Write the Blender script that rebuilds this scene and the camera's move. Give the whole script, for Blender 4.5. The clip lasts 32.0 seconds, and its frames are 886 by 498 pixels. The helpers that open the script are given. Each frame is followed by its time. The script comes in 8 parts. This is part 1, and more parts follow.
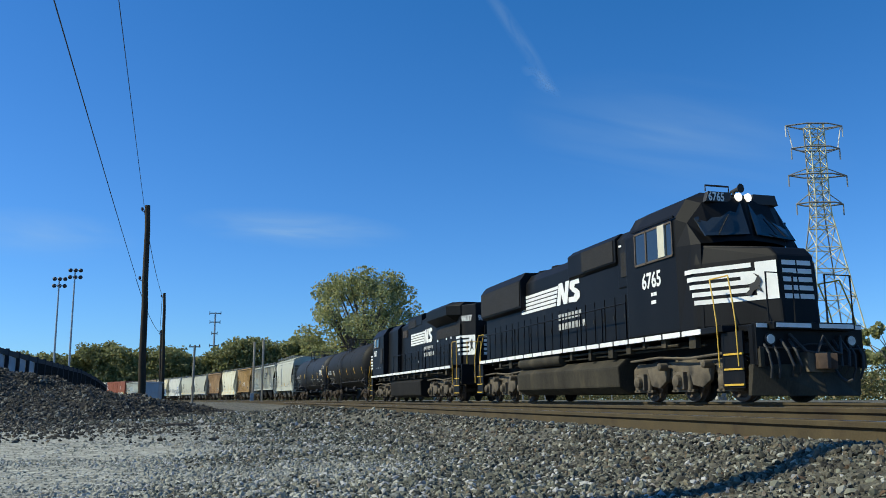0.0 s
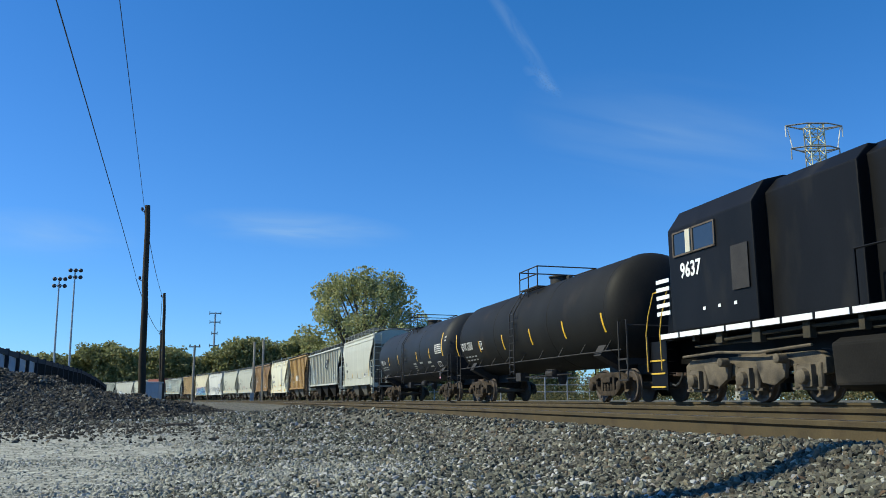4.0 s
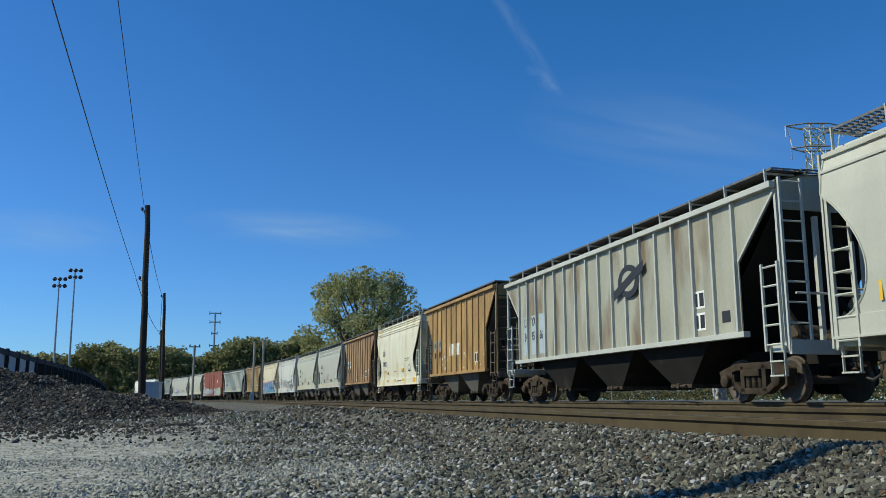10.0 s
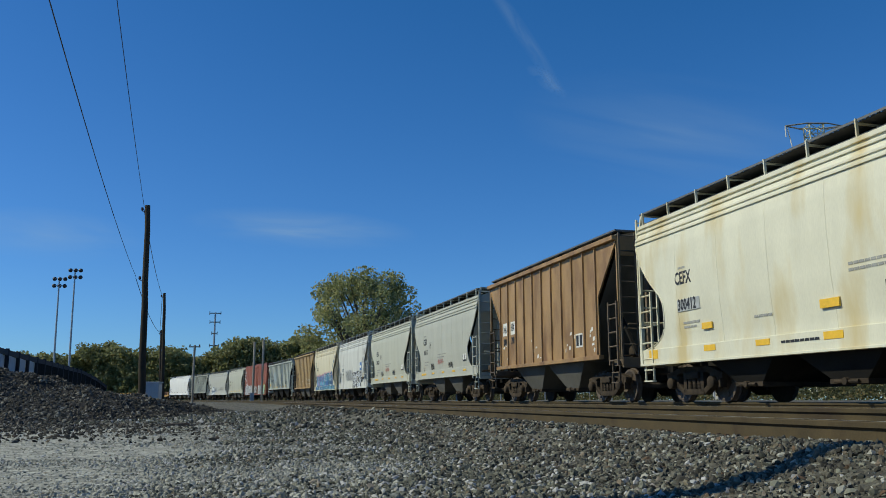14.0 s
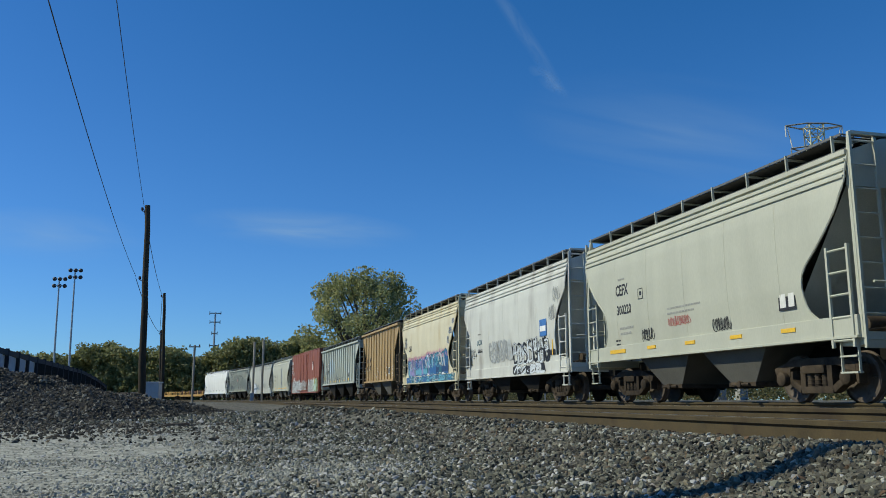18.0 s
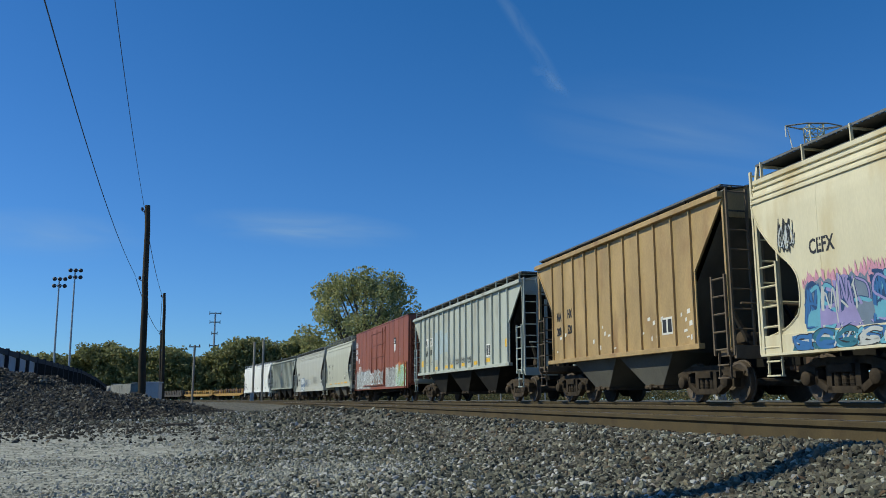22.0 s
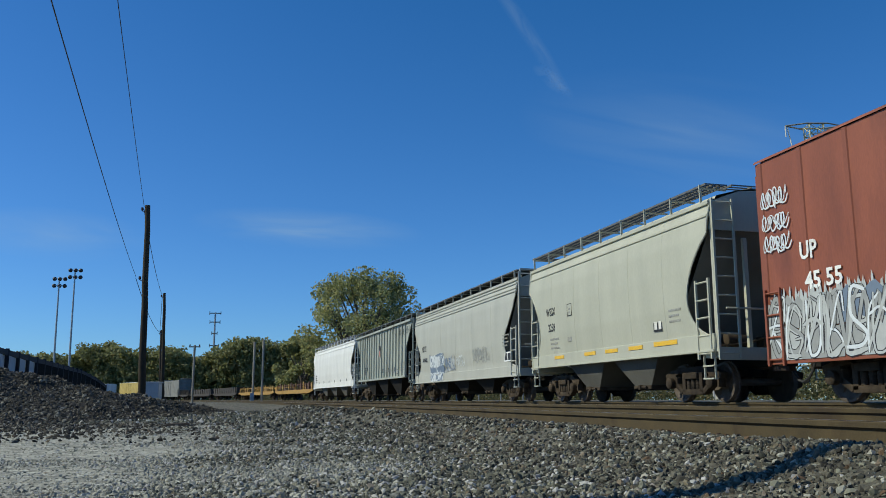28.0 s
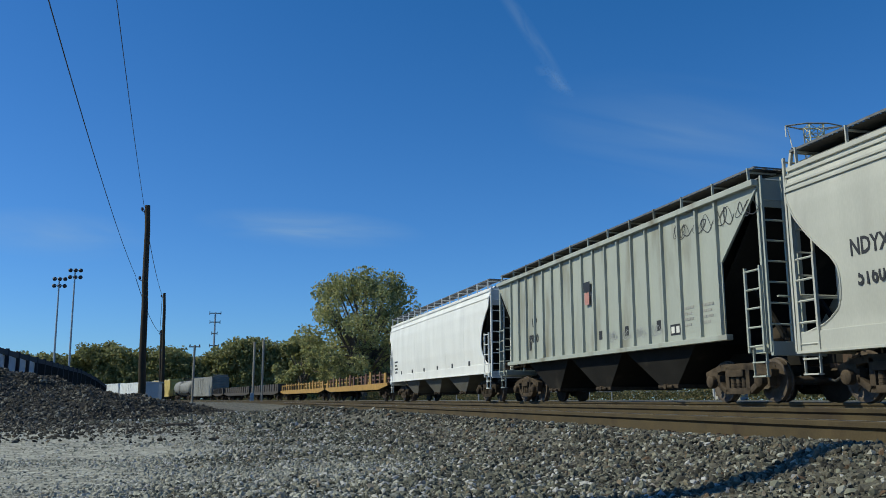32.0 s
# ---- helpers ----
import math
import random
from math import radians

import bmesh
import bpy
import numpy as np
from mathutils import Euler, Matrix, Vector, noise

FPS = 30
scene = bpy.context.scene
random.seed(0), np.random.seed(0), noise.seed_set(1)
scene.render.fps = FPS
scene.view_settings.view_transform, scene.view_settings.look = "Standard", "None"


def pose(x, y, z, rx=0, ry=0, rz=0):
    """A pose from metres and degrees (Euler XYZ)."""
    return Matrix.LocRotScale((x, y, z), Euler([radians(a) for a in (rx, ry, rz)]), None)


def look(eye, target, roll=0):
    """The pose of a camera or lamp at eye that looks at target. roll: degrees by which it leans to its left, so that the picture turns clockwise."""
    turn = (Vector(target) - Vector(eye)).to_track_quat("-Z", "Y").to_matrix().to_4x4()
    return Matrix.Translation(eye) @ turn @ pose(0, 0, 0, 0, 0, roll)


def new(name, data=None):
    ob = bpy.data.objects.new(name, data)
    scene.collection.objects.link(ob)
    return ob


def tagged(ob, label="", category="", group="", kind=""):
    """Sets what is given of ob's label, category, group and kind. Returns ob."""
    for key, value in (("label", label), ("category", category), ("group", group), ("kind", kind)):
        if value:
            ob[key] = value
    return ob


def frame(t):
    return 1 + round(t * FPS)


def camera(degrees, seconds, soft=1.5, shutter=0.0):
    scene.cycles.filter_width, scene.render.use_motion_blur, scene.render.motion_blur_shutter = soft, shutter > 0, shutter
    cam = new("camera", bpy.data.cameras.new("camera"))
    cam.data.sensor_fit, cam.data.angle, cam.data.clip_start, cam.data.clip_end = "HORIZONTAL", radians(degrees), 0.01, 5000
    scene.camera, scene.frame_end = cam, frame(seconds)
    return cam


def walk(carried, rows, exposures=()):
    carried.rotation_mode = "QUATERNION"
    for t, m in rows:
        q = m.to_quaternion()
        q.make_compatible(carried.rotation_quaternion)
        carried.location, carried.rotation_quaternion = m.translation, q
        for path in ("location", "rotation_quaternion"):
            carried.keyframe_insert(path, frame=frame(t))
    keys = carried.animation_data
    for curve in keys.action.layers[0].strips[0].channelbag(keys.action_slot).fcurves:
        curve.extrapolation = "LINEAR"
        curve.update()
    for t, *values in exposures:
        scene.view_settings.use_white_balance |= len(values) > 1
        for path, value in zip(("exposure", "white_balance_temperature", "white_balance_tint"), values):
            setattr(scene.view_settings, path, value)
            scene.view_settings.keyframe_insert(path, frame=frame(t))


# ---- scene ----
# The camera stands still beside the line, low over the ballast; metres.
CLIP = 32.0
EYE = (0.0, 0.0, 0.12)
cam = camera(55.83, CLIP, soft=0.9)
HEADING, PITCH, ROLL = 7.6, 10.233, 0.0
STAND = pose(*EYE, 90 + PITCH, 0, -HEADING) @ pose(0, 0, 0, 0, 0, ROLL)
walk(cam, [(0.0, STAND), (CLIP, STAND)], [(0.0, -0.08), (1.0, 0.06), (5.6, 0.06), (7.0, -0.12), (9.0, -0.26), (13.2, -0.31), (14.0, -0.50), (15.5, -0.44), (17.0, -0.37), (19.0, -0.40), (CLIP, -0.40)])

# Both tracks lie on one long curve to the left that tightens far off: its curvature at places along the far track.
FAR_TRACK, NEAR_TRACK, RAIL_TOP = 0.0, -6.9, 0.067
LINE_START, LINE_HEADING = 11.952, radians(96.855)   # metres from the eye square to the line; direction there
BEND_AT = (0.0, 57.6, 115.2, 172.8, 230.4, 307.2, 403.2)
BEND_BY = (0.000252, 0.001076, 0.002234, 0.001178, 0.002736, 0.002742, 0.002743)
LINE_S = np.arange(-60.0, 760.0, 0.5)


def line_table():
    kap = np.interp(LINE_S, BEND_AT, BEND_BY)
    turn = np.concatenate([[0.0], np.cumsum((kap[1:] + kap[:-1]) / 4)])
    turn += LINE_HEADING - np.interp(0.0, LINE_S, turn)
    cx = np.concatenate([[0.0], np.cumsum((np.cos(turn[1:]) + np.cos(turn[:-1])) / 4)])
    cy = np.concatenate([[0.0], np.cumsum((np.sin(turn[1:]) + np.sin(turn[:-1])) / 4)])
    cx += LINE_START * math.sin(LINE_HEADING) - np.interp(0.0, LINE_S, cx)
    cy += -LINE_START * math.cos(LINE_HEADING) - np.interp(0.0, LINE_S, cy)
    return turn, cx, cy


LINE_TURN, LINE_X, LINE_Y = line_table()


def on_bend(off, s, z=0.0):
    """A point off metres to the right of the far track's middle, s metres along it, counted away from the camera."""
    a = float(np.interp(s, LINE_S, LINE_TURN))
    return Vector((float(np.interp(s, LINE_S, LINE_X)) + off * math.sin(a), float(np.interp(s, LINE_S, LINE_Y)) - off * math.cos(a), z))


def bend_pose(off, s, z=0.0):
    """A pose on the curve whose x axis points towards the camera's end of the line."""
    d = on_bend(off, s - 1.0) - on_bend(off, s + 1.0)
    return Matrix.Translation(on_bend(off, s, z)) @ Matrix.Rotation(math.atan2(d.y, d.x), 4, "Z")


def across(x, y):
    """Metres to the right of the near track's middle; arrays welcome."""
    return (np.asarray(x) - np.interp(y, LINE_Y, LINE_X)) * np.sin(np.interp(y, LINE_Y, LINE_TURN)) - NEAR_TRACK


def travelled(t):
    return 9.75254 * t - 0.0478556 * t * t + 3.2744e-4 * t ** 3


# ---- light ----
SUN_HEIGHT, SUN_FROM = 41.0, 266.4 + HEADING   # degrees up; degrees clockwise from +y, where the sun stands
world = bpy.data.worlds.new("sky")
scene.world = world
world.use_nodes = True
wt = world.node_tree
wt.nodes.clear()
w_out = wt.nodes.new("ShaderNodeOutputWorld")
w_bg = wt.nodes.new("ShaderNodeBackground")
w_sky = wt.nodes.new("ShaderNodeTexSky")
w_sky.sky_type = "NISHITA"
w_sky.sun_disc = False
w_sky.sun_elevation, w_sky.sun_rotation = radians(SUN_HEIGHT), radians(SUN_FROM)
w_sky.altitude, w_sky.air_density, w_sky.dust_density, w_sky.ozone_density = 200, 1.0, 0.0, 3.0
w_bg.inputs["Strength"].default_value = 0.11
w_tint = wt.nodes.new("ShaderNodeVectorMath")   # the clip's deep blue white balance of the sky
w_tint.operation = "MULTIPLY"
w_tint.inputs[1].default_value = (0.52, 0.86, 1.38)
wt.links.new(w_sky.outputs[0], w_tint.inputs[0])
w_deep = wt.nodes.new("ShaderNodeVectorMath")   # and its lack of red high up
w_deep.operation = "ADD"
w_deep.inputs[1].default_value = (-0.27, 0.0, 0.0)
wt.links.new(w_tint.outputs[0], w_deep.inputs[0])
w_floor = wt.nodes.new("ShaderNodeVectorMath")
w_floor.operation = "MAXIMUM"
w_floor.inputs[1].default_value = (0.02, 0.02, 0.02)
wt.links.new(w_deep.outputs[0], w_floor.inputs[0])
wt.links.new(w_floor.outputs[0], w_bg.inputs[0])
wt.links.new(w_bg.outputs[0], w_out.inputs[0])
sun_data = bpy.data.lights.new("sun", "SUN")
sun_data.energy, sun_data.angle, sun_data.color = 5.0, radians(0.53), (1.0, 0.97, 0.74)
sun = new("sun", sun_data)
_a, _e = radians(SUN_FROM), radians(SUN_HEIGHT)
sun.matrix_world = look((0, 0, 60), Vector((0, 0, 60)) - Vector((math.sin(_a) * math.cos(_e), math.cos(_a) * math.cos(_e), math.sin(_e))))


# ---- materials ----
def material(name, base, rough=0.7, metal=0.0, spread=0.25, scale=6.0, grain=60.0, bump=0.15, stain=None, stain_at=0.55, depth=0.01, streak=0.0, spec=0.5, each=0.0):
    """A worn surface: base colour varied at two scales, stains of another colour, fine relief."""
    m = bpy.data.materials.new(name)
    m.use_nodes = True
    nt = m.node_tree
    bs = nt.nodes["Principled BSDF"]
    N = lambda kind: nt.nodes.new("ShaderNode" + kind)
    tc = N("TexCoord")
    mp = N("Mapping")
    mp.inputs["Scale"].default_value = (1, 1, 1 - 0.9 * streak)
    nt.links.new(tc.outputs["Object"], mp.inputs[0])
    big, fine = N("TexNoise"), N("TexNoise")
    for node, sc, det in ((big, scale, 5), (fine, grain, 3)):
        node.inputs["Scale"].default_value, node.inputs["Detail"].default_value = sc, det
        nt.links.new(mp.outputs[0], node.inputs["Vector"])
    add = N("Math")
    add.operation = "MULTIPLY_ADD"
    nt.links.new(fine.outputs[0], add.inputs[0])
    add.inputs[1].default_value = 0.5
    nt.links.new(big.outputs[0], add.inputs[2])
    rng = N("MapRange")
    for i, v in enumerate((0.45, 1.05, 1 - spread, 1 + spread)):
        rng.inputs[1 + i].default_value = v
    nt.links.new(add.outputs[0], rng.inputs[0])
    value = rng.outputs[0]
    if each:
        info = N("ObjectInfo")
        r2 = N("MapRange")
        r2.inputs[3].default_value, r2.inputs[4].default_value = 1 - each, 1 + each
        nt.links.new(info.outputs["Random"], r2.inputs[0])
        mu = N("Math")
        mu.operation = "MULTIPLY"
        nt.links.new(value, mu.inputs[0])
        nt.links.new(r2.outputs[0], mu.inputs[1])
        value = mu.outputs[0]
    mul = N("VectorMath")
    mul.operation = "SCALE"
    mul.inputs[0].default_value = base
    nt.links.new(value, mul.inputs["Scale"])
    colour = mul.outputs[0]
    if stain:
        st = N("TexNoise")
        st.inputs["Scale"].default_value, st.inputs["Detail"].default_value = scale * 0.6 + 0.4, 8
        mp2 = N("Mapping")
        mp2.inputs["Location"].default_value = (3.1, 7.7, 1.3)
        mp2.inputs["Scale"].default_value = (1, 1, 1 - 0.85 * streak)
        nt.links.new(tc.outputs["Object"], mp2.inputs[0])
        nt.links.new(mp2.outputs[0], st.inputs["Vector"])
        ra = N("MapRange")
        ra.inputs[1].default_value, ra.inputs[2].default_value = stain_at, stain_at + 0.18
        nt.links.new(st.outputs[0], ra.inputs[0])
        mx = N("Mix")
        mx.data_type = "RGBA"
        nt.links.new(ra.outputs[0], mx.inputs["Factor"])
        nt.links.new(colour, mx.inputs["A"])
        mx.inputs["B"].default_value = (*stain, 1)
        colour = mx.outputs["Result"]
    nt.links.new(colour, bs.inputs["Base Color"])
    bs.inputs["Roughness"].default_value, bs.inputs["Metallic"].default_value = rough, metal
    bs.inputs["Specular IOR Level"].default_value = spec
    if bump:
        bp = N("Bump")
        bp.inputs["Strength"].default_value, bp.inputs["Distance"].default_value = bump, depth
        nt.links.new(fine.outputs[0], bp.inputs["Height"])
        nt.links.new(bp.outputs[0], bs.inputs["Normal"])
    return m


# ---- mesh helpers ----
class Shape:
    """Collects faces of one mesh."""

    def __init__(self):
        self.v, self.f = [], []

    def add(self, verts, faces):
        n = len(self.v)
        self.v += [tuple(p) for p in verts]
        self.f += [tuple(i + n for i in f) for f in faces]
        return self

    def box(self, x0, x1, y0, y1, z0, z1):
        v = [(x, y, z) for x in (x0, x1) for y in (y0, y1) for z in (z0, z1)]
        return self.add(v, [(0, 1, 3, 2), (4, 6, 7, 5), (0, 4, 5, 1), (2, 3, 7, 6), (0, 2, 6, 4), (1, 5, 7, 3)])

    def beam(self, a, b, w, h, up=(0, 0, 1)):
        """A bar of w by h from a to b."""
        a, b = Vector(a), Vector(b)
        d = (b - a).normalized()
        u = Vector(up)
        if abs(d.dot(u)) > 0.98:
            u = Vector((1, 0, 0))
        side = d.cross(u).normalized()
        u = side.cross(d)
        v = [p + side * (w / 2 * i) + u * (h / 2 * j) for p in (a, b) for i, j in ((-1, -1), (1, -1), (1, 1), (-1, 1))]
        return self.add(v, [(3, 2, 1, 0), (4, 5, 6, 7), (0, 1, 5, 4), (1, 2, 6, 5), (2, 3, 7, 6), (3, 0, 4, 7)])

    def tube(self, pts, r, n=6, closed=False):
        """A round bar along pts; r is one radius or one for each point."""
        pts = [Vector(p) for p in pts]
        rs = r if isinstance(r, (list, tuple)) else [r] * len(pts)
        v, f = [], []
        for i, p in enumerate(pts):
            a, b = pts[max(i - 1, 0)], pts[min(i + 1, len(pts) - 1)]
            if closed:
                a, b = pts[i - 1], pts[(i + 1) % len(pts)]
            d = (b - a).normalized()
            u = Vector((0, 0, 1)) if abs(d.z) < 0.9 else Vector((1, 0, 0))
            s = d.cross(u).normalized()
            u = s.cross(d)
            v += [p + (s * math.cos(k * math.tau / n) + u * math.sin(k * math.tau / n)) * rs[i] for k in range(n)]
        rings = len(pts)
        for i in range(rings if closed else rings - 1):
            j = (i + 1) % rings
            f += [(i * n + k, i * n + (k + 1) % n, j * n + (k + 1) % n, j * n + k) for k in range(n)]
        if not closed:
            f += [tuple(reversed(range(n))), tuple((rings - 1) * n + k for k in range(n))]
        return self.add(v, f)

    def lathe(self, prof, n=16, axis="x", at=(0, 0, 0)):
        """prof: (along, radius) rows turned about an axis through at."""
        v, f = [], []
        for a, r in prof:
            for k in range(n):
                c, s = math.cos(k * math.tau / n) * r, math.sin(k * math.tau / n) * r
                p = (a, c, s) if axis == "x" else (c, a, s) if axis == "y" else (c, s, a)
                v.append((p[0] + at[0], p[1] + at[1], p[2] + at[2]))
        for i in range(len(prof) - 1):
            f += [(i * n + k, i * n + (k + 1) % n, (i + 1) * n + (k + 1) % n, (i + 1) * n + k) for k in range(n)]
        f += [tuple(reversed(range(n))), tuple((len(prof) - 1) * n + k for k in range(n))]
        return self.add(v, f)

    def prism(self, poly, y0, y1, axis="y"):
        """A polygon drawn in two axes, pushed along the third."""
        n = len(poly)
        put = (lambda a, b, d: (a, d, b)) if axis == "y" else (lambda a, b, d: (d, a, b)) if axis == "x" else (lambda a, b, d: (a, b, d))
        v = [put(a, b, y0) for a, b in poly] + [put(a, b, y1) for a, b in poly]
        f = [tuple(range(n)), tuple(reversed(range(n, 2 * n)))]
        f += [(i, (i + 1) % n, n + (i + 1) % n, n + i) for i in range(n)]
        return self.add(v, f)

    def grid(self, rows, flip=False):
        """Rows of points, all of one length, skinned."""
        n = len(rows[0])
        f = [(i * n + k, i * n + k + 1, (i + 1) * n + k + 1, (i + 1) * n + k) for i in range(len(rows) - 1) for k in range(n - 1)]
        return self.add([p for r in rows for p in r], [tuple(reversed(q)) for q in f] if flip else f)


def mesh_of(name, shape, mat, smooth=0.0, bevel=0.0, weld=False):
    me = bpy.data.meshes.new(name)
    me.from_pydata(shape.v, [], shape.f)
    bm = bmesh.new()
    bm.from_mesh(me)
    if weld:
        bmesh.ops.remove_doubles(bm, verts=bm.verts, dist=1e-4)
    bmesh.ops.recalc_face_normals(bm, faces=bm.faces)
    if bevel:
        edges = [e for e in bm.edges if len(e.link_faces) == 2 and e.calc_face_angle(0) > 0.6]
        bmesh.ops.bevel(bm, geom=edges, offset=bevel, segments=2, profile=0.6, affect="EDGES", clamp_overlap=True)
    bm.to_mesh(me)
    bm.free()
    for m in mat if isinstance(mat, (list, tuple)) else [mat]:
        me.materials.append(m)
    if smooth:
        me.polygons.foreach_set("use_smooth", [True] * len(me.polygons))
        me.set_sharp_from_angle(angle=radians(smooth))
    return me


def part(name, shape, mat, parent=None, label="", smooth=0.0, bevel=0.0, weld=False):
    """One mesh object under a thing or a part."""
    me = shape if isinstance(shape, bpy.types.Mesh) else mesh_of(name, shape, mat, smooth, bevel, weld)
    ob = new(name, me)
    ob.parent = parent
    if label:
        ob["label"] = label
    return ob


def lettering(text, size, mat, parent, place, squeeze=1.0, name="lettering", label=""):
    """Painted writing, a thin mesh of the built-in font; place is its pose, x along the writing, y up it."""
    cu = bpy.data.curves.new("writing", "FONT")
    cu.body, cu.size, cu.extrude, cu.resolution_u, cu.offset = text, size * 1.37, 0.002, 2, size * 0.035
    tmp = bpy.data.objects.new("writing", cu)
    scene.collection.objects.link(tmp)
    me = bpy.data.meshes.new_from_object(tmp.evaluated_get(bpy.context.evaluated_depsgraph_get()))
    bpy.data.objects.remove(tmp)
    me.transform(place @ Matrix.Diagonal((squeeze, 1, 1, 1)))
    me.materials.clear()
    me.materials.append(mat)
    me.name = name
    return part(name, me, mat, parent, label)


def side_text(x, z, y=-1.6):
    """A pose on the side of a car that faces the camera: writing begins at x and runs towards the car's front."""
    return pose(x, y, z, 90, 0, 0)


# ---- ground ----
def ground_height(x, y):
    """Height of the ballast and soil; arrays welcome. The profile runs across the two tracks."""
    u = across(x, y)
    z = np.interp(u, (-400, -60, -12, -5, -3.1, -2.73, -2.36, -2.12, -1.9, -1.55, -1.4, 1.4, 2.2, 4.0, 5.4, 8.4, 9.6, 11.2, 13.5, 18, 60, 400),
                  (-0.9, -0.6, -0.44, -0.38, -0.36, -0.325, -0.235, -0.13, -0.115, -0.15, -0.225, -0.17, -0.21, -0.21, -0.13, -0.13, -0.2, -0.1, 0.06, 0.1, 0.1, 0.1))
    return z + 0.018 * np.sin(x * 1.7 + 0.6 * np.sin(y * 1.3)) * np.sin(y * 1.1 + 1.0) * (np.abs(u) > 1.6)


def spaced(lo, near_lo, near_hi, hi, step, grow=1.16):
    """Grid lines: even between near_lo and near_hi, then wider and wider."""
    mid = list(np.arange(near_lo, near_hi, step))
    up, d = [near_hi], step
    while up[-1] < hi:
        d *= grow
        up.append(up[-1] + d)
    dn, d = [near_lo], step
    while dn[-1] > lo:
        d *= grow
        dn.append(dn[-1] - d)
    return np.array(sorted(set([round(v, 4) for v in dn[1:] + mid + up])))


def ground_material():
    m = material("gravel_ground", (0.09, 0.084, 0.061), 0.92, 0, 0.5, 2.2, 30, 0.9, (0.12, 0.105, 0.09), 0.6, depth=0.03)
    nt = m.node_tree
    bs = nt.nodes["Principled BSDF"]
    N = lambda kind: nt.nodes.new("ShaderNode" + kind)
    old = bs.inputs["Base Color"].links[0].from_socket
    tc = N("TexCoord")
    # pebbles too far off to be built: cells of differing grey
    vo = N("TexVoronoi")
    vo.inputs["Scale"].default_value = 16
    nt.links.new(tc.outputs["Object"], vo.inputs["Vector"])
    bw = N("RGBToBW")
    nt.links.new(vo.outputs["Color"], bw.inputs[0])
    mr = N("MapRange")
    mr.inputs[1].default_value, mr.inputs[2].default_value, mr.inputs[3].default_value, mr.inputs[4].default_value = 0.15, 0.85, 0.45, 1.75
    nt.links.new(bw.outputs[0], mr.inputs[0])
    sc = N("VectorMath")
    sc.operation = "SCALE"
    nt.links.new(old, sc.inputs[0])
    nt.links.new(mr.outputs[0], sc.inputs["Scale"])
    # the pale, dusty drive beside the ballast: a strip on the left of a line, fading out with distance
    wob = N("TexNoise")
    wob.inputs["Scale"].default_value, wob.inputs["Detail"].default_value = 0.7, 7
    nt.links.new(tc.outputs["Object"], wob.inputs["Vector"])
    def side(n, c, lo, hi):
        dot = N("VectorMath")
        dot.operation = "DOT_PRODUCT"
        dot.inputs[1].default_value = (*n, 0)
        nt.links.new(tc.outputs["Object"], dot.inputs[0])
        ad = N("Math")
        ad.operation = "MULTIPLY_ADD"
        ad.inputs[1].default_value, ad.inputs[2].default_value = 2.6, -c - 1.3
        nt.links.new(wob.outputs[0], ad.inputs[0])
        su = N("Math")
        nt.links.new(dot.outputs["Value"], su.inputs[0])
        nt.links.new(ad.outputs[0], su.inputs[1])
        ra = N("MapRange")
        ra.interpolation_type = "SMOOTHSTEP"
        ra.inputs[1].default_value, ra.inputs[2].default_value = lo, hi
        nt.links.new(su.outputs[0], ra.inputs[0])
        return ra.outputs[0]
    a = side((-0.988, -0.152), -0.75, -0.9, 1.2)
    b = side((-0.13, -0.99), -17.5, -2.5, 3.0)
    mu = N("Math")
    mu.operation = "MULTIPLY"
    nt.links.new(a, mu.inputs[0])
    nt.links.new(b, mu.inputs[1])
    dust = N("TexNoise")
    dust.inputs["Scale"].default_value, dust.inputs["Detail"].default_value = 11, 10
    nt.links.new(tc.outputs["Object"], dust.inputs["Vector"])
    dr = N("ValToRGB")
    dr.color_ramp.elements[0].position, dr.color_ramp.elements[1].position = 0.3, 0.7
    dr.color_ramp.elements[0].color, dr.color_ramp.elements[1].color = (0.14, 0.138, 0.108, 1), (0.50, 0.49, 0.415, 1)
    nt.links.new(dust.outputs[0], dr.inputs[0])
    mx = N("Mix")
    mx.data_type = "RGBA"
    nt.links.new(mu.outputs[0], mx.inputs["Factor"])
    nt.links.new(sc.outputs[0], mx.inputs["A"])
    nt.links.new(dr.outputs[0], mx.inputs["B"])
    nt.links.new(mx.outputs["Result"], bs.inputs["Base Color"])
    return m


M_GROUND = ground_material()
gx = spaced(-1500, -9, 11, 1500, 0.22)
gy = spaced(-200, -2, 22, 2600, 0.22)
GX, GY = np.meshgrid(gx, gy)
GZ = ground_height(GX, GY)
nx, ny = len(gx), len(gy)
gi = np.arange(nx * ny).reshape(ny, nx)
quads = np.stack([gi[:-1, :-1], gi[:-1, 1:], gi[1:, 1:], gi[1:, :-1]], -1).reshape(-1, 4)
gme = bpy.data.meshes.new("ground")
gme.from_pydata(np.stack([GX, GY, GZ], -1).reshape(-1, 3).tolist(), [], quads.tolist())
gme.materials.append(M_GROUND)
gme.polygons.foreach_set("use_smooth", [True] * len(gme.polygons))
tagged(new("ground", gme), "grey gravel ground with a pale dusty drive", "ground", kind="structure")


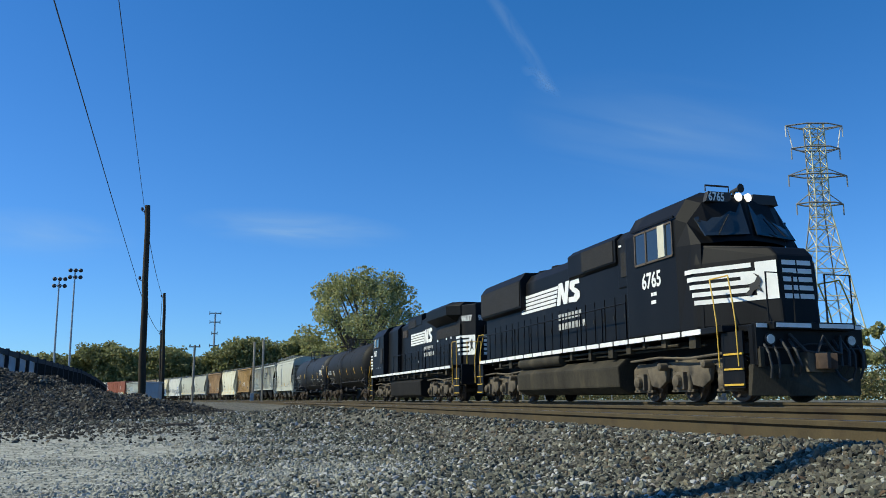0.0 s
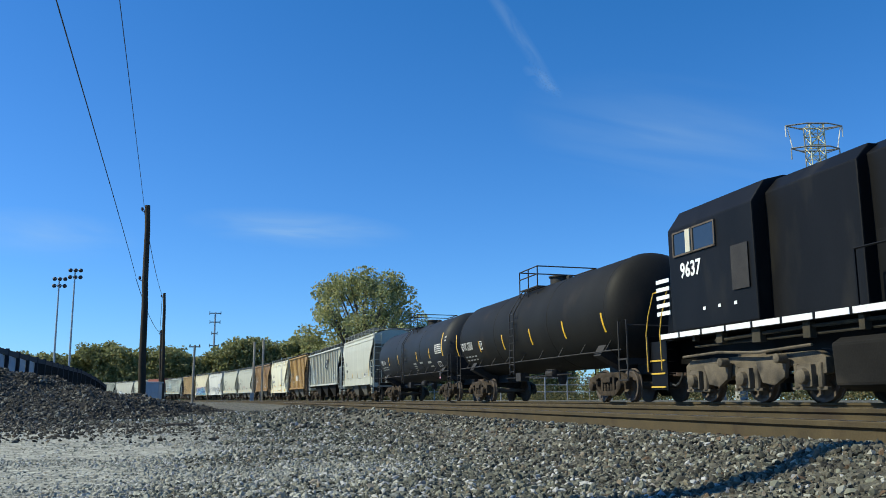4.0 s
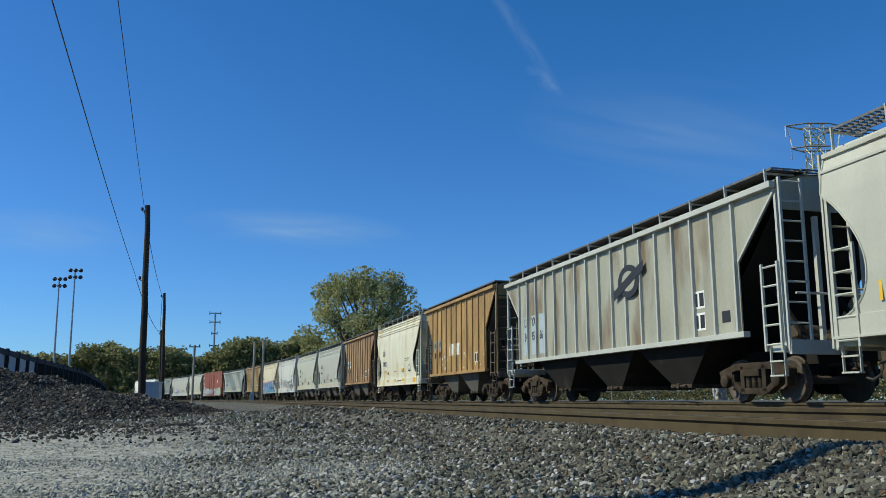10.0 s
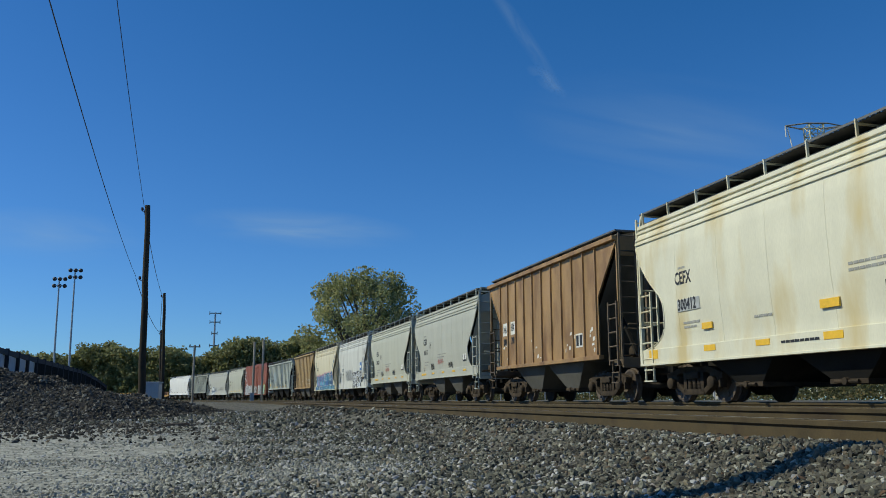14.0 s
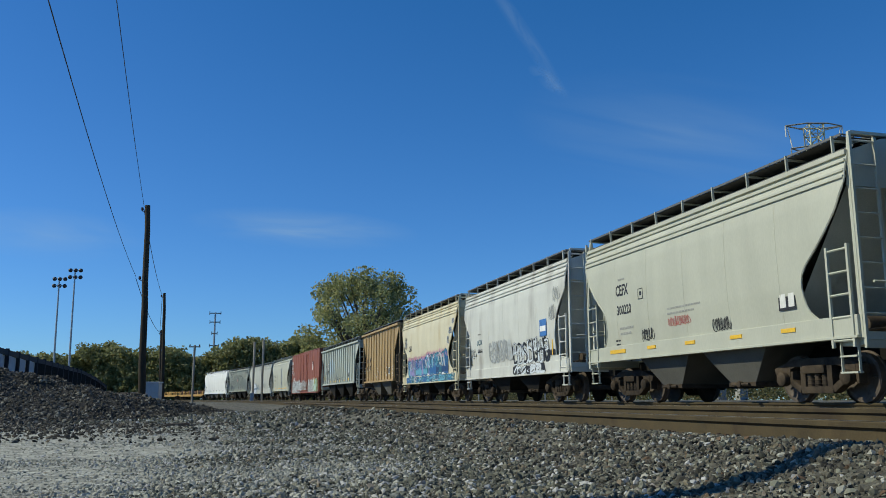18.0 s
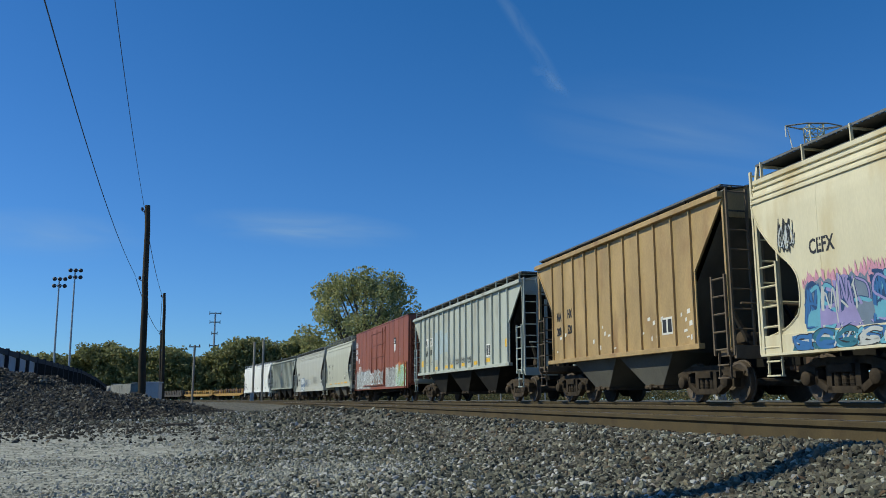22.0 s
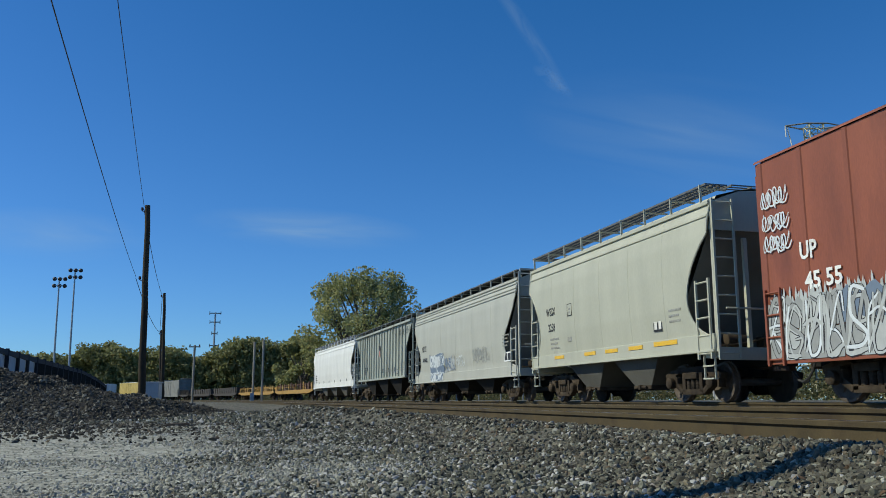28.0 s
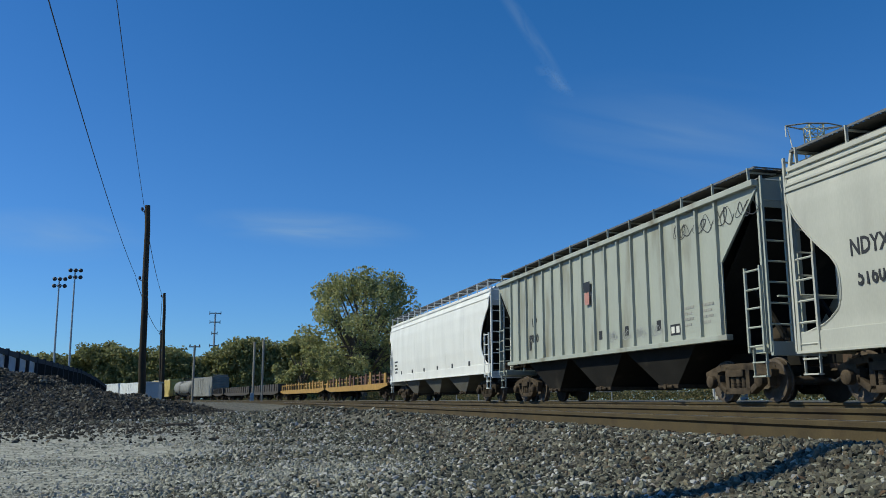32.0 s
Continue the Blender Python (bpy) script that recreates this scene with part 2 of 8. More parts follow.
# ---- loose stones ----
def stone_material(name, lo, hi, odd, light=(0.42, 0.41, 0.385)):
    m = bpy.data.materials.new(name)
    m.use_nodes = True
    nt = m.node_tree
    bs = nt.nodes["Principled BSDF"]
    bs.inputs["Roughness"].default_value = 0.85
    N = lambda kind: nt.nodes.new("ShaderNode" + kind)
    geo, ramp = N("NewGeometry"), N("ValToRGB")
    els = ramp.color_ramp.elements
    els[0].color, els[1].color = (*lo, 1), (*hi, 1)
    els[0].position, els[1].position = 0.0, 0.78
    e = els.new(0.84)
    e.color = (*odd, 1)
    e = els.new(0.9)
    e.color = (*light, 1)
    nt.links.new(geo.outputs["Random Per Island"], ramp.inputs[0])
    tc, nz = N("TexCoord"), N("TexNoise")
    nz.inputs["Scale"].default_value, nz.inputs["Detail"].default_value = 45, 4
    nt.links.new(tc.outputs["Object"], nz.inputs["Vector"])
    mr = N("MapRange")
    mr.inputs[3].default_value, mr.inputs[4].default_value = 0.55, 1.4
    nt.links.new(nz.outputs[0], mr.inputs[0])
    sc = N("VectorMath")
    sc.operation = "SCALE"
    nt.links.new(ramp.outputs[0], sc.inputs[0])
    nt.links.new(mr.outputs[0], sc.inputs["Scale"])
    nt.links.new(sc.outputs[0], bs.inputs["Base Color"])
    bp = N("Bump")
    bp.inputs["Strength"].default_value, bp.inputs["Distance"].default_value = 0.5, 0.004
    nt.links.new(nz.outputs[0], bp.inputs["Height"])
    nt.links.new(bp.outputs[0], bs.inputs["Normal"])
    return m


def stones(name, xyz, size, mat, label, seed, category="stones"):
    """One joined heap of angular stones: xyz places, size radii."""
    rng = np.random.default_rng(seed)
    g = (1 + 5 ** 0.5) / 2
    ico = np.array([(-1, g, 0), (1, g, 0), (-1, -g, 0), (1, -g, 0), (0, -1, g), (0, 1, g), (0, -1, -g), (0, 1, -g), (g, 0, -1), (g, 0, 1), (-g, 0, -1), (-g, 0, 1)]) / 1.9
    tri = np.array([(0, 11, 5), (0, 5, 1), (0, 1, 7), (0, 7, 10), (0, 10, 11), (1, 5, 9), (5, 11, 4), (11, 10, 2), (10, 7, 6), (7, 1, 8), (3, 9, 4), (3, 4, 2), (3, 2, 6), (3, 6, 8), (3, 8, 9), (4, 9, 5), (2, 4, 11), (6, 2, 10), (8, 6, 7), (9, 8, 1)])
    n = len(xyz)
    v = np.repeat(ico[None], n, 0) * (1 + rng.uniform(-0.42, 0.36, (n, 12, 1)))
    v = v * rng.uniform(0.5, 1.3, (n, 1, 3)) * np.array((1, 1, 0.8))
    ax = rng.normal(size=(n, 3))
    ax /= np.linalg.norm(ax, axis=1, keepdims=True)
    ang = rng.uniform(0, 6.28, n)
    c, s = np.cos(ang)[:, None, None], np.sin(ang)[:, None, None]
    k = ax[:, None, :]
    v = v * c + np.cross(np.broadcast_to(k, v.shape), v) * s + k * (v * k).sum(-1, keepdims=True) * (1 - c)
    v = v * size[:, None, None] + xyz[:, None, :]
    me = bpy.data.meshes.new(name)
    f = (tri[None] + (np.arange(n) * 12)[:, None, None]).reshape(-1, 3)
    me.vertices.add(n * 12)
    me.vertices.foreach_set("co", v.reshape(-1).astype(np.float32))
    me.loops.add(len(f) * 3)
    me.loops.foreach_set("vertex_index", f.reshape(-1).astype(np.int32))
    me.polygons.add(len(f))
    me.polygons.foreach_set("loop_start", np.arange(0, len(f) * 3, 3, dtype=np.int32))
    me.polygons.foreach_set("use_smooth", [False] * len(f))
    me.update(calc_edges=True)
    me.materials.append(mat)
    return tagged(new(name, me), label, category, kind="stuff")


def cam_to_world(X, Z):
    """Metres to the right of and ahead of the camera, turned into the world's x and y."""
    c, s = math.cos(radians(HEADING)), math.sin(radians(HEADING))
    return X * c + Z * s, -X * s + Z * c


M_STONE = stone_material("crushed_grey_stone", (0.028, 0.028, 0.019), (0.205, 0.202, 0.148), (0.15, 0.11, 0.065))
M_RUBBLE = stone_material("dark_rubble_stone", (0.012, 0.011, 0.008), (0.085, 0.076, 0.056), (0.07, 0.05, 0.03), (0.24, 0.225, 0.18))
rng = np.random.default_rng(7)


def gravel_field(z0, z1, per_m2, lo, hi):
    """Random places in the wedge ahead of the camera, denser where asked."""
    n = int(0.585 * (z1 * z1 - z0 * z0) * per_m2)
    Z = np.sqrt(rng.uniform(z0 * z0, z1 * z1, n))
    X = rng.uniform(-0.585, 0.585, n) * Z
    x, y = cam_to_world(X, Z)
    r = np.exp(rng.uniform(math.log(lo), math.log(hi), n))
    u = across(x, y)
    dust = np.clip((-0.988 * x - 0.152 * y + 1.5 + 0.5 * np.sin(y * 2.3) + 0.4 * np.sin(x * 3.1 + 1)) / 3.0, 0, 1) * (Z < 19)
    keep = (u < 9.5) & (rng.uniform(size=n) > np.clip(dust * 1.3 - 0.55, 0, 0.6))
    x, y, r, u, dust = x[keep], y[keep], r[keep], u[keep], dust[keep]
    r = r * (1 - 0.45 * dust)
    z = ground_height(x, y) + r * rng.uniform(-0.25, 0.45, len(x)) - 0.4 * r * dust
    in_track = (np.abs(u) < 1.5) | (np.abs(u + NEAR_TRACK) < 1.5)
    r = np.where(in_track, np.minimum(r, 0.03), r)
    z = np.where(in_track, np.minimum(z, np.where(u < 2, -0.205 + 0.02 * u, -0.13)), z)
    kind = np.where(dust * 2.1 > rng.uniform(size=len(x)), 1, np.where(np.clip((u + 3.4) / 1.2, 0, 0.75) > rng.uniform(size=len(x)), 2, 0))
    return np.stack([x, y, z], -1), r, kind


fields = [gravel_field(2.6, 7.5, 2100, 0.008, 0.026), gravel_field(7.5, 14.0, 430, 0.011, 0.031), gravel_field(14.0, 36.0, 48, 0.025, 0.06)]
at_, size_, pale_ = (np.concatenate([f[k] for f in fields]) for k in range(3))
M_PALESTONE = stone_material("dusty_pale_stone", (0.15, 0.149, 0.118), (0.42, 0.415, 0.345), (0.26, 0.21, 0.14))
stones("gravel", at_[pale_ == 0], size_[pale_ == 0], M_STONE, "loose crushed grey ballast stones", 11, "gravel")
stones("gravel", at_[pale_ == 2], size_[pale_ == 2], stone_material("sooty_brown_stone", (0.018, 0.016, 0.011), (0.13, 0.118, 0.085), (0.12, 0.07, 0.035), (0.34, 0.33, 0.27)), "dark brownish ballast stones on the shoulder", 17, "gravel")
stones("gravel", at_[pale_ == 1], size_[pale_ == 1], M_PALESTONE, "pale dusty stones on the drive", 13, "gravel")

# a dark heap of rubble beside the drive
def heap_height(X, Z):
    crest = np.interp(X, (-30, -18, -13.6, -12.5, -11.8, -10.9, -10.1, -9.2, -8.6, -7.6), (1.1, 1.1, 1.03, 0.85, 0.53, 0.36, 0.28, 0.1, -0.2, -0.5))
    d = Z - 26.0
    k = np.where(d < 0, np.clip(1 + d / 9.5, 0, 1) ** 1.1, np.clip(1 - d / 16.0, 0, 1))
    lump = 0.1 * np.sin(X * 2.1 + Z * 0.7) * np.sin(Z * 1.3) + 0.07 * np.sin(X * 4.7 + 1.0) * np.sin(Z * 3.1)
    return -0.5 + (crest + 0.5) * k + lump * k


hx, hz = np.meshgrid(np.linspace(-26, -7.4, 94), np.linspace(16, 42, 104))
hh = heap_height(hx, hz)
wx, wy = cam_to_world(hx, hz)
hi_ = np.arange(hx.size).reshape(hx.shape)
hq = np.stack([hi_[:-1, :-1], hi_[:-1, 1:], hi_[1:, 1:], hi_[1:, :-1]], -1).reshape(-1, 4)
hme = bpy.data.meshes.new("rubble_heap")
hme.from_pydata(np.stack([wx, wy, hh], -1).reshape(-1, 3).tolist(), [], hq.tolist())
hme.materials.append(material("dark_rubble_soil", (0.02, 0.017, 0.012), 0.95, 0, 0.6, 3, 25, 1.0, (0.045, 0.039, 0.029), 0.6, depth=0.06))
tagged(new("rubble_heap", hme), "long dark heap of rubble and soil", "heap", kind="stuff")
n = 19000
hX, hZ = rng.uniform(-24, -7.8, n), rng.uniform(16.5, 34, n)
hX = np.where(hX < -0.56 * hZ, -0.56 * hZ * rng.uniform(0.5, 1, n), hX)
hr = np.exp(rng.uniform(math.log(0.016), math.log(0.06), n))
hH = heap_height(hX, hZ)
keep = (hH > -0.42) & (hX < -7.8)
px_, py_ = cam_to_world(hX, hZ)
# the heap peters out in dark clods on the drive
sZ = 9.5 + 9.0 * rng.random(6500) ** 0.42
sX = -sZ * (0.66 - 0.42 * rng.random(6500) ** 2.6)
sx_, sy_ = cam_to_world(sX, sZ)
sr = np.exp(rng.uniform(math.log(0.012), math.log(0.045), 6500))
spill = np.stack([sx_, sy_, ground_height(sx_, sy_) + sr * 0.2], -1)
stones("rubble", np.concatenate([np.stack([px_, py_, hH + hr * 0.2], -1)[keep], spill]), np.concatenate([hr[keep], sr]), M_RUBBLE, "dark broken stones and clods on the heap", 12, "rubble")


# ---- the two tracks ----
M_RAIL = material("rusty_rail_side", (0.062, 0.044, 0.018), 0.9, 0.0, 0.35, 3, 60, 0.25, (0.036, 0.022, 0.01), 0.55)
M_RAILTOP = material("worn_rail_top", (0.32, 0.31, 0.31), 0.32, 0.9, 0.2, 4, 60, 0.05)
M_TIE = material("weathered_creosote_tie", (0.085, 0.062, 0.045), 0.9, 0, 0.4, 3, 40, 0.6, (0.16, 0.13, 0.1), 0.6, each=0.25)
M_SPIKE = material("rusty_spike", (0.10, 0.055, 0.03), 0.85, 0.2, 0.3, 10, 60, 0.2)
RAIL_PROFILE = [(-0.075, -0.186), (-0.075, -0.172), (-0.012, -0.152), (-0.009, -0.06), (-0.036, -0.042), (-0.037, -0.008), (-0.030, 0.0), (0.030, 0.0), (0.037, -0.008), (0.036, -0.042), (0.009, -0.06), (0.012, -0.152), (0.075, -0.172), (0.075, -0.186)]
stations = [-14 + i * 0.8 for i in range(110)] + [74.4 + i * 4 for i in range(150)]


def track(name, label, where, z_near, z_far):
    base = tagged(new(name), label, "railway track", kind="structure")
    for off, z in ((-0.755, z_near), (0.755, z_far)):
        rows = [[on_bend(where + off + dx, s, z + dz) for dx, dz in RAIL_PROFILE + RAIL_PROFILE[:1]] for s in stations]
        r = part("rail", Shape().grid(rows), M_RAIL, base, "rust-brown steel rail", smooth=30)
        part("rail_top", Shape().grid([[on_bend(where + off + dx, s, z + 0.003) for dx in (-0.028, 0.028)] for s in stations]), M_RAILTOP, r, "worn shiny running surface")
    return base


NEAR = track("track_near", "empty near railway track with rusty rails", NEAR_TRACK, -0.025, 0.043)
FAR = track("track_far", "far railway track under the train", FAR_TRACK, RAIL_TOP, RAIL_TOP)
tie_mesh = [mesh_of("tie", Shape().box(-0.115, 0.115, -1.3, 1.3, -0.19, 0.0), M_TIE, 0, 0.012)]
spike_mesh = mesh_of("spike", Shape().box(-0.009, 0.009, -0.009, 0.009, -0.03, 0.03).box(-0.013, 0.013, -0.012, 0.024, 0.026, 0.038), M_SPIKE)
plate_mesh = mesh_of("tie_plate", Shape().prism([(-0.1, 0.0), (0.1, 0.0), (0.1, 0.018), (-0.1, 0.018)], -0.18, 0.18), M_SPIKE, 0, 0.003)
for base, where, zn, zf, count in ((NEAR, NEAR_TRACK, -0.025, 0.043, 105), (FAR, FAR_TRACK, RAIL_TOP, RAIL_TOP, 90)):
    for i in range(count):
        s = 0.5 + i * 0.52 + 0.05 * math.sin(i * 12.9)
        tilt = math.degrees(math.atan2(zf - zn, 1.51))
        m = bend_pose(where, s, (zn + zf) / 2 - 0.205) @ pose(0, 0, 0, tilt, 0, 1.2 * math.sin(i * 7.7))
        t = part("tie", tie_mesh[0], None, base)
        t.matrix_basis = m
        if base is NEAR and i < 60:
            for off in (-0.755, 0.755):
                p = part("tie_plate", plate_mesh, None, t)
                p.location = (0, off, 0.0)
            for off, d in ((-0.85, 0), (-0.66, 180)):
                for e in ((-0.21, -0.07, 0.06, 0.19) if d == 0 else (-0.06, 0.06)):
                    k = part("spike", spike_mesh, None, t)
                    k.matrix_basis = pose(e, off, 0.018 + 0.012 * math.sin(i * 3.1 + e * 40), 4 * math.sin(i * 5.3 + e * 30), 0, d)


# ---- poles, wires, fence, small fixtures ----
M_POLE = material("weathered_pole_wood", (0.055, 0.043, 0.03), 0.9, 0, 0.4, 2, 40, 0.6, (0.1, 0.085, 0.06), 0.62, streak=0.9, spec=0.2)
M_PALEPOLE = material("pale_grey_wood", (0.30, 0.27, 0.22), 0.85, 0, 0.3, 2, 40, 0.3, streak=0.9)
M_WIRE = material("dark_cable", (0.05, 0.05, 0.055), 0.6, 0.3, 0.2, 10, 50, 0.05)
M_STEEL = material("grey_galvanised_steel", (0.36, 0.37, 0.38), 0.5, 0.6, 0.2, 3, 40, 0.1)
M_GLASSCAP = material("brown_insulator", (0.06, 0.03, 0.02), 0.25, 0, 0.2, 10, 50, 0.05)


def utility_pole(foot, top, r0, r1, pins):
    p = tagged(new("utility_pole"), "bare weathered wooden utility pole standing in gravel", "utility pole", "poles along the line")
    p.location = foot
    d = Vector(top) - Vector(foot)
    part("shaft", Shape().tube([d * (k / 8) + Vector((0.015 * math.sin(k * 2.1), 0, 0)) - Vector((0, 0, 0.5 if k == 0 else 0)) for k in range(9)], [r0 + (r1 - r0) * k / 8 for k in range(9)], 12), M_POLE, p, smooth=40)
    for z in pins:
        q = d * (z / d.z)
        b = Shape().tube([q + Vector((-r1 * 0.8, 0, 0)), q + Vector((-r1 - 0.1, 0, 0)), q + Vector((-r1 - 0.12, 0, 0.05))], 0.018, 6)
        pin = part("bracket", b, M_STEEL, p)
        part("insulator", Shape().lathe([(q.z + 0.03, 0.03), (q.z + 0.05, 0.06), (q.z + 0.1, 0.05), (q.z + 0.15, 0.055), (q.z + 0.17, 0.02)], 10, "z", (q.x - r1 - 0.12, q.y, 0)), M_GLASSCAP, pin, smooth=40)
    return p


POLE0, POLE1, POLE2, POLE3 = (-2.45, 4.36, -0.4), (-7.46, 35.3, -0.45), (-12.1, 64.2, -0.45), (-20.45, 106.6, -0.45)
TOP0, TOP1, TOP2, TOP3 = (-2.15, 4.36, 8.32), (-7.7, 35.33, 8.1), (-12.4, 64.2, 7.96), (-20.75, 106.7, 8.58)
utility_pole(POLE0, TOP0, 0.12, 0.09, (5.5, 8.45))
utility_pole(POLE1, TOP1, 0.155, 0.105, (5.4, 8.3))
utility_pole(POLE2, TOP2, 0.15, 0.1, (5.4, 8.1))
utility_pole(POLE3, TOP3, 0.15, 0.1, (5.4, 8.5))


def wire(a, b, sag, r):
    """A cable hung between two poles; its own x axis is the chord, so that it can swing."""
    a, b = Vector(a), Vector(b)
    L = (b - a).length
    d = (b - a).normalized()
    side = Vector((0, 0, 1)).cross(d).normalized()
    m = Matrix((d, side, d.cross(side))).transposed().to_4x4()
    n = 28
    s = Shape().tube([(L * i / n, 0, -4 * sag * (i / n) * (1 - i / n)) for i in range(n + 1)], r, 6)
    w = tagged(part("overhead_wire", s, M_WIRE), "thin dark overhead wire slung between wooden poles", "wire", "wires along the line")
    w.matrix_world = Matrix.Translation(a) @ m
    return w, Matrix.Translation(a) @ m


SWING = []
for a, b, sag, k in (((-8.0, 35.35, 5.1), (-2.5, 4.36, 5.14), 0.25, 1.0), ((-7.85, 35.33, 8.05), (-2.2, 4.36, 8.12), 0.2, 0.5)):
    SWING.append((*wire(a, b, sag, 0.009), k))
wire((-7.85, 35.33, 7.94), (-12.55, 64.2, 7.76), 0.35, 0.014)
wire((-8.0, 35.35, 5.04), (-12.6, 64.2, 5.06), 0.35, 0.014)
wire((-12.55, 64.2, 7.76), (-20.9, 106.7, 8.33), 1.0, 0.018)


def slim_post(foot, h, r, mat, label, cross):
    p = tagged(new("signal_post"), label, "post")
    p.location = foot
    part("shaft", Shape().tube([(0, 0, -0.3), (0, 0, h)], r, 8), mat, p, smooth=40)
    if cross:
        part("crossarm", Shape().beam((-0.38, 0, h - 0.12), (0.38, 0, h - 0.12), 0.08, 0.08), mat, p)
        for x in (-0.32, 0.32):
            part("insulator", Shape().lathe([(h - 0.08, 0.04), (h + 0.02, 0.05), (h + 0.05, 0.02)], 8, "z", (x, 0, 0)), M_GLASSCAP, p)
    part("foot_box", Shape().box(-r - 0.16, r + 0.16, -0.2, 0.2, -0.1, 0.35), M_DARKBOX, p, bevel=0.02)
    return p


M_DARKBOX = material("dark_box_paint", (0.05, 0.05, 0.05), 0.7, 0, 0.3, 4, 40, 0.1)
M_PALEBOX = material("pale_box_paint", (0.6, 0.6, 0.58), 0.6, 0, 0.12, 4, 40, 0.1)
slim_post((-9.32, 59.8, -0.45), 4.3, 0.075, M_PALEPOLE, "slim pale post with a short crossarm beside the track", True)
for x, y, h in ((-9.0, 102.0, 7.3), (-7.95, 101.9, 7.6)):
    slim_post((x, y, -0.4), h, 0.13, M_PALEPOLE, "tall slim pale wooden post beside the track", False)
tagged(part("relay_box", Shape().box(-9.25, -8.8, 101.2, 101.6, -0.45, 0.95), M_STEEL, bevel=0.03), "small white steel relay box at a post's foot", "relay box")
slim_post((0.0, 151.0, -0.3), 10.6, 0.16, M_PALEPOLE, "tall pale wooden post behind the track", False)

cab_ = tagged(new("equipment_cabinet"), "pale blue-grey ribbed steel cabinet behind the utility pole", "cabinet")
cab_.matrix_world = pose(-9.62, 47.9, -0.4, 0, 0, -4)
M_CABINET = material("pale_blue_grey_paint_on_steel", (0.50, 0.52, 0.53), 0.5, 0, 0.12, 2, 40, 0.05)
part("body", Shape().box(-0.46, 0.46, -0.35, 0.35, 0.0, 1.42), M_CABINET, cab_, bevel=0.02)
part("roof", Shape().box(-0.5, 0.5, -0.4, 0.4, 1.42, 1.49), M_CABINET, cab_, bevel=0.02)
for i in range(7):
    part("rib", Shape().box(-0.4 + i * 0.133 - 0.02, -0.4 + i * 0.133 + 0.02, -0.37, -0.35, 0.06, 1.38), M_CABINET, cab_)

# boundary fence: see-through panels first, then dark slatted ones, running away beside the heap
M_FENCE = material("black_fence_paint", (0.025, 0.022, 0.026), 0.8, 0.0, 0.3, 3, 40, 0.1)
M_SLAT = material("dark_brown_slat", (0.012, 0.010, 0.008), 0.95, 0, 0.35, 2, 40, 0.2, each=0.2, spec=0.08)
M_PANEL = material("pale_fence_panel", (0.42, 0.45, 0.48), 0.7, 0, 0.15, 2, 40, 0.1)
line = [(-13.3, 34.0, 0.6, 2.44), (-14.9, 40.3, 0.6, 2.45), (-17.0, 52.7, 0.5, 2.48), (-20.9, 75.4, 0.4, 2.56), (-21.9, 84.0, 0.3, 2.09), (-22.3, 90.0, 0.1, 1.32)]
fence = tagged(new("boundary_fence"), "black steel fence, partly closed with dark slats", "fence")


def along(d):
    """Place on the fence line at d metres: x, y, foot, top."""
    for a, b in zip(line, line[1:]):
        l = math.dist(a[:2], b[:2])
        if d <= l:
            return [p + (q - p) * d / l for p, q in zip(a, b)]
        d -= l
    return list(line[-1])


total = sum(math.dist(a[:2], b[:2]) for a, b in zip(line, line[1:]))
post_at = [i * 2.9 for i in range(int(total / 2.9) + 1)]
for i, d in enumerate(post_at):
    x, y, f, t = along(d)
    part("post", Shape().box(x - 0.07, x + 0.07, y - 0.07, y + 0.07, f - 0.6, t + 0.08), M_FENCE, fence)
    if i + 1 < len(post_at):
        x2, y2, f2, t2 = along(post_at[i + 1])
        part("top_rail", Shape().beam((x, y, t - 0.12), (x2, y2, t2 - 0.12), 0.08, 0.26), M_FENCE, fence)
        part("bottom_rail", Shape().beam((x, y, f), (x2, y2, f2), 0.06, 0.1), M_FENCE, fence)
        if d < 17:
            part("panel", Shape().add([(x + 0.1, y, f), (x2 - 0.1, y2, f2), (x2 - 0.1, y2, t2 - 0.26), (x + 0.1, y, t - 0.26), (x + 0.06, y + 0.03, f), (x2 - 0.14, y2 + 0.03, f2), (x2 - 0.14, y2 + 0.03, t2 - 0.26), (x + 0.06, y + 0.03, t - 0.26)],
                                  [(0, 1, 2, 3), (7, 6, 5, 4), (0, 4, 5, 1), (3, 2, 6, 7)]), M_PANEL, fence, "pale translucent panel")
        else:
            k = 9
            for j in range(k):
                u0, u1 = j / k, (j + 0.93) / k
                q = lambda u, lo, hi: (x + (x2 - x) * u, y + (y2 - y) * u, (lo + (hi - lo) * u))
                a0, b0 = q(u0, f - 0.3, f2 - 0.3), q(u1, f - 0.3, f2 - 0.3)
                a1, b1 = q(u0, t - 0.1, t2 - 0.1), q(u1, t - 0.1, t2 - 0.1)
                part("slat", Shape().add([a0, b0, b1, a1] + [(p[0] + 0.03, p[1] + 0.01, p[2]) for p in (a0, b0, b1, a1)], [(0, 1, 2, 3), (7, 6, 5, 4), (0, 4, 5, 1), (3, 2, 6, 7), (0, 3, 7, 4), (1, 5, 6, 2)]), M_SLAT, fence)

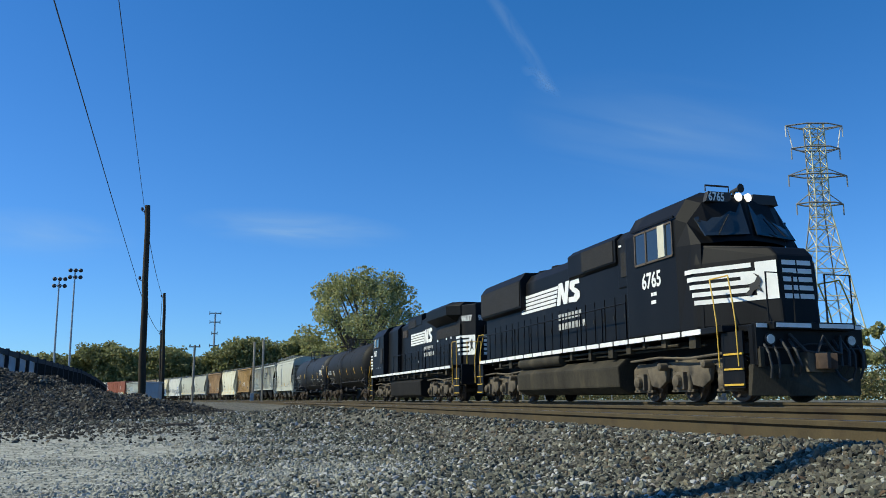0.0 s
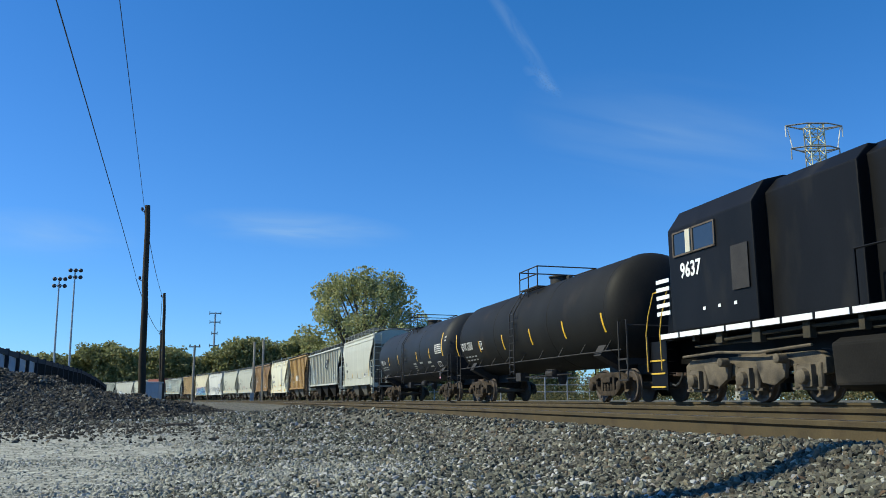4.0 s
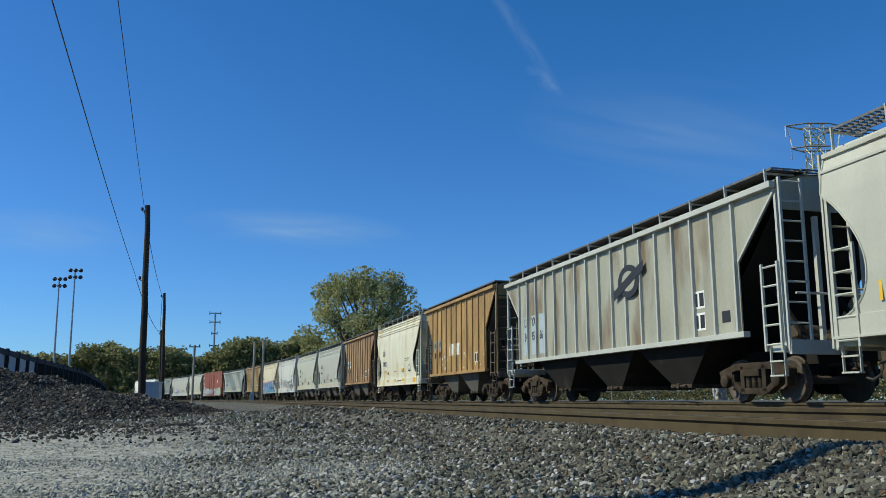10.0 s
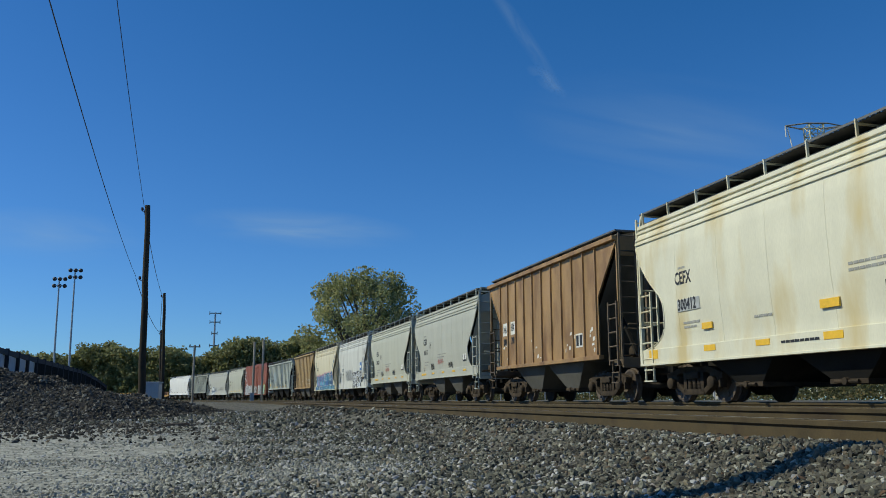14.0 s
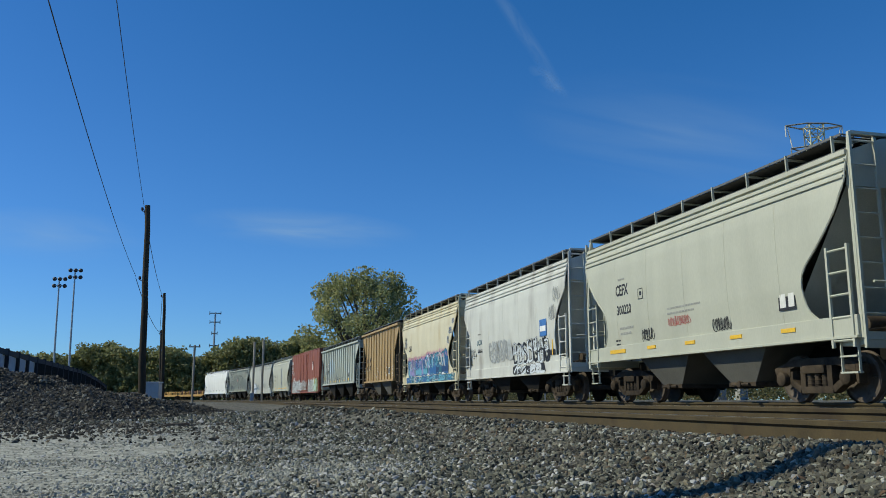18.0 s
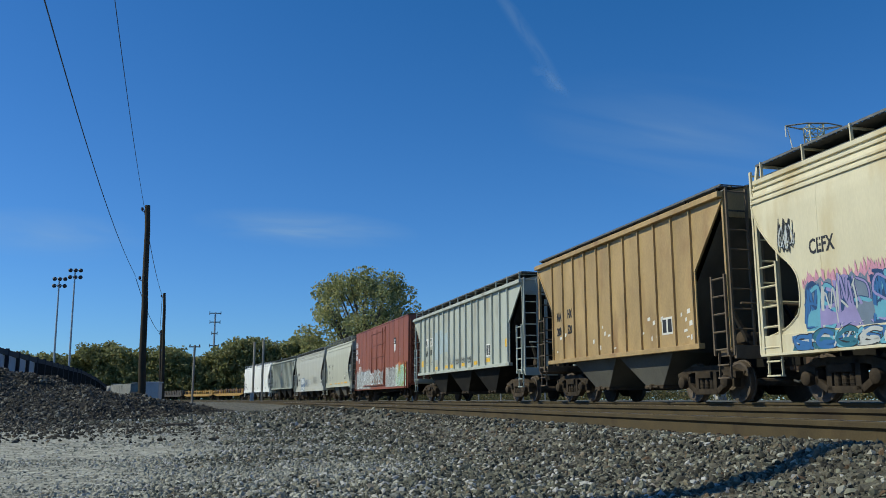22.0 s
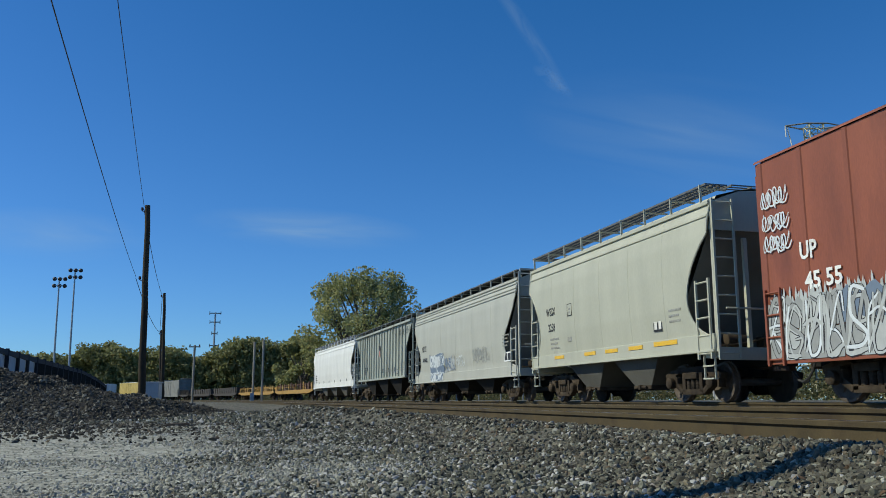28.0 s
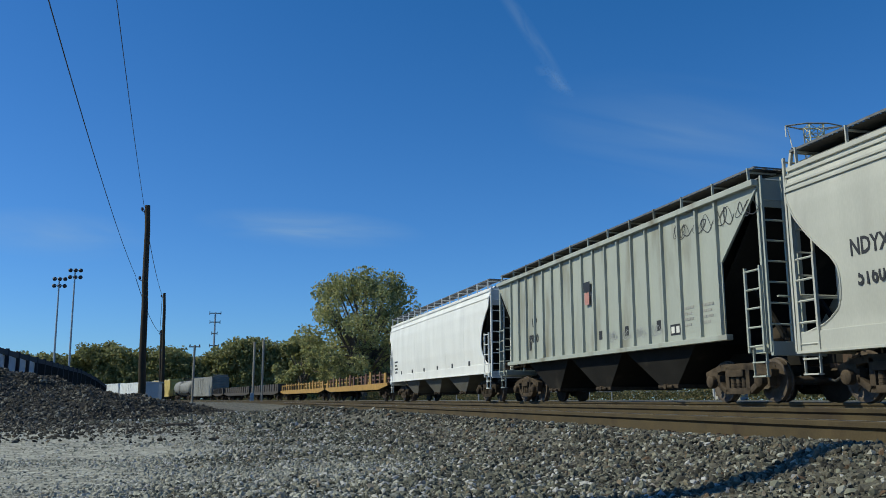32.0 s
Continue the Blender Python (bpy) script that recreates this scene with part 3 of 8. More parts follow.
# sports-ground floodlights
M_LAMPHEAD = material("floodlight_housing", (0.05, 0.05, 0.055), 0.5, 0.4, 0.2, 4, 40, 0.05)
for x, y, z0, h in ((-49.0, 157.8, -0.5, 21.85), (-46.3, 157.5, -0.5, 23.45)):
    f = tagged(new("floodlight_mast"), "tall steel floodlight mast with two rows of lamps", "floodlight", "sports floodlights")
    f.location = (x, y, z0)
    part("mast", Shape().tube([(0.3, 0, -0.5), (0, 0, h)], [0.22, 0.12], 10), M_STEEL, f, smooth=40)
    for k, z in enumerate((h - 0.9, h + 0.35)):
        part("crossarm", Shape().beam((-1.0, 0, z), (1.0, 0, z), 0.1, 0.1), M_STEEL, f)
        for i in range(3):
            part("lamp_head", Shape().lathe([(-0.15, 0.1), (0.0, 0.3), (0.35, 0.38), (0.36, 0.3)], 12, "y", (-0.9 + i * 0.9, 0, z)), M_LAMPHEAD, f, smooth=40)

# far radio mast over the trees
m_ = tagged(new("radio_mast"), "far slim mast with short crossarms above the trees", "mast")
m_.location = (-44.2, 328.7, 0.85)
part("mast", Shape().tube([(0, 0, -2.5), (0, 0, 32.3)], [0.5, 0.3], 8), M_STEEL, m_, smooth=40)
for z, w in ((32.0, 2.1), (28.6, 1.9), (24.3, 1.0), (19.6, 1.7)):
    part("crossarm", Shape().beam((-w, 0, z), (w, 0, z), 0.4, 0.35), M_DARKBOX, m_)
    for x in (-w, w):
        part("aerial", Shape().tube([(x, 0, z - 0.6), (x, 0, z + 0.7)], 0.14, 6), M_DARKBOX, m_)

# lattice pylon
M_PYLON = material("cream_galvanised_lattice", (0.62, 0.57, 0.37), 0.55, 0.2, 0.15, 3, 40, 0.05)
M_ARM = material("grey_lattice_arm", (0.24, 0.24, 0.22), 0.55, 0.3, 0.15, 3, 40, 0.05)
py = tagged(new("transmission_tower"), "tall cream lattice transmission tower with four crossarms", "transmission tower")
py.matrix_world = pose(88.6, 139.5, 0.2, 0, 0, -7.6)
half_at = lambda z: 1.3 if z > 34 else 1.3 + (34 - z) * 0.135
levels = [0, 6, 12, 18, 23, 27, 31, 33.2, 35.4, 37.6, 39.8, 42, 44.2, 46.4, 48.6, 50.4]
for sx in (-1, 1):
    for sy in (-1, 1):
        # far legs take the darker grey of the arms to look shaded
        part("leg", Shape().tube([(sx * half_at(z), sy * half_at(z), z) for z in levels], 0.13, 5), M_PYLON if sy < 0 else M_ARM, py)
for z0, z1 in zip(levels, levels[1:]):
    a, b = half_at(z0), half_at(z1)
    for fx, fy in ((1, 0), (0, 1)):
        for s in (-1, 1):
            br = Shape()
            p = lambda u, z, h: (u * h, s * h, z) if fx else (s * h, u * h, z)
            br.tube([p(-1, z0, a), p(1, z1, b)], 0.075, 4)
            br.tube([p(1, z0, a), p(-1, z1, b)], 0.075, 4)
            br.tube([p(-1, z1, b), p(1, z1, b)], 0.1, 4)
            part("bracing", br, M_PYLON, py)
for z, w, up in ((50.4, 5.3, 0.0), (46.0, 4.5, 0.0), (40.8, 5.4, 1.3), (35.4, 4.3, 1.8)):
    arm = Shape()
    for sy in (-1, 1):
        arm.tube([(-w, 0, z), (-2.05, sy * 1.6, z), (2.05, sy * 1.6, z), (w, 0, z)], 0.15, 4)
    for s in (-1, 1):
        if up:
            arm.tube([(s * w, 0, z), (s * 2.0, 0, z + up)], 0.1, 4)
        else:
            arm.tube([(s * w, 0, z), (s * 2.0, 0, z - 0.8)], 0.1, 4)
    ar = part("crossarm", arm, M_ARM, py)
    for s in (-1, 1):
        part("insulator_string", Shape().tube([(s * w, 0, z), (s * w, 0, z - 2.1)], 0.13, 5), M_PALEBOX if z > 48 else M_ARM, ar)
for s in (-1, 1):
    part("ground_wire_post", Shape().tube([(s * 5.0, 0, 50.3), (s * 4.2, 0, 46.0)], 0.12, 4), M_PALEBOX, py)


# ---- trees ----
def leaf_material(name, lo, hi, dry):
    m = bpy.data.materials.new(name)
    m.use_nodes = True
    nt = m.node_tree
    bs = nt.nodes["Principled BSDF"]
    bs.inputs["Roughness"].default_value = 0.6
    N = lambda kind: nt.nodes.new("ShaderNode" + kind)
    geo, ramp = N("NewGeometry"), N("ValToRGB")
    els = ramp.color_ramp.elements
    els[0].color, els[1].color = (*lo, 1), (*hi, 1)
    els[1].position = 0.75
    e = els.new(0.95)
    e.color = (*dry, 1)
    nt.links.new(geo.outputs["Random Per Island"], ramp.inputs[0])
    nt.links.new(ramp.outputs[0], bs.inputs["Base Color"])
    tr = N("BsdfTranslucent")
    nt.links.new(ramp.outputs[0], tr.inputs[0])
    mx = N("MixShader")
    mx.inputs[0].default_value = 0.42
    nt.links.new(bs.outputs[0], mx.inputs[1])
    nt.links.new(tr.outputs[0], mx.inputs[2])
    nt.links.new(mx.outputs[0], nt.nodes["Material Output"].inputs["Surface"])
    return m


M_LEAF = leaf_material("olive_autumn_leaves", (0.17, 0.19, 0.075), (0.41, 0.42, 0.185), (0.48, 0.43, 0.18))
M_WOODS = leaf_material("distant_dull_leaves", (0.20, 0.215, 0.085), (0.27, 0.275, 0.11), (0.30, 0.27, 0.12))
M_BRUSH = leaf_material("yellow_green_brush", (0.045, 0.055, 0.02), (0.12, 0.115, 0.04), (0.24, 0.18, 0.07))
M_BARK = material("grey_bark", (0.12, 0.10, 0.085), 0.9, 0, 0.4, 3, 30, 0.6)


def leaves(name, centres, radii, count, size, mat, seed, flat=1.0):
    """Small two-sided leaf sprays scattered over uneven clumps."""
    rg = np.random.default_rng(seed)
    centres, radii = np.asarray(centres, float), np.asarray(radii, float)
    w = radii ** 2
    pick = rg.choice(len(centres), count, p=w / w.sum())
    d = rg.normal(size=(count, 3))
    d /= np.linalg.norm(d, axis=1, keepdims=True)
    rad = radii[pick] * rg.uniform(0.35, 1.05, count) ** 0.6
    p = centres[pick] + d * rad[:, None] * np.array((1, 1, flat))
    a = rg.normal(size=(count, 3)) + d * 0.4
    a /= np.linalg.norm(a, axis=1, keepdims=True)
    t = rg.normal(size=(count, 3))
    u = np.cross(a, t)
    u /= np.linalg.norm(u, axis=1, keepdims=True)
    v = np.cross(a, u)
    s = size * rg.uniform(0.55, 1.4, count)[:, None]
    quad = np.stack([p + u * s, p + v * s * 0.7, p - u * s * 0.9, p - v * s * 0.6], 1)
    me = bpy.data.meshes.new(name)
    me.vertices.add(count * 4)
    me.vertices.foreach_set("co", quad.reshape(-1).astype(np.float32))
    me.loops.add(count * 4)
    me.loops.foreach_set("vertex_index", np.arange(count * 4, dtype=np.int32))
    me.polygons.add(count)
    me.polygons.foreach_set("loop_start", np.arange(0, count * 4, 4, dtype=np.int32))
    me.polygons.foreach_set("use_smooth", [False] * count)
    me.update(calc_edges=True)
    me.materials.append(mat)
    return me


def tree(foot, h, w, seed, label, count=9000, size=0.28, mat=None, clumps=60, low=0.2):
    rg = random.Random(seed)
    t = tagged(new("tree"), label, "tree", "trees near the line")
    t.location = foot
    wood = Shape()
    wood.tube([(0, 0, -0.4), (0.1, 0, h * 0.2), (-0.1, 0.1, h * 0.42), (0.1, 0, h * 0.7)], [h * 0.028, h * 0.022, h * 0.016, h * 0.006], 8)
    cs, rs = [], []
    for i in range(clumps):
        a, q = rg.uniform(0, math.tau), rg.uniform(0, 1)
        z = h * (low + (0.93 - low) * rg.random() ** 0.75)
        k = math.sin(math.pi * min(1, max(0.06, ((z / h - low * 0.6) / (1.06 - low * 0.6))) ** 0.8)) ** 0.65
        rad = w / 2 * k * (0.35 + 0.65 * math.sqrt(q)) * rg.uniform(0.75, 1.1)
        c = Vector((math.cos(a) * rad, math.sin(a) * rad, z))
        cs.append(c)
        rs.append(h * rg.uniform(0.035, 0.085))
        if i % 3 == 0:
            s = Vector((0, 0, h * rg.uniform(0.12, 0.4)))
            mid = s.lerp(c, 0.5) + Vector((rg.uniform(-0.4, 0.4), rg.uniform(-0.4, 0.4), 0.5))
            wood.tube([s, mid, c], [h * 0.011, h * 0.007, h * 0.002], 5)
    part("trunk", wood, M_BARK, t, "grey trunk and limbs", smooth=50)
    part("crown", leaves("crown", cs, rs, count, size, mat or M_LEAF, seed), None, t, "open crown of small olive leaves")
    return t


tree((4.9, 125.5, -0.2), 19.6, 20.5, 3, "broad olive-green tree with an open crown beyond the tracks", 30000, 0.2, clumps=230, low=0.12)
tree((-4.5, 134.0, -0.2), 10.5, 9.0, 5, "smaller thin-leaved tree beside the broad one", 7000, 0.26, clumps=60, low=0.06)
tree((8.5, 128.0, -0.2), 10.0, 11.0, 6, "bare-branched greyish small tree under the broad one", 1500, 0.25, clumps=40, low=0.1)
tree((41.0, 57.0, 0.0), 6.2, 6.0, 8, "green shrub-like tree behind the tracks", 5000, 0.16, clumps=40, low=0.08)
tree((48.0, 60.0, 0.0), 7.5, 7.5, 9, "green shrub-like tree behind the tracks", 5000, 0.18, clumps=40, low=0.08)

# distant woods on the horizon: one uneven belt
wr = random.Random(21)


def woods_belt(x0, x1, z0, depth, tall, n, seed, count):
    cs, rs = [], []
    for i in range(n):
        X, Z = wr.uniform(x0, x1), z0 + wr.uniform(0, depth)
        x, y = cam_to_world(X, Z)
        top = tall(X)
        h = top * (wr.random() ** 0.8)
        cs.append((x, y, h))
        rs.append(wr.uniform(1.2, 2.6))
    tagged(new("far_woods", leaves("far_woods", cs, rs, count, 0.5, M_WOODS, seed)), "far belt of dull green autumn woods", "woods", kind="stuff")


rise = lambda X: 14.0 + 1.5 * math.sin(X * 0.11) + 1.1 * math.sin(X * 0.29 + 1.0) + (4.2 * math.exp(-((X + 60) / 13) ** 2))
woods_belt(-155, 40, 255, 12, rise, 3000, 22, 200000)
woods_belt(40, 340, 230, 20, lambda X: 9.0 + 1.5 * math.sin(X * 0.1), 900, 23, 40000)

# brush and dry weeds on the bank behind the tracks
cs, rs = [], []
for i in range(2600):
    s = 2 + 198 * wr.random() ** 1.5
    d = wr.uniform(13, 26)
    p = on_bend(d, s)
    h = (0.3 + 1.7 * wr.random() ** 2) * (0.45 + (d - 13) / 11)
    cs.append((p.x, p.y, 0.1 + h * 0.6))
    rs.append(0.3 + 0.5 * h * wr.random())
tagged(new("brush", leaves("brush", cs, rs, 110000, 0.075, M_BRUSH, 24, 0.8)), "yellow-green brush and dry weeds on the bank", "brush", kind="stuff")

# odds and ends behind the track
M_CONCRETE = material("stained_concrete", (0.34, 0.34, 0.32), 0.85, 0, 0.25, 2, 40, 0.3, (0.2, 0.19, 0.17), 0.6)
for x, y, w, h in ((20.6, 42.9, 0.5, 1.45), (22.1, 43.4, 0.45, 1.5)):
    tagged(part("concrete_post", Shape().box(x - w / 2, x + w / 2, y - 0.3, y + 0.3, -0.15, h), M_CONCRETE, bevel=0.03), "stained grey concrete post in the brush", "concrete post")
tagged(part("marker_post", Shape().tube([(19.95, 42.2, -0.1), (19.95, 42.2, 0.85)], 0.06, 8), M_PALEBOX, smooth=40), "short white marker post behind the track", "marker post")
far_f = tagged(new("chain_fence"), "low grey wire fence behind the tracks", "fence")
for i in range(16):
    x, y = 6.0 + i * 1.6, 62.0 - i * 0.25
    part("post", Shape().tube([(x, y, -0.2), (x, y, 1.75)], 0.05, 6), M_STEEL, far_f)
for z in (0.7, 1.2, 1.7):
    part("fence_rail", Shape().tube([(6.0, 62.0, z), (30.0, 58.25, z)], 0.03, 5), M_STEEL, far_f)
deb = Shape().beam((0, 0, 0), (0.42, 0.1, 0.02), 0.12, 0.06)
tagged(part("scrap_timber", deb, M_TIE, bevel=0.01), "dark scrap of timber lying on the drive", "timber").matrix_world = pose(-3.1, 16.9, -0.36, 0, 0, -8)


# ---- thin high clouds ----
def wisp_material(seed, strength, stretch, detail, cut):
    m = bpy.data.materials.new("high_cloud")
    m.use_nodes = True
    nt = m.node_tree
    nt.nodes.clear()
    N = lambda kind: nt.nodes.new("ShaderNode" + kind)
    out, mix, tr, em = N("OutputMaterial"), N("MixShader"), N("BsdfTransparent"), N("Emission")
    em.inputs[0].default_value, em.inputs[1].default_value = (0.58, 0.83, 1.0, 1), 0.75
    tc, mp, nz = N("TexCoord"), N("Mapping"), N("TexNoise")
    mp.inputs["Scale"].default_value, mp.inputs["Location"].default_value = stretch, (seed, seed * 0.7, 0)
    nt.links.new(tc.outputs["Generated"], mp.inputs[0])
    nt.links.new(mp.outputs[0], nz.inputs["Vector"])
    nz.inputs["Scale"].default_value, nz.inputs["Detail"].default_value, nz.inputs["Distortion"].default_value = 1.0, detail, 0.6
    ra = N("MapRange")
    ra.inputs[1].default_value, ra.inputs[2].default_value = cut, cut + 0.4
    nt.links.new(nz.outputs[0], ra.inputs[0])
    # soft towards the rim of the patch
    gr = N("TexGradient")
    gr.gradient_type = "SPHERICAL"
    mp2 = N("Mapping")
    mp2.inputs["Location"].default_value, mp2.inputs["Scale"].default_value = (-1, -1, 0), (2, 2, 0)
    nt.links.new(tc.outputs["Generated"], mp2.inputs[0])
    nt.links.new(mp2.outputs[0], gr.inputs[0])
    mu = N("Math")
    mu.operation = "MULTIPLY"
    nt.links.new(ra.outputs[0], mu.inputs[0])
    nt.links.new(gr.outputs["Fac"], mu.inputs[1])
    m2 = N("Math")
    m2.operation = "MULTIPLY"
    m2.inputs[1].default_value = strength
    nt.links.new(mu.outputs[0], m2.inputs[0])
    nt.links.new(m2.outputs[0], mix.inputs[0])
    nt.links.new(tr.outputs[0], mix.inputs[1])
    nt.links.new(em.outputs[0], mix.inputs[2])
    nt.links.new(mix.outputs[0], out.inputs[0])
    return m


CLOUDS = []
for way, w, h, turn, mat in (
        ((0.203, 0.887, 0.417), 0.02, 0.19, -33, wisp_material(3, 0.2, (1.5, 4, 1), 6, 0.30)),
        ((0.236, 0.902, 0.366), 0.02, 0.06, -52, wisp_material(5, 0.24, (2, 3, 1), 6, 0.30)),
        ((0.385, 0.875, 0.296), 0.40, 0.15, 14, wisp_material(8, 0.22, (1.5, 4, 1), 7, 0.34)),
        ((-0.043, 0.981, 0.199), 0.28, 0.05, 2, wisp_material(11, 0.5, (2, 2, 1), 7, 0.32)),
        ((-0.31, 0.935, 0.176), 0.2, 0.06, 0, wisp_material(14, 0.35, (2, 2, 1), 7, 0.34))):
    far = 2600.0
    p = Vector(EYE) + Vector(way).normalized() * far
    m = look(p, EYE) @ pose(0, 0, 0, 0, 0, turn)
    a, b = w * far / 2, h * far / 2
    ob = tagged(part("cloud", Shape().add([(-a, -b, 0), (a, -b, 0), (a, b, 0), (-a, b, 0)], [(0, 1, 2, 3)]), mat), "thin white wisp of high cloud", "cloud", kind="structure")
    ob.matrix_world = m
    ob.visible_shadow = False
    CLOUDS.append((ob, m))


# ---- paints and metals ----
RUST = (0.11, 0.05, 0.025)
M_BLACK = material("black_engine_paint", (0.0065, 0.0065, 0.007), 0.5, 0, 0.45, 1.2, 40, 0.05, (0.022, 0.02, 0.016), 0.6, streak=0.8, spec=0.16)
M_GRIME = material("oily_grime", (0.04, 0.035, 0.025), 0.8, 0, 0.5, 1.4, 30, 0.3, (0.085, 0.07, 0.046), 0.54, streak=0.6, spec=0.2)
M_TRUCK = material("dusty_cast_steel", (0.055, 0.041, 0.028), 0.85, 0.0, 0.5, 4, 40, 0.4, (0.022, 0.018, 0.015), 0.54, spec=0.2, each=0.3)
M_CAST = material("dust_covered_cast_frame", (0.11, 0.088, 0.06), 0.85, 0, 0.5, 3, 40, 0.4, (0.025, 0.021, 0.016), 0.54)
M_DARK = material("shaded_steel", (0.025, 0.022, 0.02), 0.7, 0.1, 0.4, 4, 40, 0.3, RUST, 0.66)
M_WHEEL = material("worn_wheel_steel", (0.085, 0.064, 0.048), 0.75, 0.0, 0.4, 6, 50, 0.2)
M_WHITE = material("white_lettering", (0.78, 0.78, 0.75), 0.6, 0, 0.12, 3, 60, 0.05, (0.4, 0.38, 0.35), 0.66)
M_YELLOW = material("safety_yellow", (0.62, 0.38, 0.04), 0.55, 0, 0.2, 5, 50, 0.05)
M_REFLECT = material("reflective_yellow", (0.75, 0.45, 0.03), 0.4, 0, 0.12, 9, 50, 0.02)
M_GRILLE = material("brown_grille", (0.014, 0.011, 0.007), 0.7, 0.2, 0.4, 3, 90, 0.6)
M_GLASS = material("cab_glass", (0.02, 0.025, 0.03), 0.06, 0, 0.1, 1, 10, 0.0, spec=0.9)
M_CURTAIN = material("cream_sun_visor", (0.55, 0.52, 0.42), 0.8, 0, 0.1, 3, 40, 0.1)
M_TANK1 = material("satin_black_tank_paint", (0.014, 0.0135, 0.012), 0.62, 0, 0.4, 0.8, 30, 0.06, (0.035, 0.027, 0.02), 0.6, streak=0.5, spec=0.16)
M_TANK2 = material("blue_black_tank_paint", (0.018, 0.021, 0.026), 0.58, 0, 0.3, 0.8, 30, 0.06, (0.04, 0.034, 0.028), 0.64, streak=0.5, spec=0.2)
M_BLACKLETTER = material("black_lettering", (0.02, 0.02, 0.022), 0.6, 0, 0.2, 3, 60, 0.03)
M_GREYLETTER = material("faded_lettering", (0.28, 0.28, 0.27), 0.7, 0, 0.25, 6, 60, 0.03)
M_FAINT = material("small_faded_stencil", (0.30, 0.30, 0.27), 0.7, 0, 0.25, 6, 60, 0.03)
M_TEAL = material("teal_lettering", (0.02, 0.09, 0.13), 0.6, 0, 0.2, 3, 60, 0.03)
M_PATCH = material("white_patch_paint", (0.66, 0.65, 0.6), 0.7, 0, 0.15, 4, 50, 0.05, (0.35, 0.3, 0.24), 0.62)
M_BLUEPATCH = material("faded_blue_patch", (0.35, 0.43, 0.46), 0.7, 0, 0.15, 4, 50, 0.05)
M_RUNBOARD = material("galvanised_grating", (0.16, 0.16, 0.155), 0.6, 0.5, 0.3, 8, 60, 0.1)
M_PLATE = material("dark_tread_plate", (0.08, 0.078, 0.07), 0.8, 0.2, 0.3, 8, 60, 0.2)
# Roof grey holds both dirt and the shade under the walkway boards.
M_ROOF = material("dirt_and_shade_roof_paint", (0.17, 0.166, 0.145), 0.8, 0, 0.4, 2, 40, 0.1)
M_COUPLER = material("rusty_coupler", (0.07, 0.045, 0.032), 0.8, 0.2, 0.4, 8, 60, 0.3)
# Underframe black, deepened to carry the shade under the cars.
M_UNDER = material("shaded_underframe_black", (0.012, 0.011, 0.0095), 0.85, 0, 0.5, 1.2, 30, 0.2, (0.04, 0.034, 0.026), 0.6, spec=0.2)
M_HOSE = material("rubber_hose", (0.03, 0.03, 0.03), 0.7, 0, 0.2, 20, 80, 0.1)
M_LAMP = bpy.data.materials.new("lit_lamp")
M_LAMP.use_nodes = True
_b = M_LAMP.node_tree.nodes["Principled BSDF"]
_b.inputs["Base Color"].default_value = (0.9, 0.88, 0.8, 1)
_b.inputs["Emission Color"].default_value, _b.inputs["Emission Strength"].default_value = (1.0, 0.93, 0.78, 1), 0.9


M_ENDS = material("rusty_end_ironwork", (0.13, 0.095, 0.062), 0.8, 0, 0.4, 2, 40, 0.2, (0.05, 0.035, 0.025), 0.52)
# Dusty bay grey, made darker than the car to hold its underside shade.
M_BAY = material("shaded_dusty_bay_paint", (0.085, 0.081, 0.068), 0.75, 0, 0.35, 1.2, 40, 0.1, (0.05, 0.047, 0.042), 0.56, streak=0.6)


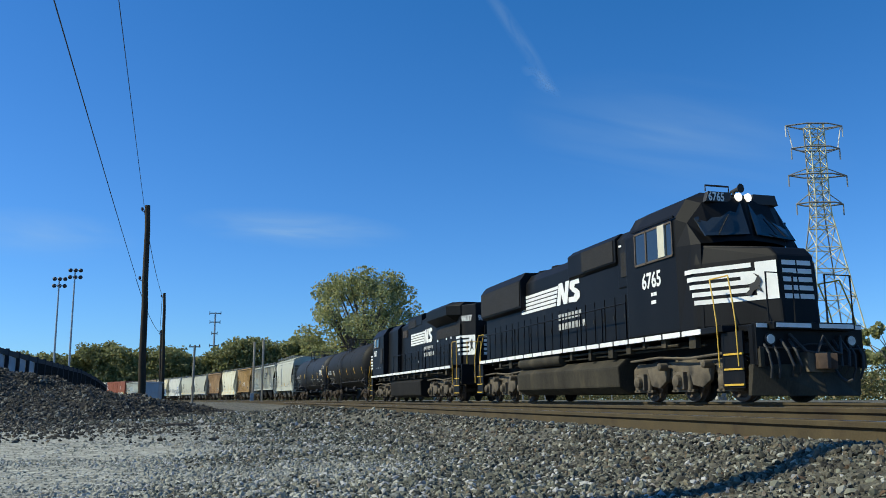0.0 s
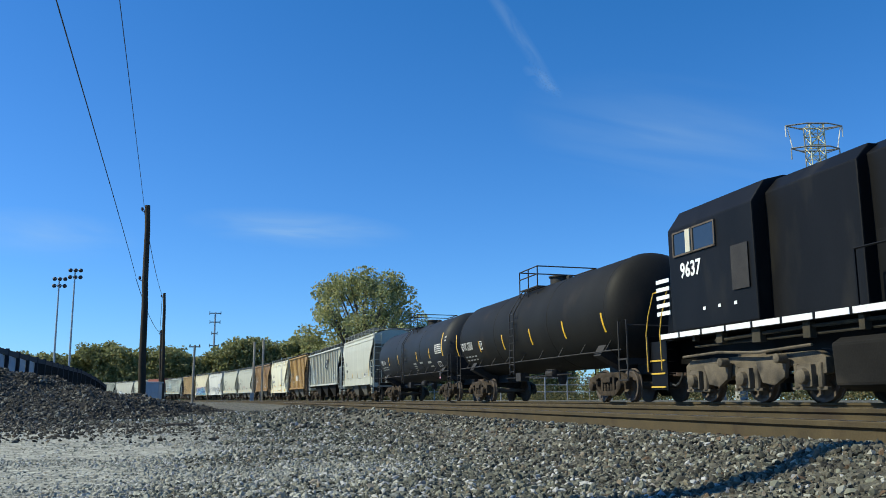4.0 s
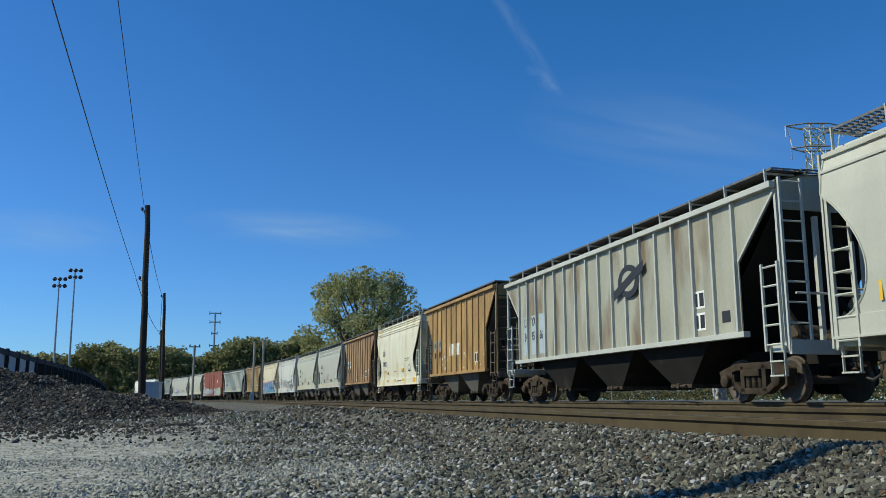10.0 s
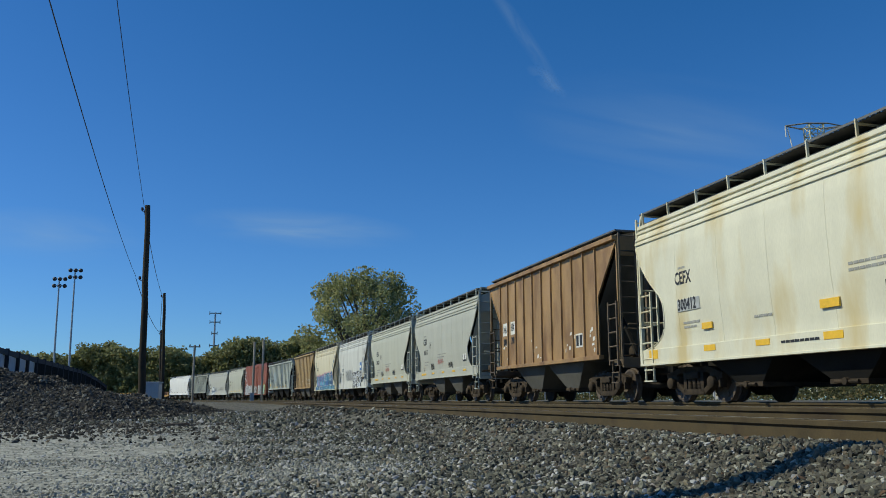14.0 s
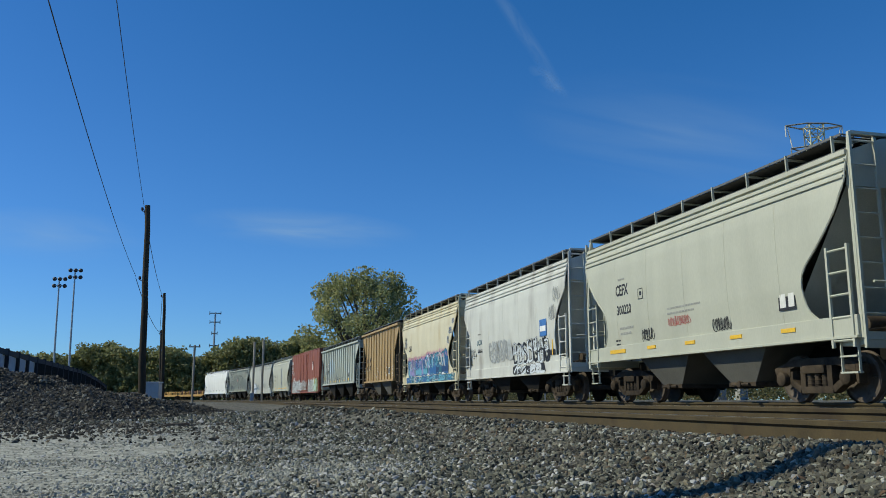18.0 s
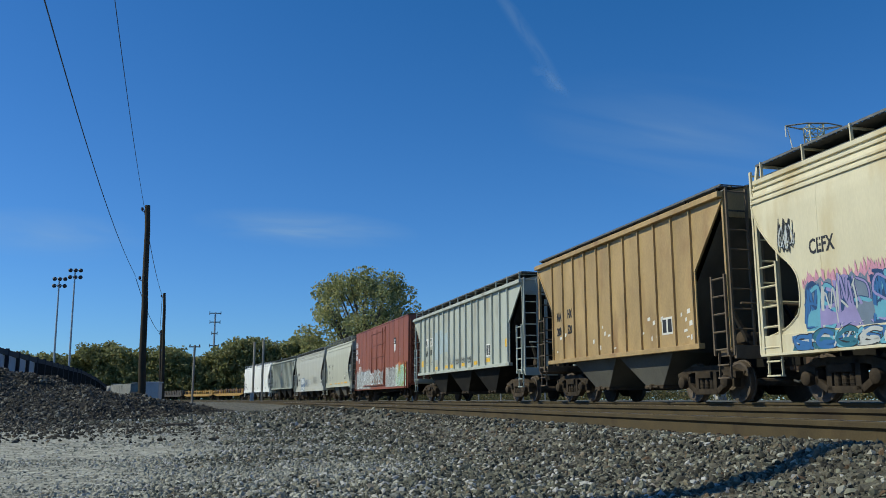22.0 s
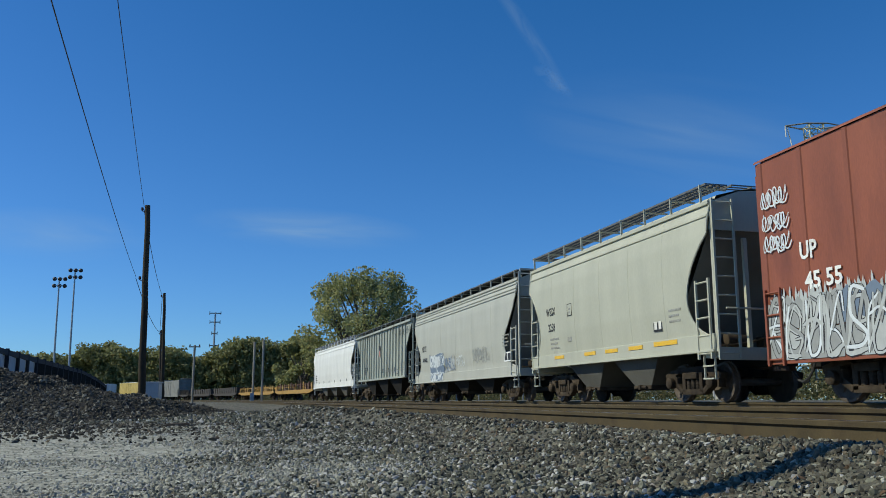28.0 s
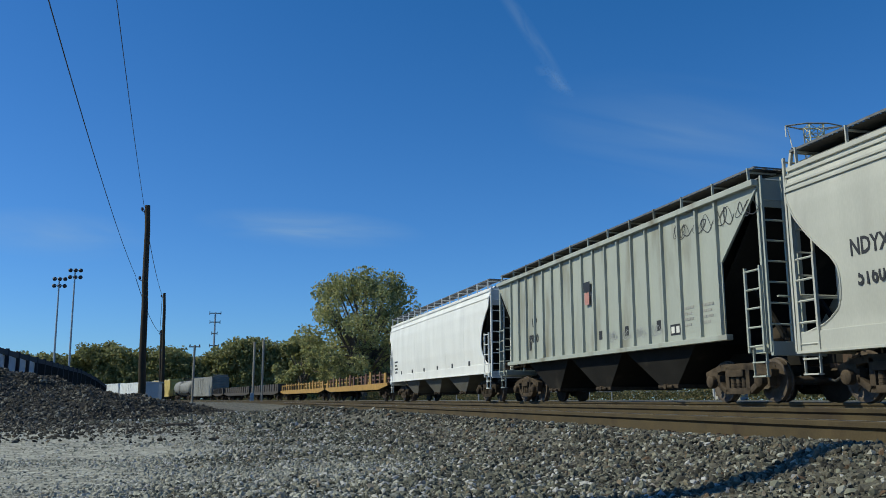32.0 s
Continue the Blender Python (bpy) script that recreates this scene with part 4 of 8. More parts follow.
# ---- running gear, built once and shared ----
def freight_truck_meshes():
    t = Shape()
    for y in (-1.0, 1.0):
        # arched top member, dipped bottom member and two columns leave open windows before the wheels
        for pts, h in ((((-1.2, 0.6), (-0.6, 0.76), (0.6, 0.76), (1.2, 0.6)), 0.15), (((-0.98, 0.56), (-0.44, 0.24), (0.44, 0.24), (0.98, 0.56)), 0.13)):
            for (xa, za), (xb, zb) in zip(pts, pts[1:]):
                t.beam((xa, y, za), (xb, y, zb), 0.18, h)
        for x in (-0.37, 0.37):
            t.box(x - 0.07, x + 0.07, y - 0.09, y + 0.09, 0.22, 0.78)
        for x in (-0.2, 0.0, 0.2):
            t.tube([(x, y * 1.03, 0.3), (x, y * 1.03, 0.55)], 0.07, 8)
            for z in (0.34, 0.41, 0.48):
                t.lathe([(z, 0.078), (z + 0.025, 0.078)], 8, "z", (x, y * 1.03, 0))
        t.box(-0.3, 0.3, y - 0.15, y + 0.15, 0.55, 0.7)
        for x in (-0.89, 0.89):
            t.box(x - 0.17, x + 0.17, y - 0.1, y + 0.1, 0.5, 0.68)
            for d in (-0.19, 0.19):
                t.box(x + d - 0.035, x + d + 0.035, y - 0.09, y + 0.09, 0.34, 0.6)
            t.lathe([(y * 1.06, 0.02), (y * 1.06, 0.14), (y * 1.2, 0.14), (y * 1.23, 0.08), (y * 1.23, 0.01)], 12, "y", (x, 0, 0.457))
            t.box(x * 0.52 - 0.05, x * 0.52 + 0.05, y * 0.8 - 0.05, y * 0.8 + 0.05, 0.3, 0.6)
    t.box(-0.22, 0.22, -1.05, 1.05, 0.6, 0.84)
    t.tube([(-0.3, -0.9, 0.35), (0.3, -0.9, 0.35)], 0.03)
    w = Shape()
    w.tube([(0, -1.0, 0), (0, 1.0, 0)], 0.085, 10)
    for s in (-1, 1):
        w.lathe([(s * 0.68, 0.09), (s * 0.70, 0.30), (s * 0.68, 0.40), (s * 0.682, 0.485), (s * 0.715, 0.485), (s * 0.72, 0.457), (s * 0.815, 0.45), (s * 0.82, 0.39), (s * 0.78, 0.33), (s * 0.77, 0.16), (s * 0.84, 0.13), (s * 0.84, 0.09)], 28, "y")
        for k in range(5):
            a = k * math.tau / 5
            w.tube([(math.cos(a) * 0.2, s * 0.775, math.sin(a) * 0.2), (math.cos(a) * 0.32, s * 0.79, math.sin(a) * 0.32)], 0.02, 4)
    return mesh_of("truck", t, M_TRUCK, 30, 0.012), mesh_of("wheelset", w, [M_WHEEL], 35)


TRUCK_MESH, WHEEL_MESH = freight_truck_meshes()
WHEELS = []   # (wheelset, radius)


def add_truck(thing, x, spacing=1.78):
    tr = part("truck", TRUCK_MESH, None, thing, "dusty cast steel side frames")
    tr.location = (x, 0, 0)
    for d in (-spacing / 2, spacing / 2):
        w = part("wheelset", WHEEL_MESH, None, tr, "worn steel wheels on an axle")
        w.location = (d, 0, 0.457)
        WHEELS.append((w, 0.457))
    return tr


def coupler_mesh():
    c = Shape()
    c.box(-0.75, 0.0, -0.09, 0.09, 0.74, 0.96)
    c.prism([(-0.02, -0.17), (0.22, -0.19), (0.36, -0.1), (0.34, 0.0), (0.2, 0.02), (0.2, 0.1), (0.3, 0.2), (0.12, 0.24), (-0.05, 0.16)], 0.68, 1.0, "z")
    return mesh_of("coupler", c, M_COUPLER, 30, 0.015)


COUPLER_MESH = coupler_mesh()


def hose_mesh():
    h = Shape()
    h.tube([(0, 0, 0.85), (0.1, 0, 0.66), (0.24, 0, 0.5), (0.42, 0, 0.42), (0.58, 0, 0.46)], 0.028, 6)
    return mesh_of("air_hose", h, M_HOSE, 40)


HOSE_MESH = hose_mesh()


def couplers(thing, half):
    for s in (-1, 1):
        c = part("coupler", COUPLER_MESH, None, thing, "rusty knuckle coupler")
        c.matrix_basis = pose(s * half, 0, 0, 0, 0, 0 if s > 0 else 180)
        h = part("air_hose", HOSE_MESH, None, thing, "black rubber brake hose")
        h.matrix_basis = pose(s * half, s * 0.3, 0, 0, 0, 0 if s > 0 else 180)


def ladder(x, y, z0, z1, width, along, rungs, r=0.022):
    """Two stiles and round rungs; along: 'x' on a side, 'y' on an end."""
    s = Shape()
    at = (lambda d, z: (x + d, y, z)) if along == "x" else (lambda d, z: (x, y + d, z))
    for d in (-width / 2, width / 2):
        s.beam(at(d, z0), at(d, z1), 0.05, 0.05)
    for i in range(rungs):
        z = z0 + 0.12 + (z1 - z0 - 0.2) * i / max(1, rungs - 1)
        s.tube([at(-width / 2, z), at(width / 2, z)], r, 5)
    return s


def grating(x0, x1, y0, y1, z):
    s = Shape()
    for i in range(4):
        y = y0 + (y1 - y0) * i / 3
        s.box(x0, x1, y - 0.012, y + 0.012, z, z + 0.045)
    n = int((x1 - x0) / 0.13)
    for i in range(n + 1):
        x = x0 + (x1 - x0) * i / n
        s.box(x - 0.01, x + 0.01, y0, y1, z + 0.01, z + 0.04)
    return s


# ---- covered hoppers ----
def flow_y(z):
    """Half width of a curved-side hopper at height z."""
    pts = ((0.9, 1.50), (1.35, 1.50), (2.0, 1.565), (2.8, 1.59), (3.4, 1.58), (3.8, 1.53), (4.12, 1.42))
    for (a, ya), (b, yb) in zip(pts, pts[1:]):
        if z <= b:
            u = (z - a) / (b - a)
            return ya + (yb - ya) * u
    return 1.42


def flow_inset(z, deep=1.25):
    if deep < 1.0:
        return 0.0 if z <= 1.32 or z >= 3.4 else deep * math.sin(math.pi * ((z - 1.32) / 2.08) ** 0.72) ** 0.75
    # a rounded D: steep at the foot, deepest at half height, drawn out towards the eave
    pts = ((1.17, 0.0), (1.21, 0.45), (1.27, 0.72), (1.36, 0.93), (1.5, 1.15), (1.63, 1.24), (1.8, 1.29), (1.95, 1.31), (2.1, 1.3), (2.22, 1.25), (2.36, 1.14), (2.56, 0.88), (2.84, 0.56), (3.16, 0.26), (3.6, 0.0))
    for (a, ia), (b, ib) in zip(pts, pts[1:]):
        if a <= z <= b:
            return (ia + (ib - ia) * (z - a) / (b - a)) * deep / 1.25
    return 0.0


def hopper_common(car, L, paint, bays, sill_z, deep_bays, rusty):
    half = L / 2
    # centre sill and end platforms
    part("centre_sill", Shape().box(-half - 0.5, half + 0.5, -0.2, 0.2, 0.78, 1.12), M_UNDER, car, bevel=0.01)
    for s in (-1, 1):
        e = Shape().box(s * (half - 0.25) - 0.28, s * (half - 0.25) + 0.28, -1.42, 1.42, 0.98, 1.16)
        e.box(s * (half + 0.06) - 0.04, s * (half + 0.06) + 0.04, -1.45, 1.45, 0.92, 1.2)
        part("end_platform", e, paint, car, bevel=0.008)
        for y in (-0.55, 0.55):
            part("end_post", Shape().beam((s * (half - 0.1), y, 1.16), (s * (half - 0.1), y, 3.7), 0.09, 0.09), paint, car)
    # outlet bays; their dark paint carries the shade under the car
    span = L - 5.0 if L < 13 else L - 5.4
    for i in range(bays):
        c = -span / 2 + span * (i + 0.5) / bays
        w = span / bays * (0.5 if deep_bays else 0.46)
        top, low = sill_z + 0.1, 0.42
        b = Shape()
        up = [(c - w, -1.4, top), (c + w, -1.4, top), (c + w, 1.4, top), (c - w, 1.4, top)]
        dn = [(c - 0.45, -1.12, low), (c + 0.45, -1.12, low), (c + 0.45, 1.12, low), (c - 0.45, 1.12, low)]
        b.add(up + dn, [(0, 1, 5, 4), (1, 2, 6, 5), (2, 3, 7, 6), (3, 0, 4, 7), (4, 5, 6, 7), (3, 2, 1, 0)])
        bay = part("hopper_bay", b, rusty, car, "dusty sloping outlet hopper, darkened as in shade", bevel=0.01)
        g = Shape().box(c - 0.48, c + 0.48, -1.15, 1.15, 0.34, 0.43)
        g.tube([(c - 0.3, -1.19, 0.38), (c + 0.3, -1.19, 0.38)], 0.035)
        g.lathe([(-1.25, 0.02), (-1.25, 0.07), (-1.15, 0.07)], 8, "y", (c, 0, 0.38))
        part("outlet_gate", g, M_TRUCK, bay, "steel slide gate", bevel=0.006)
    # steps below the sill corners
    for s in (-1, 1):
        for y in (-1.46, 1.46):
            st = Shape()
            for d in (0.0, 0.42):
                st.beam((s * (half - 0.1 - d), y, 1.1), (s * (half - 0.1 - d), y, 0.5), 0.045, 0.02)
            st.beam((s * (half - 0.1), y, 0.52), (s * (half - 0.52), y, 0.52), 0.12, 0.03)
            st.beam((s * (half - 0.1), y, 0.8), (s * (half - 0.52), y, 0.8), 0.1, 0.03)
            part("sill_step", st, paint, car)
    # brake wheel, cylinder and pipes on the rear end
    bw = Shape()
    bw.tube([(-half - 0.16, 0.75 + 0.28 * math.cos(k * math.tau / 14), 2.3 + 0.28 * math.sin(k * math.tau / 14)) for k in range(14)], 0.02, 5, True)
    for k in range(4):
        bw.tube([(-half - 0.16, 0.75, 2.3), (-half - 0.16, 0.75 + 0.27 * math.cos(k * 1.57), 2.3 + 0.27 * math.sin(k * 1.57))], 0.014, 4)
    bw.tube([(-half - 0.16, 0.75, 2.3), (-half + 0.3, 0.75, 2.3)], 0.03, 5)
    part("brake_wheel", bw, paint, car)
    for s in (-1, 1):
        br = Shape()
        br.lathe([(-0.35, 0.05), (-0.33, 0.16), (0.25, 0.16), (0.3, 0.1), (0.4, 0.03)], 12, "y", (s * (half - 0.7), -0.45, 1.4))
        br.box(s * (half - 0.65) - 0.14, s * (half - 0.65) + 0.14, 0.1, 0.5, 1.16, 1.5)
        br.tube([(s * (half - 0.4), -1.2, 1.25), (s * (half - 0.55), -0.3, 1.35), (s * (half - 0.5), 0.6, 1.6), (s * (half - 0.8), 1.1, 1.3)], 0.025, 5)
        part("brake_gear", br, M_TRUCK, car, "dusty air brake cylinder and valve", smooth=35)
    bolster = half - 1.7
    for s in (-1, 1):
        add_truck(car, s * bolster)
    couplers(car, half + 0.12)


def hopper_roof_gear(car, L, paint, z_eave, z_board, posts=True, closed=True):
    half, z_roof = L / 2, z_eave + 0.3
    for s in (-1, 1):
        y0, y1 = sorted((s * 1.46, s * (0.62 if closed else 0.9)))
        board = part("running_board", grating(-half + 0.1, half - 0.1, y0, y1, z_board), M_RUNBOARD, car, "galvanised roof walkway grating")
        if closed:
            part("tread_plate", Shape().box(-half + 0.12, half - 0.12, y0 + 0.02, y1 - 0.02, z_board - 0.012, z_board - 0.004), M_PLATE, board, "dark closed tread plate")
        part("running_board", grating(*sorted((s * (half - 0.42), s * (half - 0.05))), -0.8, 0.8, z_board), M_RUNBOARD, car)
    n = int(L / 1.35)
    for i in range(n + 1):
        x = -half + 0.3 + (L - 0.6) * i / n
        for s in (-1, 1):
            b = Shape()
            if posts:
                b.beam((x, s * 1.47, z_eave - 0.02), (x, s * 1.48, z_board + 0.05), 0.055, 0.03)
            b.beam((x, s * 1.46, z_board - 0.04), (x, s * 0.8, z_board - 0.04), 0.04, 0.04)
            part("bracket", b, paint, car)
    h = Shape()
    h.box(-half + 0.7, half - 0.7, -0.36, 0.36, z_roof - 0.04, z_roof + 0.14)
    part("hatch_trough", h, paint, car, bevel=0.015)
    for i in range(max(4, int(L / 1.6))):
        x = -half + 1.2 + (L - 2.4) * i / (max(4, int(L / 1.6)) - 1)
        part("hatch_clamp", Shape().beam((x, -0.32, z_roof + 0.14), (x, 0.32, z_roof + 0.14), 0.06, 0.04), paint, car)


def curved_hopper(label, L, paint, bays=2, eave=4.12, sheet_paint=M_UNDER, hood=True, raised=False, upright=False):
    """A covered hopper whose sides bulge and are cut in a curve over the end slope sheets."""
    car = new("covered_hopper")
    tagged(car, label, "hopper car", "cars of the freight train")
    eave += 0.08
    half, k = L / 2, eave / 4.12
    foot = 1.0 if hood and not raised else 1.2
    zs = [foot + (eave - foot) * i / 44 for i in range(45)]
    deep = 1.25 if hood else 0.95
    seams = (-3.97, -2.22, -0.43, 1.25, 2.96, 4.11) if upright else (-0.32 * L, -0.16 * L, 0.0, 0.16 * L, 0.32 * L)
    inset = (lambda z: float(np.interp(z, (1.35, 1.45, 1.95, 2.2, 2.4, 2.6, 2.82, 3.13, 3.54), (0.0, 0.96, 0.96, 0.93, 0.87, 0.82, 0.7, 0.42, 0.0)))) if upright else (lambda z: flow_inset(z / k, deep))
    for s in (-1, 1):
        rows = []
        for z in zs:
            e = half - inset(z)
            y = flow_y(z / k)
            rows.append([(-e + 2 * e * j / 24, s * y, z) for j in range(25)])
        sh = Shape().grid(rows)
        side = part("side_sheet", sh, paint, car, smooth=40)
        # vertical weld seams, proud of the sheet
        for x in seams:
            part("weld_seam", Shape().grid([[(x - 0.012, s * (flow_y(z / k) + 0.002), z) for z in zs[2:]], [(x, s * (flow_y(z / k) + 0.007), z) for z in zs[2:]], [(x + 0.012, s * (flow_y(z / k) + 0.002), z) for z in zs[2:]]]), paint, side)
        # edge strips along the curved cut
        for d in (-1, 1):
            edge = Shape().tube([(d * (half - inset(z)), s * flow_y(z / k), z) for z in zs], 0.022, 5)
            part("edge_strip", edge, paint, car)
        sill = Shape().box(-half, half, s * 1.50 - 0.03, s * 1.50 + 0.03, foot - 0.08, foot + 0.3)
        sill.box(-half, half, min(s * 1.40, s * 1.56), max(s * 1.40, s * 1.56), foot - 0.1, foot - 0.05)
        part("side_sill", sill, paint, car, bevel=0.008)
    # roof: curved shell with two stringer steps near the eaves
    prof = [(-1.42, eave), (-1.40, eave + 0.05), (-1.3, eave + 0.07), (-1.27, eave + 0.14), (-1.1, eave + 0.19), (-0.7, eave + 0.3), (-0.3, eave + 0.35), (0, eave + 0.36)]
    prof += [(-y, z) for y, z in reversed(prof[:-1])]
    part("roof", Shape().grid([[(x, y, z) for y, z in prof] for x in (-half, 0.0, half)]), M_ROOF if hood else paint, car, "dirty roof sheet darkened as shade under the walkway" if hood else "", smooth=25)
    for s in (-1, 1):
        part("top_rail", Shape().box(-half, half, min(s * 1.40, s * 1.50), max(s * 1.40, s * 1.50), eave - 0.07, eave + 0.02), paint, car, bevel=0.01)
        for drop, out in (((0.5, 1.585), (0.38, 1.565), (0.2, 1.525)) if hood else ((0.36, 1.56),)):
            part("eave_moulding", Shape().box(-half, half, min(s * (out - 0.08), s * out), max(s * (out - 0.08), s * out), eave - drop, eave - drop + 0.05), paint, car, bevel=0.008)
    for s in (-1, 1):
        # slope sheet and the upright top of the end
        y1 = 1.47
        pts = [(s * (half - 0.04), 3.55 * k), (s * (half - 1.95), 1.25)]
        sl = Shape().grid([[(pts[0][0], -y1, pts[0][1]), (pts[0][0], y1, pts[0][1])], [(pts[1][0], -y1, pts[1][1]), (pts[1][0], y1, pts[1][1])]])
        # the darker sheet paints have the shade beneath the slope in their colour
        part("slope_sheet", sl, sheet_paint, car, "dark sloping end sheet")
        wall = Shape().prism([(-1.5, 3.52 * k), (1.5, 3.52 * k), (1.42, eave), (0.7, eave + 0.27), (0, eave + 0.34), (-0.7, eave + 0.27), (-1.42, eave)], s * half - 0.03, s * half + 0.01, "x")
        part("end_wall", wall, paint, car)
        # end frame: corner posts, top tie, ladders
        for y in (-1.44, 1.44):
            part("corner_post", Shape().beam((s * (half + 0.02), y, 1.1), (s * (half + 0.02), y, eave - 0.25), 0.07, 0.07), paint, car)
        if hood:
            fr = Shape()
            for y in (-1.44, 1.44):
                fr.beam((s * (half + 0.02), y, eave - 0.27), (s * (half - 0.02), y * 0.94, eave + 0.36), 0.06, 0.06)
            fr.beam((s * (half - 0.02), -1.35, eave + 0.35), (s * (half - 0.02), 1.35, eave + 0.35), 0.06, 0.06)
            part("roof_hoop", fr, paint, car)
        for y in (-1.2, 1.2):
            part("end_ladder", ladder(s * (half + 0.1), y, 0.95, eave + (0.24 if hood else 0.05), 0.52, "y", 9), paint, car)
        for y in (-1.53, 1.53):
            part("side_ladder", ladder(s * (half - 0.36), y, 0.95, 2.75, 0.52, "x", 5), paint, car)
        part("crossover_rail", Shape().tube([(s * (half + 0.2), -1.3, 2.05), (s * (half + 0.2), 1.3, 2.05)], 0.025, 5), paint, car)
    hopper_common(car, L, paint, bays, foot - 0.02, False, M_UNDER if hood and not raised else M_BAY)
    hopper_roof_gear(car, L, paint, eave, eave + (0.3 if hood else 0.4), True, hood)
    return car


def ribbed_hopper(label, L, paint, rib_paint, bays, ribs, eave=4.2, base=1.3, inset=1.35, sheet_paint=None, roof_paint=None):
    """A covered hopper with flat sides and upright ribs outside; its ends are cut on the slant."""
    sheet_paint = sheet_paint or (M_UNDER if L > 13 else M_BAY)
    car = new("covered_hopper")
    tagged(car, label, "hopper car", "cars of the freight train")
    half = L / 2
    zb = base + (eave - base) * 0.52
    end_paint = rib_paint if L > 13 else M_ENDS
    rw, rd = (0.036, 0.075) if L > 13 else (0.028, 0.055)
    for s in (-1, 1):
        poly = [(-half + inset, base), (half - inset, base), (half - inset, zb), (half, eave - 0.12), (half, eave), (-half, eave), (-half, eave - 0.12), (-half + inset, zb)]
        part("side_sheet", Shape().prism(poly, min(s * 1.47, s * 1.5), max(s * 1.47, s * 1.5)), paint, car)
        ch = Shape().box(-half, half, min(s * 1.47, s * 1.63), max(s * 1.47, s * 1.63), eave - 0.1, eave + 0.03)
        part("top_chord", ch, rib_paint, car, bevel=0.012)
        ch = Shape().box(-half + inset - 0.2, half - inset + 0.2, min(s * 1.46, s * 1.62), max(s * 1.46, s * 1.62), base - 0.09, base + 0.03)
        part("side_sill", ch, rib_paint, car, bevel=0.01)
        rib = None
        for i in range(ribs):
            x = -half + inset + 0.08 + (L - 2 * inset - 0.16) * i / (ribs - 1)
            if rib is None:
                rib = mesh_of("rib", Shape().prism([(-rw, 0), (rw, 0), (rw * 0.8, rd), (-rw * 0.8, rd)], base, eave - 0.1, "z"), rib_paint)
            r = part("rib", rib, None, car)
            r.matrix_basis = pose(x, s * 1.5, 0, 0, 0, 0 if s > 0 else 180)
        for d in (-1, 1):
            part("corner_post", Shape().beam((d * (half - 0.05), s * 1.45, 1.15), (d * (half - 0.05), s * 1.45, eave - 0.1), 0.08, 0.06), rib_paint, car)
            # edge flange along the slanted cut
            part("edge_strip", Shape().beam((d * (half - inset), s * 1.5, zb), (d * (half - 0.02), s * 1.5, eave - 0.14), 0.05, 0.05), rib_paint, car)
    rp = roof_paint or M_ROOF
    prof = [(-1.5, eave + 0.03), (-1.44, eave + 0.08), (-0.8, eave + 0.2), (0, eave + 0.26), (0.8, eave + 0.2), (1.44, eave + 0.08), (1.5, eave + 0.03)]
    part("roof", Shape().grid([[(x, y, z) for y, z in prof] for x in (-half, 0.0, half)]), rp, car, smooth=20)
    for s in (-1, 1):
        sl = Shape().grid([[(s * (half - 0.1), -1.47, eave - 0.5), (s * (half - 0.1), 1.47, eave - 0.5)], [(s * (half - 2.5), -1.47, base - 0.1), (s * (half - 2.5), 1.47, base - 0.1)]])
        # black or dark grey paints in the shade under this slope
        part("slope_sheet", sl, sheet_paint, car, "dark sloping end sheet")
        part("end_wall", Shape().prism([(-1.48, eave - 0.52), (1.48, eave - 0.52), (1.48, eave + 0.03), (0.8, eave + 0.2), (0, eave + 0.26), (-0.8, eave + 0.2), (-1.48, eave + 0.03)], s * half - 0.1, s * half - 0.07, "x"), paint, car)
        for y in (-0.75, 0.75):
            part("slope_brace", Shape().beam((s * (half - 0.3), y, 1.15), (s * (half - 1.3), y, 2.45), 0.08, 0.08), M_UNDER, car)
        for y in (-1.2, 1.2):
            part("end_ladder", ladder(s * (half + 0.06), y, 1.0, eave + 0.1, 0.5, "y", 9), end_paint, car)
        for y in (-1.52, 1.52):
            part("side_ladder", ladder(s * (half - 0.32), y, 1.0, 2.75, 0.5, "x", 5), end_paint, car)
        part("crossover_rail", Shape().tube([(s * (half + 0.15), -1.3, 2.1), (s * (half + 0.15), 1.3, 2.1)], 0.025, 5), end_paint, car)
    hopper_common(car, L, end_paint, bays, base - 0.1, True, sheet_paint)
    hopper_roof_gear(car, L, rib_paint if L > 13 else M_UNDER, eave, eave + (0.30 if L > 13 else 0.18), L > 13)
    return car


def stripe_marks(car, xs, z0, h, y, mat=None, tilt=0.0):
    for x in xs:
        part("reflector", Shape().box(x - 0.035, x + 0.035, y - 0.006, y, z0, z0 + h), mat or M_REFLECT, car)


def bars(car, x, z, rows, width, mat, y, gap=0.1, size=0.05):
    """Small writing too fine to read, as plain bars."""
    for i in range(rows):
        w, zz = width * (1.0, 0.8, 0.92, 0.7)[i % 4], z - i * gap - size / 2
        at = -y(zz) if callable(y) else y
        n = max(1, int(w / 0.13))
        for k in range(n):
            a = x + w * k / n
            part("writing_bar", Shape().box(a, a + w / n * (0.86 if n > 1 else 1), at - 0.003, at, zz - size / 2, zz + size / 2), mat, car)


def placard(car, x, z, w, h, y, back, front):
    """A consolidated stencil: dark panel with a light border."""
    part("stencil", Shape().box(x, x + w, y - 0.004, y, z, z + h), back, car)
    for i in range(2):
        part("stencil_field", Shape().box(x + 0.05 + i * w / 2, x + w / 2 - 0.03 + i * w / 2, y - 0.009, y - 0.005, z + 0.05, z + h - 0.05), front, car)


def spray_paint(name, colour):
    return material(name, colour, 0.6, 0, 0.12, 5, 50, 0.02)


